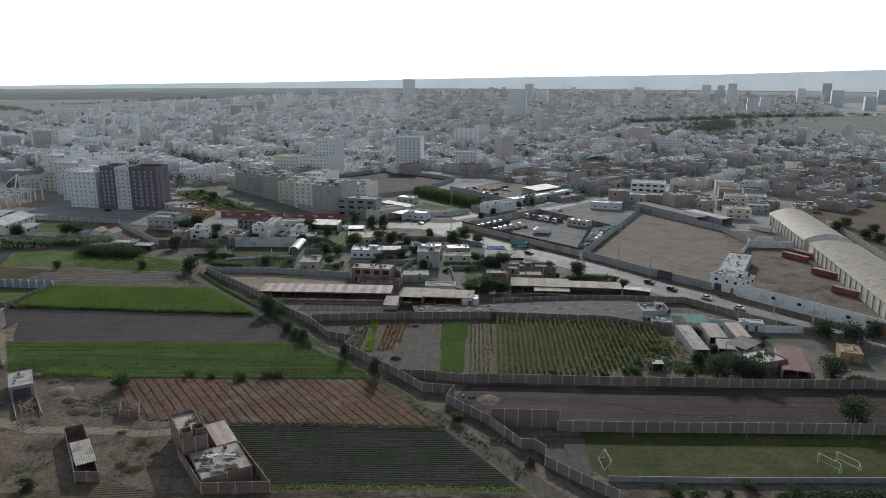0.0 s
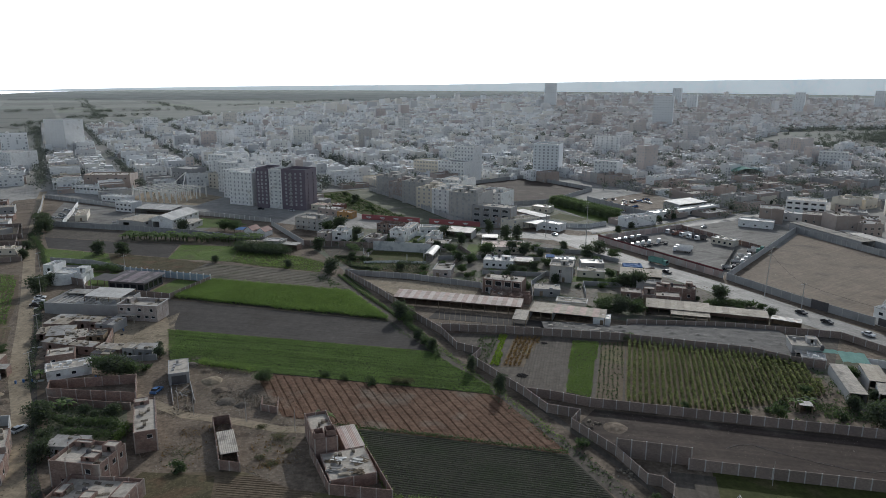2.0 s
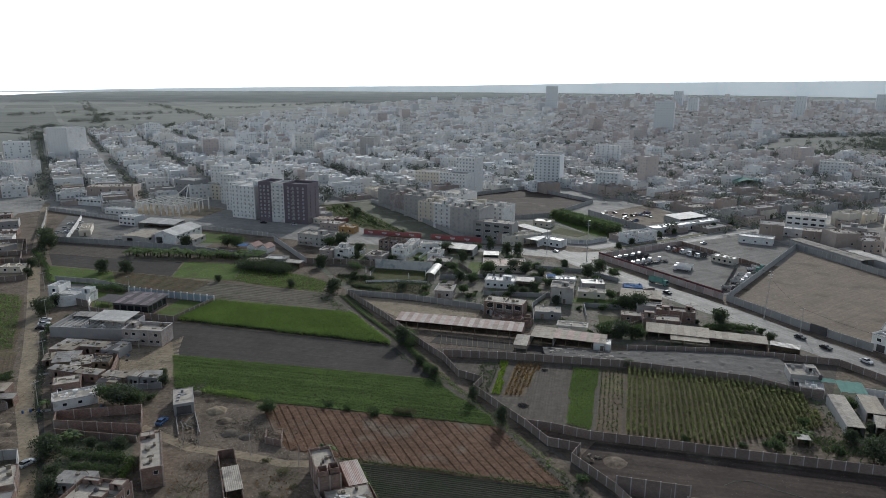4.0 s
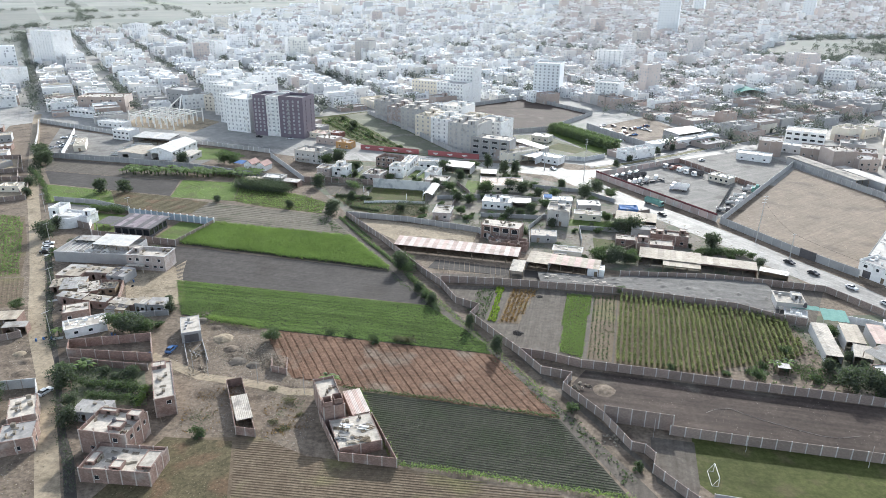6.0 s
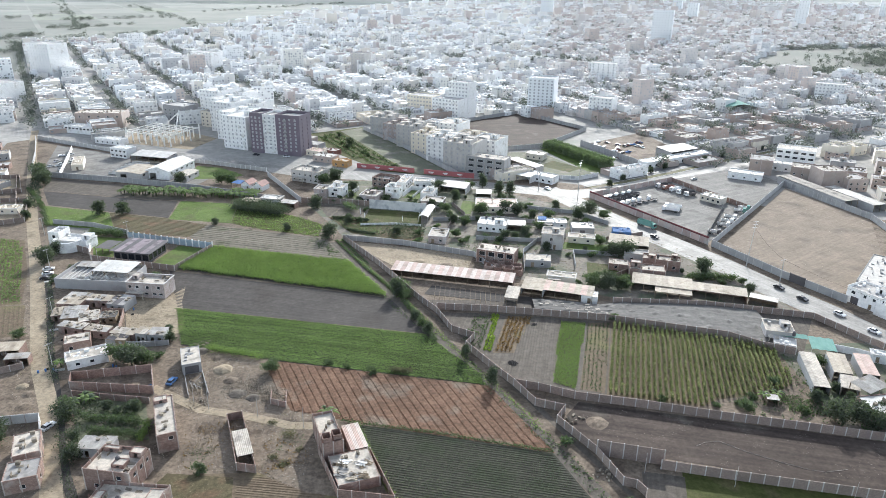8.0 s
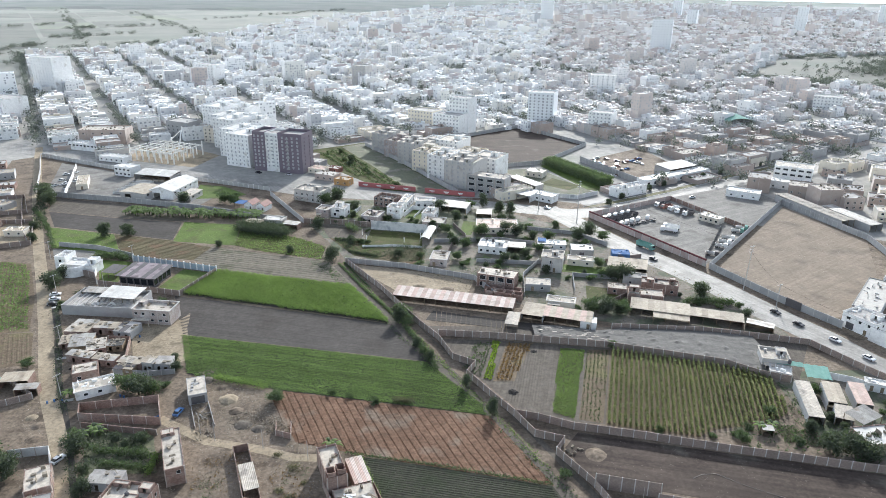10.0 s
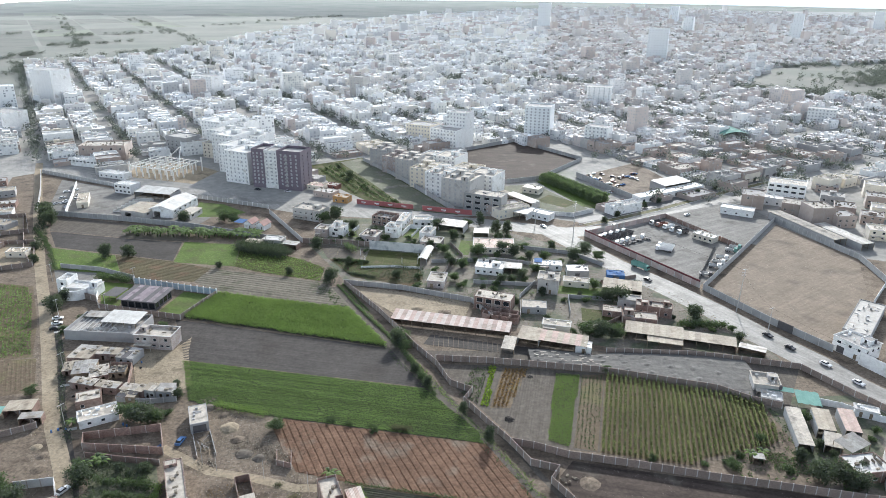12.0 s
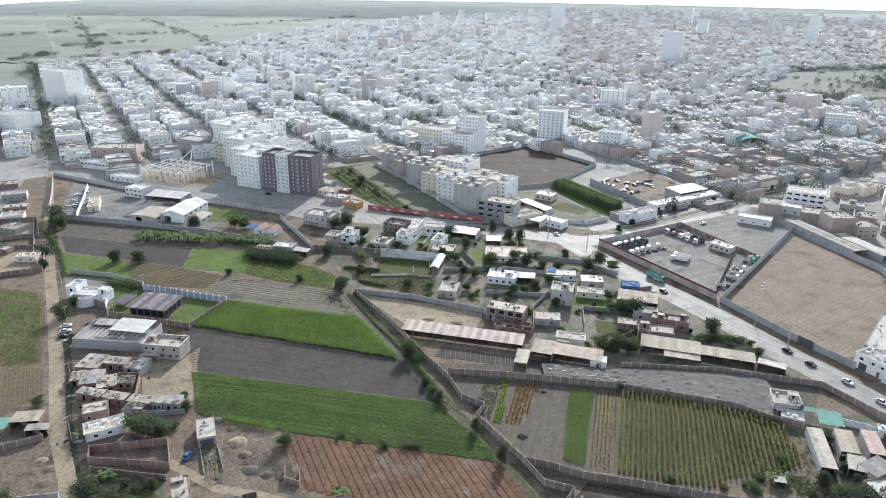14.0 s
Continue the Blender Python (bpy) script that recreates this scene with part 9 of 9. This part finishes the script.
shed(214, 376, 8.5, 50, 17, 4.2, "slab", "concrete_grey", "long pale stained roof beside the sandy yard", 0.5, 3)
shed(228, 362, 8.5, 34, 17, 4.0, "tin", "concrete_grey", "long grey roof beside the sandy yard", 0.5, 3)
house(252, 366, 14, 12, -20, 6, "cream", "slab", 0.5, {0: rows_of(14, 2, 1.4, 1.3, 4)}, "cream two-storey house behind the yard")
shed(271, 632, 26, 30, 4, 5.5, "green_net", "concrete", "hall with a green vaulted roof", 0.1, 1, arch=3.0)
for x, y, L, D, h, wl in ((262, 392, 12, 12, 6, "brick_dusty"), (276, 380, 12, 12, 6, "concrete"), (258, 414, 14, 12, 6, "brick_dusty"), (276, 404, 13, 12, 8, "cream"), (292, 392, 12, 12, 5, "brick_dusty"), (262, 436, 14, 12, 5, "concrete"), (284, 424, 13, 12, 7, "brick_dusty"),
                        (300, 416, 12, 12, 5, "white"), (312, 436, 14, 12, 6, "brick_dusty"), (296, 448, 12, 12, 8, "cream"), (270, 458, 14, 10, 6, "brick_dusty"), (322, 460, 14, 12, 6, "concrete"), (296, 366, 12, 10, 4, "brick_dusty"), (310, 380, 12, 12, 4, "brick_dusty")):
    house(x, y, L, D, -28 + (90 if int(y) % 3 == 0 else 0), h + 1.2 * (int(x) % 3 - 1), wl, ("slab_grey", "slab", "slab_grey", "tin")[int(x) % 4], 0.6, {0: rows_of(L, max(1, int(h / 2.9)), 1.3, 1.2, 3.6)}, "flat-roofed %s house in the eastern town" % {"brick_dusty": "bare brick", "concrete": "grey concrete", "cream": "cream painted", "white": "white painted"}[wl],
          extra=((2 - x % 5, 2 - y % 3, 3 + x % 3, 3.5, 1.6 + y % 1.4),) if int(x + y) % 4 else ())


for i in range(8):
    q = random.Random(300 + i)
    x, y = 205 + i * 19.5, 474 + i * 12.2
    house(x, y, 17.5, 13, 32, q.choice([4.2, 6.6, 8.6]), q.choice(["white", "brick_dusty", "concrete", "cream", "concrete_grey"]), q.choice(["slab", "slab_grey"]), 0.6, {0: [(4, 0.05, 3.4, 2.8), (12, 0.05, 3.4, 2.8)]}, "shop building with roller doors on the avenue", "shop", extra=((2, 1, 4, 3.5, 2.0),), category="shop")


for i in range(9):
    q = random.Random(340 + i)
    house(273 + i * 17.2, 464.5 + i * 10.5, 15.5, 12, 31.5, q.choice([3.4, 6.2, 6.6, 8.8]), q.choice(["brick_dusty", "concrete", "brick_dusty", "white", "cream", "concrete_grey"]), q.choice(["slab", "slab_grey"]), 0.6, {0: rows_of(15.5, 1, 1.3, 1.2, 4), 2: [(4, 0.05, 3.2, 2.6), (11, 0.05, 3.2, 2.6)]}, "flat-roofed shop house backing on the avenue", "shop", extra=((q.uniform(-4, 4), q.uniform(-2, 2), 3.5, 3.2, 1.9),), category="shop")


# ---- vehicles ----
def wheel_mesh(r, w):
    return Geo().tube((0, -w / 2, 0), (0, w / 2, 0), r, sides=12).tube((0, -w / 2 - 0.01, 0), (0, w / 2 + 0.01, 0), r * 0.55, sides=8, slot=1).mesh("wheel", M["rubber"], M["steel"])


WHEEL, BIGWHEEL = wheel_mesh(0.32, 0.2), wheel_mesh(0.5, 0.35)


def profile(points, wide, taper=0.0):
    """A body from its side outline, drawn in at the top."""
    g = Geo()
    top = max(z for _, z in points)
    low = min(z for _, z in points)
    ring = [(x, z, wide / 2 - taper * max(0, (z - low - 0.5) / (top - low))) for x, z in points]
    g.hull([(x, -w, z) for x, z, w in ring], [(x, w, z) for x, z, w in ring], 0, True)
    return g


def car(x, y, turn, mat="car_white", label="white saloon car"):
    root = thing("car", pose(x, y, 0.06, 0, 0, turn), label, "car")
    part("body", profile([(-2.1, 0.3), (2.1, 0.3), (2.15, 0.65), (1.95, 0.82), (1.0, 0.95), (-1.6, 0.98), (-2.1, 0.9)], 1.72), M[mat], root)
    part("windows", profile([(0.95, 0.94), (0.3, 1.38), (-1.1, 1.38), (-1.7, 0.96)], 1.5, 0.12), M["glass"], root)
    part("roof", Geo().box(-1.05, 0.28, -0.62, 0.62, 1.385, 1.43), M[mat], root)
    for sx in (-1.3, 1.3):
        for sy in (-0.78, 0.78):
            part("wheel", WHEEL, None, root, m=pose(sx, sy, 0.32))
    return root


def truck(x, y, turn, cab="car_white", bed="tin", long=6.5, label="white tipper truck", high=1.3):
    root = thing("truck", pose(x, y, 0.07, 0, 0, turn), label, "truck")
    part("cab", profile([(long / 2 - 0.1, 0.5), (long / 2 + 1.7, 0.5), (long / 2 + 1.75, 1.4), (long / 2 + 1.4, 2.6), (long / 2 - 0.1, 2.6)], 2.3), M[cab], root)
    part("windscreen", profile([(long / 2 + 1.79, 1.45), (long / 2 + 1.46, 2.45), (long / 2 + 1.40, 2.45), (long / 2 + 1.7, 1.45)], 2.0), M["glass"], root)
    part("chassis", Geo().box(-long / 2, long / 2 + 1.2, -0.45, 0.45, 0.55, 0.8), M["rubber"], root)
    g = Geo().box(-long / 2, long / 2 - 0.3, -1.2, 1.2, 0.9, 1.0)
    for a in (-1.2, 1.12):
        g.box(-long / 2, long / 2 - 0.3, a, a + 0.08, 1.0, 1.0 + high)
    g.box(-long / 2, -long / 2 + 0.08, -1.12, 1.12, 1.0, 1.0 + high).box(long / 2 - 0.38, long / 2 - 0.3, -1.12, 1.12, 1.0, 1.0 + high)
    part("bed", g, M[bed], root)
    for sx in (-long / 2 + 0.8, -long / 2 + 1.9, long / 2 + 0.9):
        for sy in (-0.95, 0.95):
            part("wheel", BIGWHEEL, None, root, m=pose(sx, sy, 0.5))
    return root


car(-79, 178.6, 80, "blue", "small blue car beside a rubble plot")
for x, y, t, c in ((-104, 156.3, 66, "car_white"), (-156, 256.5, 20, "car_white"), (-154.5, 252, 20, "car_dark"), (-158, 261, 20, "car_white"), (135.2, 248.8, -62, "car_dark"), (139.5, 238.5, -62, "car_dark"), (147, 226, -62, "car_white"), (152, 213, -62, "car_white"),
                   (102, 304, -58, "car_dark"), (63, 381, -60, "car_white"), (-99, 448, -20, "car_white"), (-120, 452, -20, "car_dark"), (-240, 448, 60, "car_white"), (-230, 428, 60, "car_white"), (-234, 420, 60, "car_white"), (155, 404, 32, "car_white"), (230, 452, 32, "car_dark"),
                   (105, 383, 32, "car_white")):
    car(x, y, t, c, "white saloon car on a dusty road" if c == "car_white" else "black saloon car on a dusty road")
for x, y in ((94.5, 359.5), (97.5, 362), (101.5, 364.5), (106, 367.5), (110, 370)):
    truck(x, y, 150, "car_white", "tin_dark", 5, "dark tipper truck with a white cab, parked in a row", 1.0)
for x, y in ((101, 350.5), (104.5, 353), (108, 355.5), (112, 358), (118, 361)):
    truck(x, y, 152, "car_white", "tin_dark", 4, "white cabbed flatbed truck parked in a row", 0.15)
truck(122.5, 343, 152, "car_white", "white", 7, "white tipper truck in the yard", 1.5)
truck(125, 347.5, 152, "car_white", "white", 7, "white tipper truck in the yard", 1.5)
for x, y, c, bd in ((131, 387.5, "car_white", "tin_dark"), (133.5, 383.5, "tin_red", "tin_red"), (136.5, 380, "car_white", "white"), (139, 375.5, "car_white", "tin_dark"), (142, 371.5, "car_white", "tin_dark")):
    truck(x, y, 205, c, bd, 5.5, "tipper truck parked along the brick wall", 1.3)
for x, y, c in ((131.5, 310.5, "tin_dark"), (140, 321, "car_white"), (144, 326.5, "car_white"), (148, 332.5, "car_white"), (157, 343, "green_net"), (161, 347.5, "green_net")):
    truck(x, y, -25, c, "steel", 4.5, "small truck parked by the block wall", 0.8)
house(150.5, 361, 12, 6.5, -50, 3.4, "cream", "tin_white", 0.2, {0: rows_of(12, 1, 1.4, 1.2, 3)}, "cream yard office with a white roof")
fence("wire_fence", [(127, 305), (152, 350)], 2.0, M["mesh"], "dark mesh fence in the truck yard", post_mat=M["steel"], pace=4, thick=0.04, post=0.08)
truck(102, 320, -52, "green_net", "green_net", 8, "dull green lorry on the street", 2.0)
car(-238, 418, 70, "car_white", "white saloon car parked in a works yard")
car(-234, 424, 70, "car_white", "white saloon car parked in a works yard")
car(-240, 430, 70, "car_white", "white saloon car parked in a works yard")
car(-232, 436, 10, "car_white", "white saloon car parked in a works yard")
car(-244, 444, 30, "car_white", "white saloon car parked in a works yard")
car(-228, 412, 75, "car_white", "white saloon car parked in a works yard")
for i in range(26):
    q = random.Random(i)
    car(108 + q.uniform(0, 42), 462 + q.uniform(-16, 40) + 0.0, q.uniform(0, 360), ("car_white", "car_dark", "blue", "tin_red")[i % 4], "scrapped car in a dirt yard")


# ---- poles, goals and small things ----
def pole(x, y, high, lean=0.0, arms=3, turn=0.0, label="tall concrete utility pole with cross-arms", r=0.22):
    root = thing("utility_pole", pose(x, y, 0, 0, lean, turn), label, "pole")
    part("shaft", Geo().tube((0, 0, -0.3), (0, 0, high), r, r * 0.5, 8), M["concrete"], root)
    for i in range(arms):
        part("cross_arm", Geo().box(-1.3, 1.3, -0.06, 0.06, 0, 0.12), M["steel"], root, m=pose(0, 0.18, high - 0.6 - i * 1.3))
    return root


pole(131.4, 271, 20.5, 3, 3, 20)
pole(138, 254.3, 10.4, 0, 1, 20)
pole(76, 359, 23, 0, 3, 30)
pole(57.5, 378, 17, 0, 2, 30)
pole(160, 205, 12, 0, 1, 20)
pole(166, 193, 12, 0, 1, 20)
for k, (p, q) in enumerate((((131.4, 271, 20), (76, 359, 22.5)), ((131.4, 271, 18.5), (138, 254.3, 10)), ((138, 254.3, 10), (160, 205, 11.6)), ((160, 205, 11.6), (166, 193, 11.6)), ((76, 359, 21), (57.5, 378, 16.6)))):
    p, q = Vector(p), Vector(q)
    g = Geo().run([p.lerp(q, i / 12) - Vector((0, 0, 5.0 * i / 12 * (1 - i / 12))) for i in range(13)], 0.035)
    solid("overhead_wire", g, M["rubber"], "black overhead wire sagging between poles", "wire", group="overhead wires")
for x, y in ((-36, 157), (-49.5, 162), (-64, 165.3), (-69, 168)):
    pole(x, y, 6.5, 0, 0, 0, "thin wooden pole beside the path", 0.1)
for x, y in ((72, 134.6), (98, 129.4), (122, 124.6), (51.5, 139.5)):
    pole(x, y, 6.0, 0, 0, 0, "thin white pole beside the pitch", 0.07)
for x, y in ((-158, 262), (-134, 218), (-118, 186), (-180, 300), (-140, 296), (-141, 268)):
    pole(x, y, 9, 0, 1, 60, "wooden utility pole beside the road", 0.13)


def goal(x, y, turn):
    root = thing("football_goal", pose(x, y, 0.05, 0, 0, turn), "white metal football goal on grass", "goal", "football goals")
    for s in (-1, 1):
        part("post", Geo().tube((s * 2.5, 0, 0), (s * 2.5, 0, 2.3), 0.07), M["white_steel"], root)
        part("stay", Geo().tube((s * 2.5, 0, 2.28), (s * 2.5, 1.3, 0.03), 0.05), M["white_steel"], root)
        part("foot", Geo().tube((s * 2.5, 0.08, 0.05), (s * 2.5, 1.3, 0.05), 0.05), M["white_steel"], root)
    part("crossbar", Geo().tube((-2.5, 0, 2.3), (2.5, 0, 2.3), 0.07), M["white_steel"], root)
    part("ground_bar", Geo().tube((-2.5, 1.32, 0.05), (2.5, 1.32, 0.05), 0.05), M["white_steel"], root)
    return root


goal(61.5, 125.2, 82)
goal(107.6, 114.8, -72)
goal(112, 114.5, -72)
for x, y, z in ((-76, 136, 5.45), (-72, 125.8, 2.75), (27, 318, 3.3), (-36, 360, 3.9), (93, 270, 4.0), (119, 204, 3.5), (168, 232, 6.2), (126, 228.3, 0), (24, 320, 3.3)):
    tank(x, y, z + 0.02)

# trees in the town
rt = np.random.default_rng(8)
spots = []
for k in range(5200):
    x, y = rt.uniform(-900, 1500), 430 + 1900 * rt.random() ** 1.5
    if abs(x) < 0.75 * y + 100 and inside(x, y, TOWN) and not any(inside(x, y, h) for h in HOLES):
        u, v = CU * x + SU * y, -SU * x + CU * y
        a, b = u % 66.0, (v + 200) % 118.0
        u += (-1.5 - a if a < 33 else 66 - 1.5 - a) if rt.random() < 0.5 else 0
        spots.append((CU * u - SU * v, SU * u + CU * v, rt.uniform(3, 7)))
for cx, cy, r0, n in ((140, 985, 60, 60), (-60, 735, 40, 30), (-55, 1030, 70, 50), (137, 1000, 60, 40), (500, 900, 40, 30), (600, 1010, 60, 60), (700, 1080, 60, 60), (-88, 540, 12, 6), (800, 1200, 90, 60)):
    for i in range(n):
        spots.append((cx + rt.normal(0, r0), cy + rt.normal(0, r0 * 0.5), rt.uniform(3, 7)))
for t in np.linspace(0, 1, 46):
    for s in (-6, 6):
        spots.append((-300 - 330 * t + s * 0.87 + rt.normal(0, 1), 525 + 575 * t + s * 0.5 + rt.normal(0, 2), rt.uniform(3, 5)))
q = leaves(spots, 0.85, 52, (1.9, 1.9, 1.5), rt, 0.6)
q[:, :, 2] = np.maximum(q[:, :, 2], 0.2)
tagged(new("town_trees", leaf_mesh("town_trees", q, M["leaf_town"])), "dark trees along the town streets", "trees", "", "stuff")

# fields beyond the town
for ring, mt in (([(-2060, 3150), (-1500, 1500), (-700, 1150), (-500, 1320), (-420, 2000), (-110, 2750), (560, 3610), (3010, 3610), (3010, 1310), (3600, 1500), (4700, 2000), (4700, 4900), (-1700, 4900), (-2100, 3850)], "far_field"), ([(-1500, 1500), (-900, 700), (-480, 560), (-660, 770), (-490, 830), (-650, 1140)], "far_field"),
                 (EAST_FIELD, "far_dark")):
    patch("field_far", ring, M[mt], "hazy far fields beyond the town", 0.03)
ra = random.Random(12)
for i in range(-9, 8):
    for j in range(9):
        u, v = i * 128.0, 1180 + j * 240.0
        w, h = 128 * ra.uniform(0.92, 0.985), 240 * ra.uniform(0.92, 0.985)
        ring = [(CU * p - SU * q, SU * p + CU * q) for p, q in ((u + 300, v), (u + 300 + w, v), (u + 300 + w, v + h), (u + 300, v + h))]
        if all(px < -560 - 0.02 * py and py < 2900 and px > -1650 and py > 1180 for px, py in ring):
            patch("field_far", ring, M[ra.choice(("far_dark", "far_olive", "far_field", "far_dark"))], "hazy parcel of the far fields", 0.06 + 0.02 * ((i + j) % 5))
spots = []
# belts: line, trees, half width
for way, n, wide in (([(405, 942), (480, 898), (548, 852), (640, 880), (700, 905)], 230, 16), ([(548, 700), (560, 800), (600, 850)], 60, 22), ([(620, 1000), (700, 1090), (760, 1180)], 90, 14), ([(571, 1195), (760, 1262), (950, 1330), (1270, 1332)], 110, 8),
                     ([(-640, 1232), (-493, 1376), (-396, 1304)], 46, 7), ([(-780, 1450), (-650, 1556)], 26, 6), ([(-860, 1677), (-686, 1812)], 26, 7), ([(-620, 1278), (-989, 1969), (-1300, 2560)], 44, 9), ([(-396, 1304), (-603, 1735), (-990, 2387)], 54, 8),
                     ([(-1030, 1660), (-950, 1806)], 18, 7), ([(-735, 1170), (-715, 1306)], 24, 6), ([(-640, 2083), (-349, 2724)], 44, 12), ([(-700, 1150), (-640, 1130), (-600, 1010)], 24, 6)):
    runs = [math.dist(a, b) for a, b in zip(way, way[1:])]
    for k in range(n):
        t = rt.random() * sum(runs)
        for (a, b), long in zip(zip(way, way[1:]), runs):
            if t <= long:
                spots.append((a[0] + (b[0] - a[0]) * t / long + rt.normal(0, wide), a[1] + (b[1] - a[1]) * t / long + rt.normal(0, wide), rt.uniform(1.5, 5)))
                break
            t -= long
q = leaves(spots, 1.0, 70, (3.2, 3.2, 1.8), rt, 0.6)
q[:, :, 2] = np.maximum(q[:, :, 2], 0.1)
tagged(new("tree_lines", leaf_mesh("tree_lines", q, M["leaf_town"])), "belts of trees beside far fields", "trees", "", "stuff")


# gardens: more trees and bushes between the low houses
rg = random.Random(77)
GARDENS = (([(-40, 302), (-60, 345), (-55, 385), (28, 372), (66, 345), (90, 316), (110, 285), (126, 250), (128, 236), (72, 240), (24, 262), (18, 284), (-14, 296)], 84, 0.35, 0.75, "leafy garden tree between low houses"),
           ([(-155, 262), (-138, 218), (-120, 188), (-104, 160), (-90, 150), (-82, 165), (-84, 195), (-96, 225), (-104, 256)], 12, 0.35, 0.6, "dusty tree between the shacks"),
           ([(112, 200), (148, 204), (168, 168), (158, 146), (112, 156)], 9, 0.4, 0.8, "dark tree in the farmyard"),
           ([(-90, 500), (-66, 462), (-34, 424), (-20, 418), (-48, 470), (-76, 518)], 14, 0.5, 0.9, "tree in the overgrown nursery plot"))
for ring, n, lo, hi, words in GARDENS:
    xs, ys = [p[0] for p in ring], [p[1] for p in ring]
    for k in range(n * 3):
        x, y = rg.uniform(min(xs), max(xs)), rg.uniform(min(ys), max(ys))
        if n > 0 and inside(x, y, ring) and all(math.hypot(x - bx, y - by) > br * 0.8 + 2.2 for bx, by, br in BUILT):
            n -= 1
            small = rg.random() < 0.45
            tree(x, y, rg.uniform(0.8, 1.4) if small else rg.uniform(lo, hi), "bush" if small else rg.choice(["broad", "thick", "round"]), "low green garden bush" if small else words)
for pts in ([(-2, 325), (30, 328), (48, 323)], [(3, 303), (7, 322)], [(18, 300), (44, 297), (60, 303)], [(36, 263), (38, 284), (47, 300)], [(58, 268), (60, 284), (79, 281)], [(62, 250), (80, 264)], [(78, 300), (97, 307)],
            [(47, 345), (70, 338), (84, 322)], [(8, 350), (14, 333)]):
    fence("garden_wall", pts, 2.0, M["concrete_grey" if len(pts) % 2 else "brick_fence"], "low weathered wall between gardens", pace=6.5)
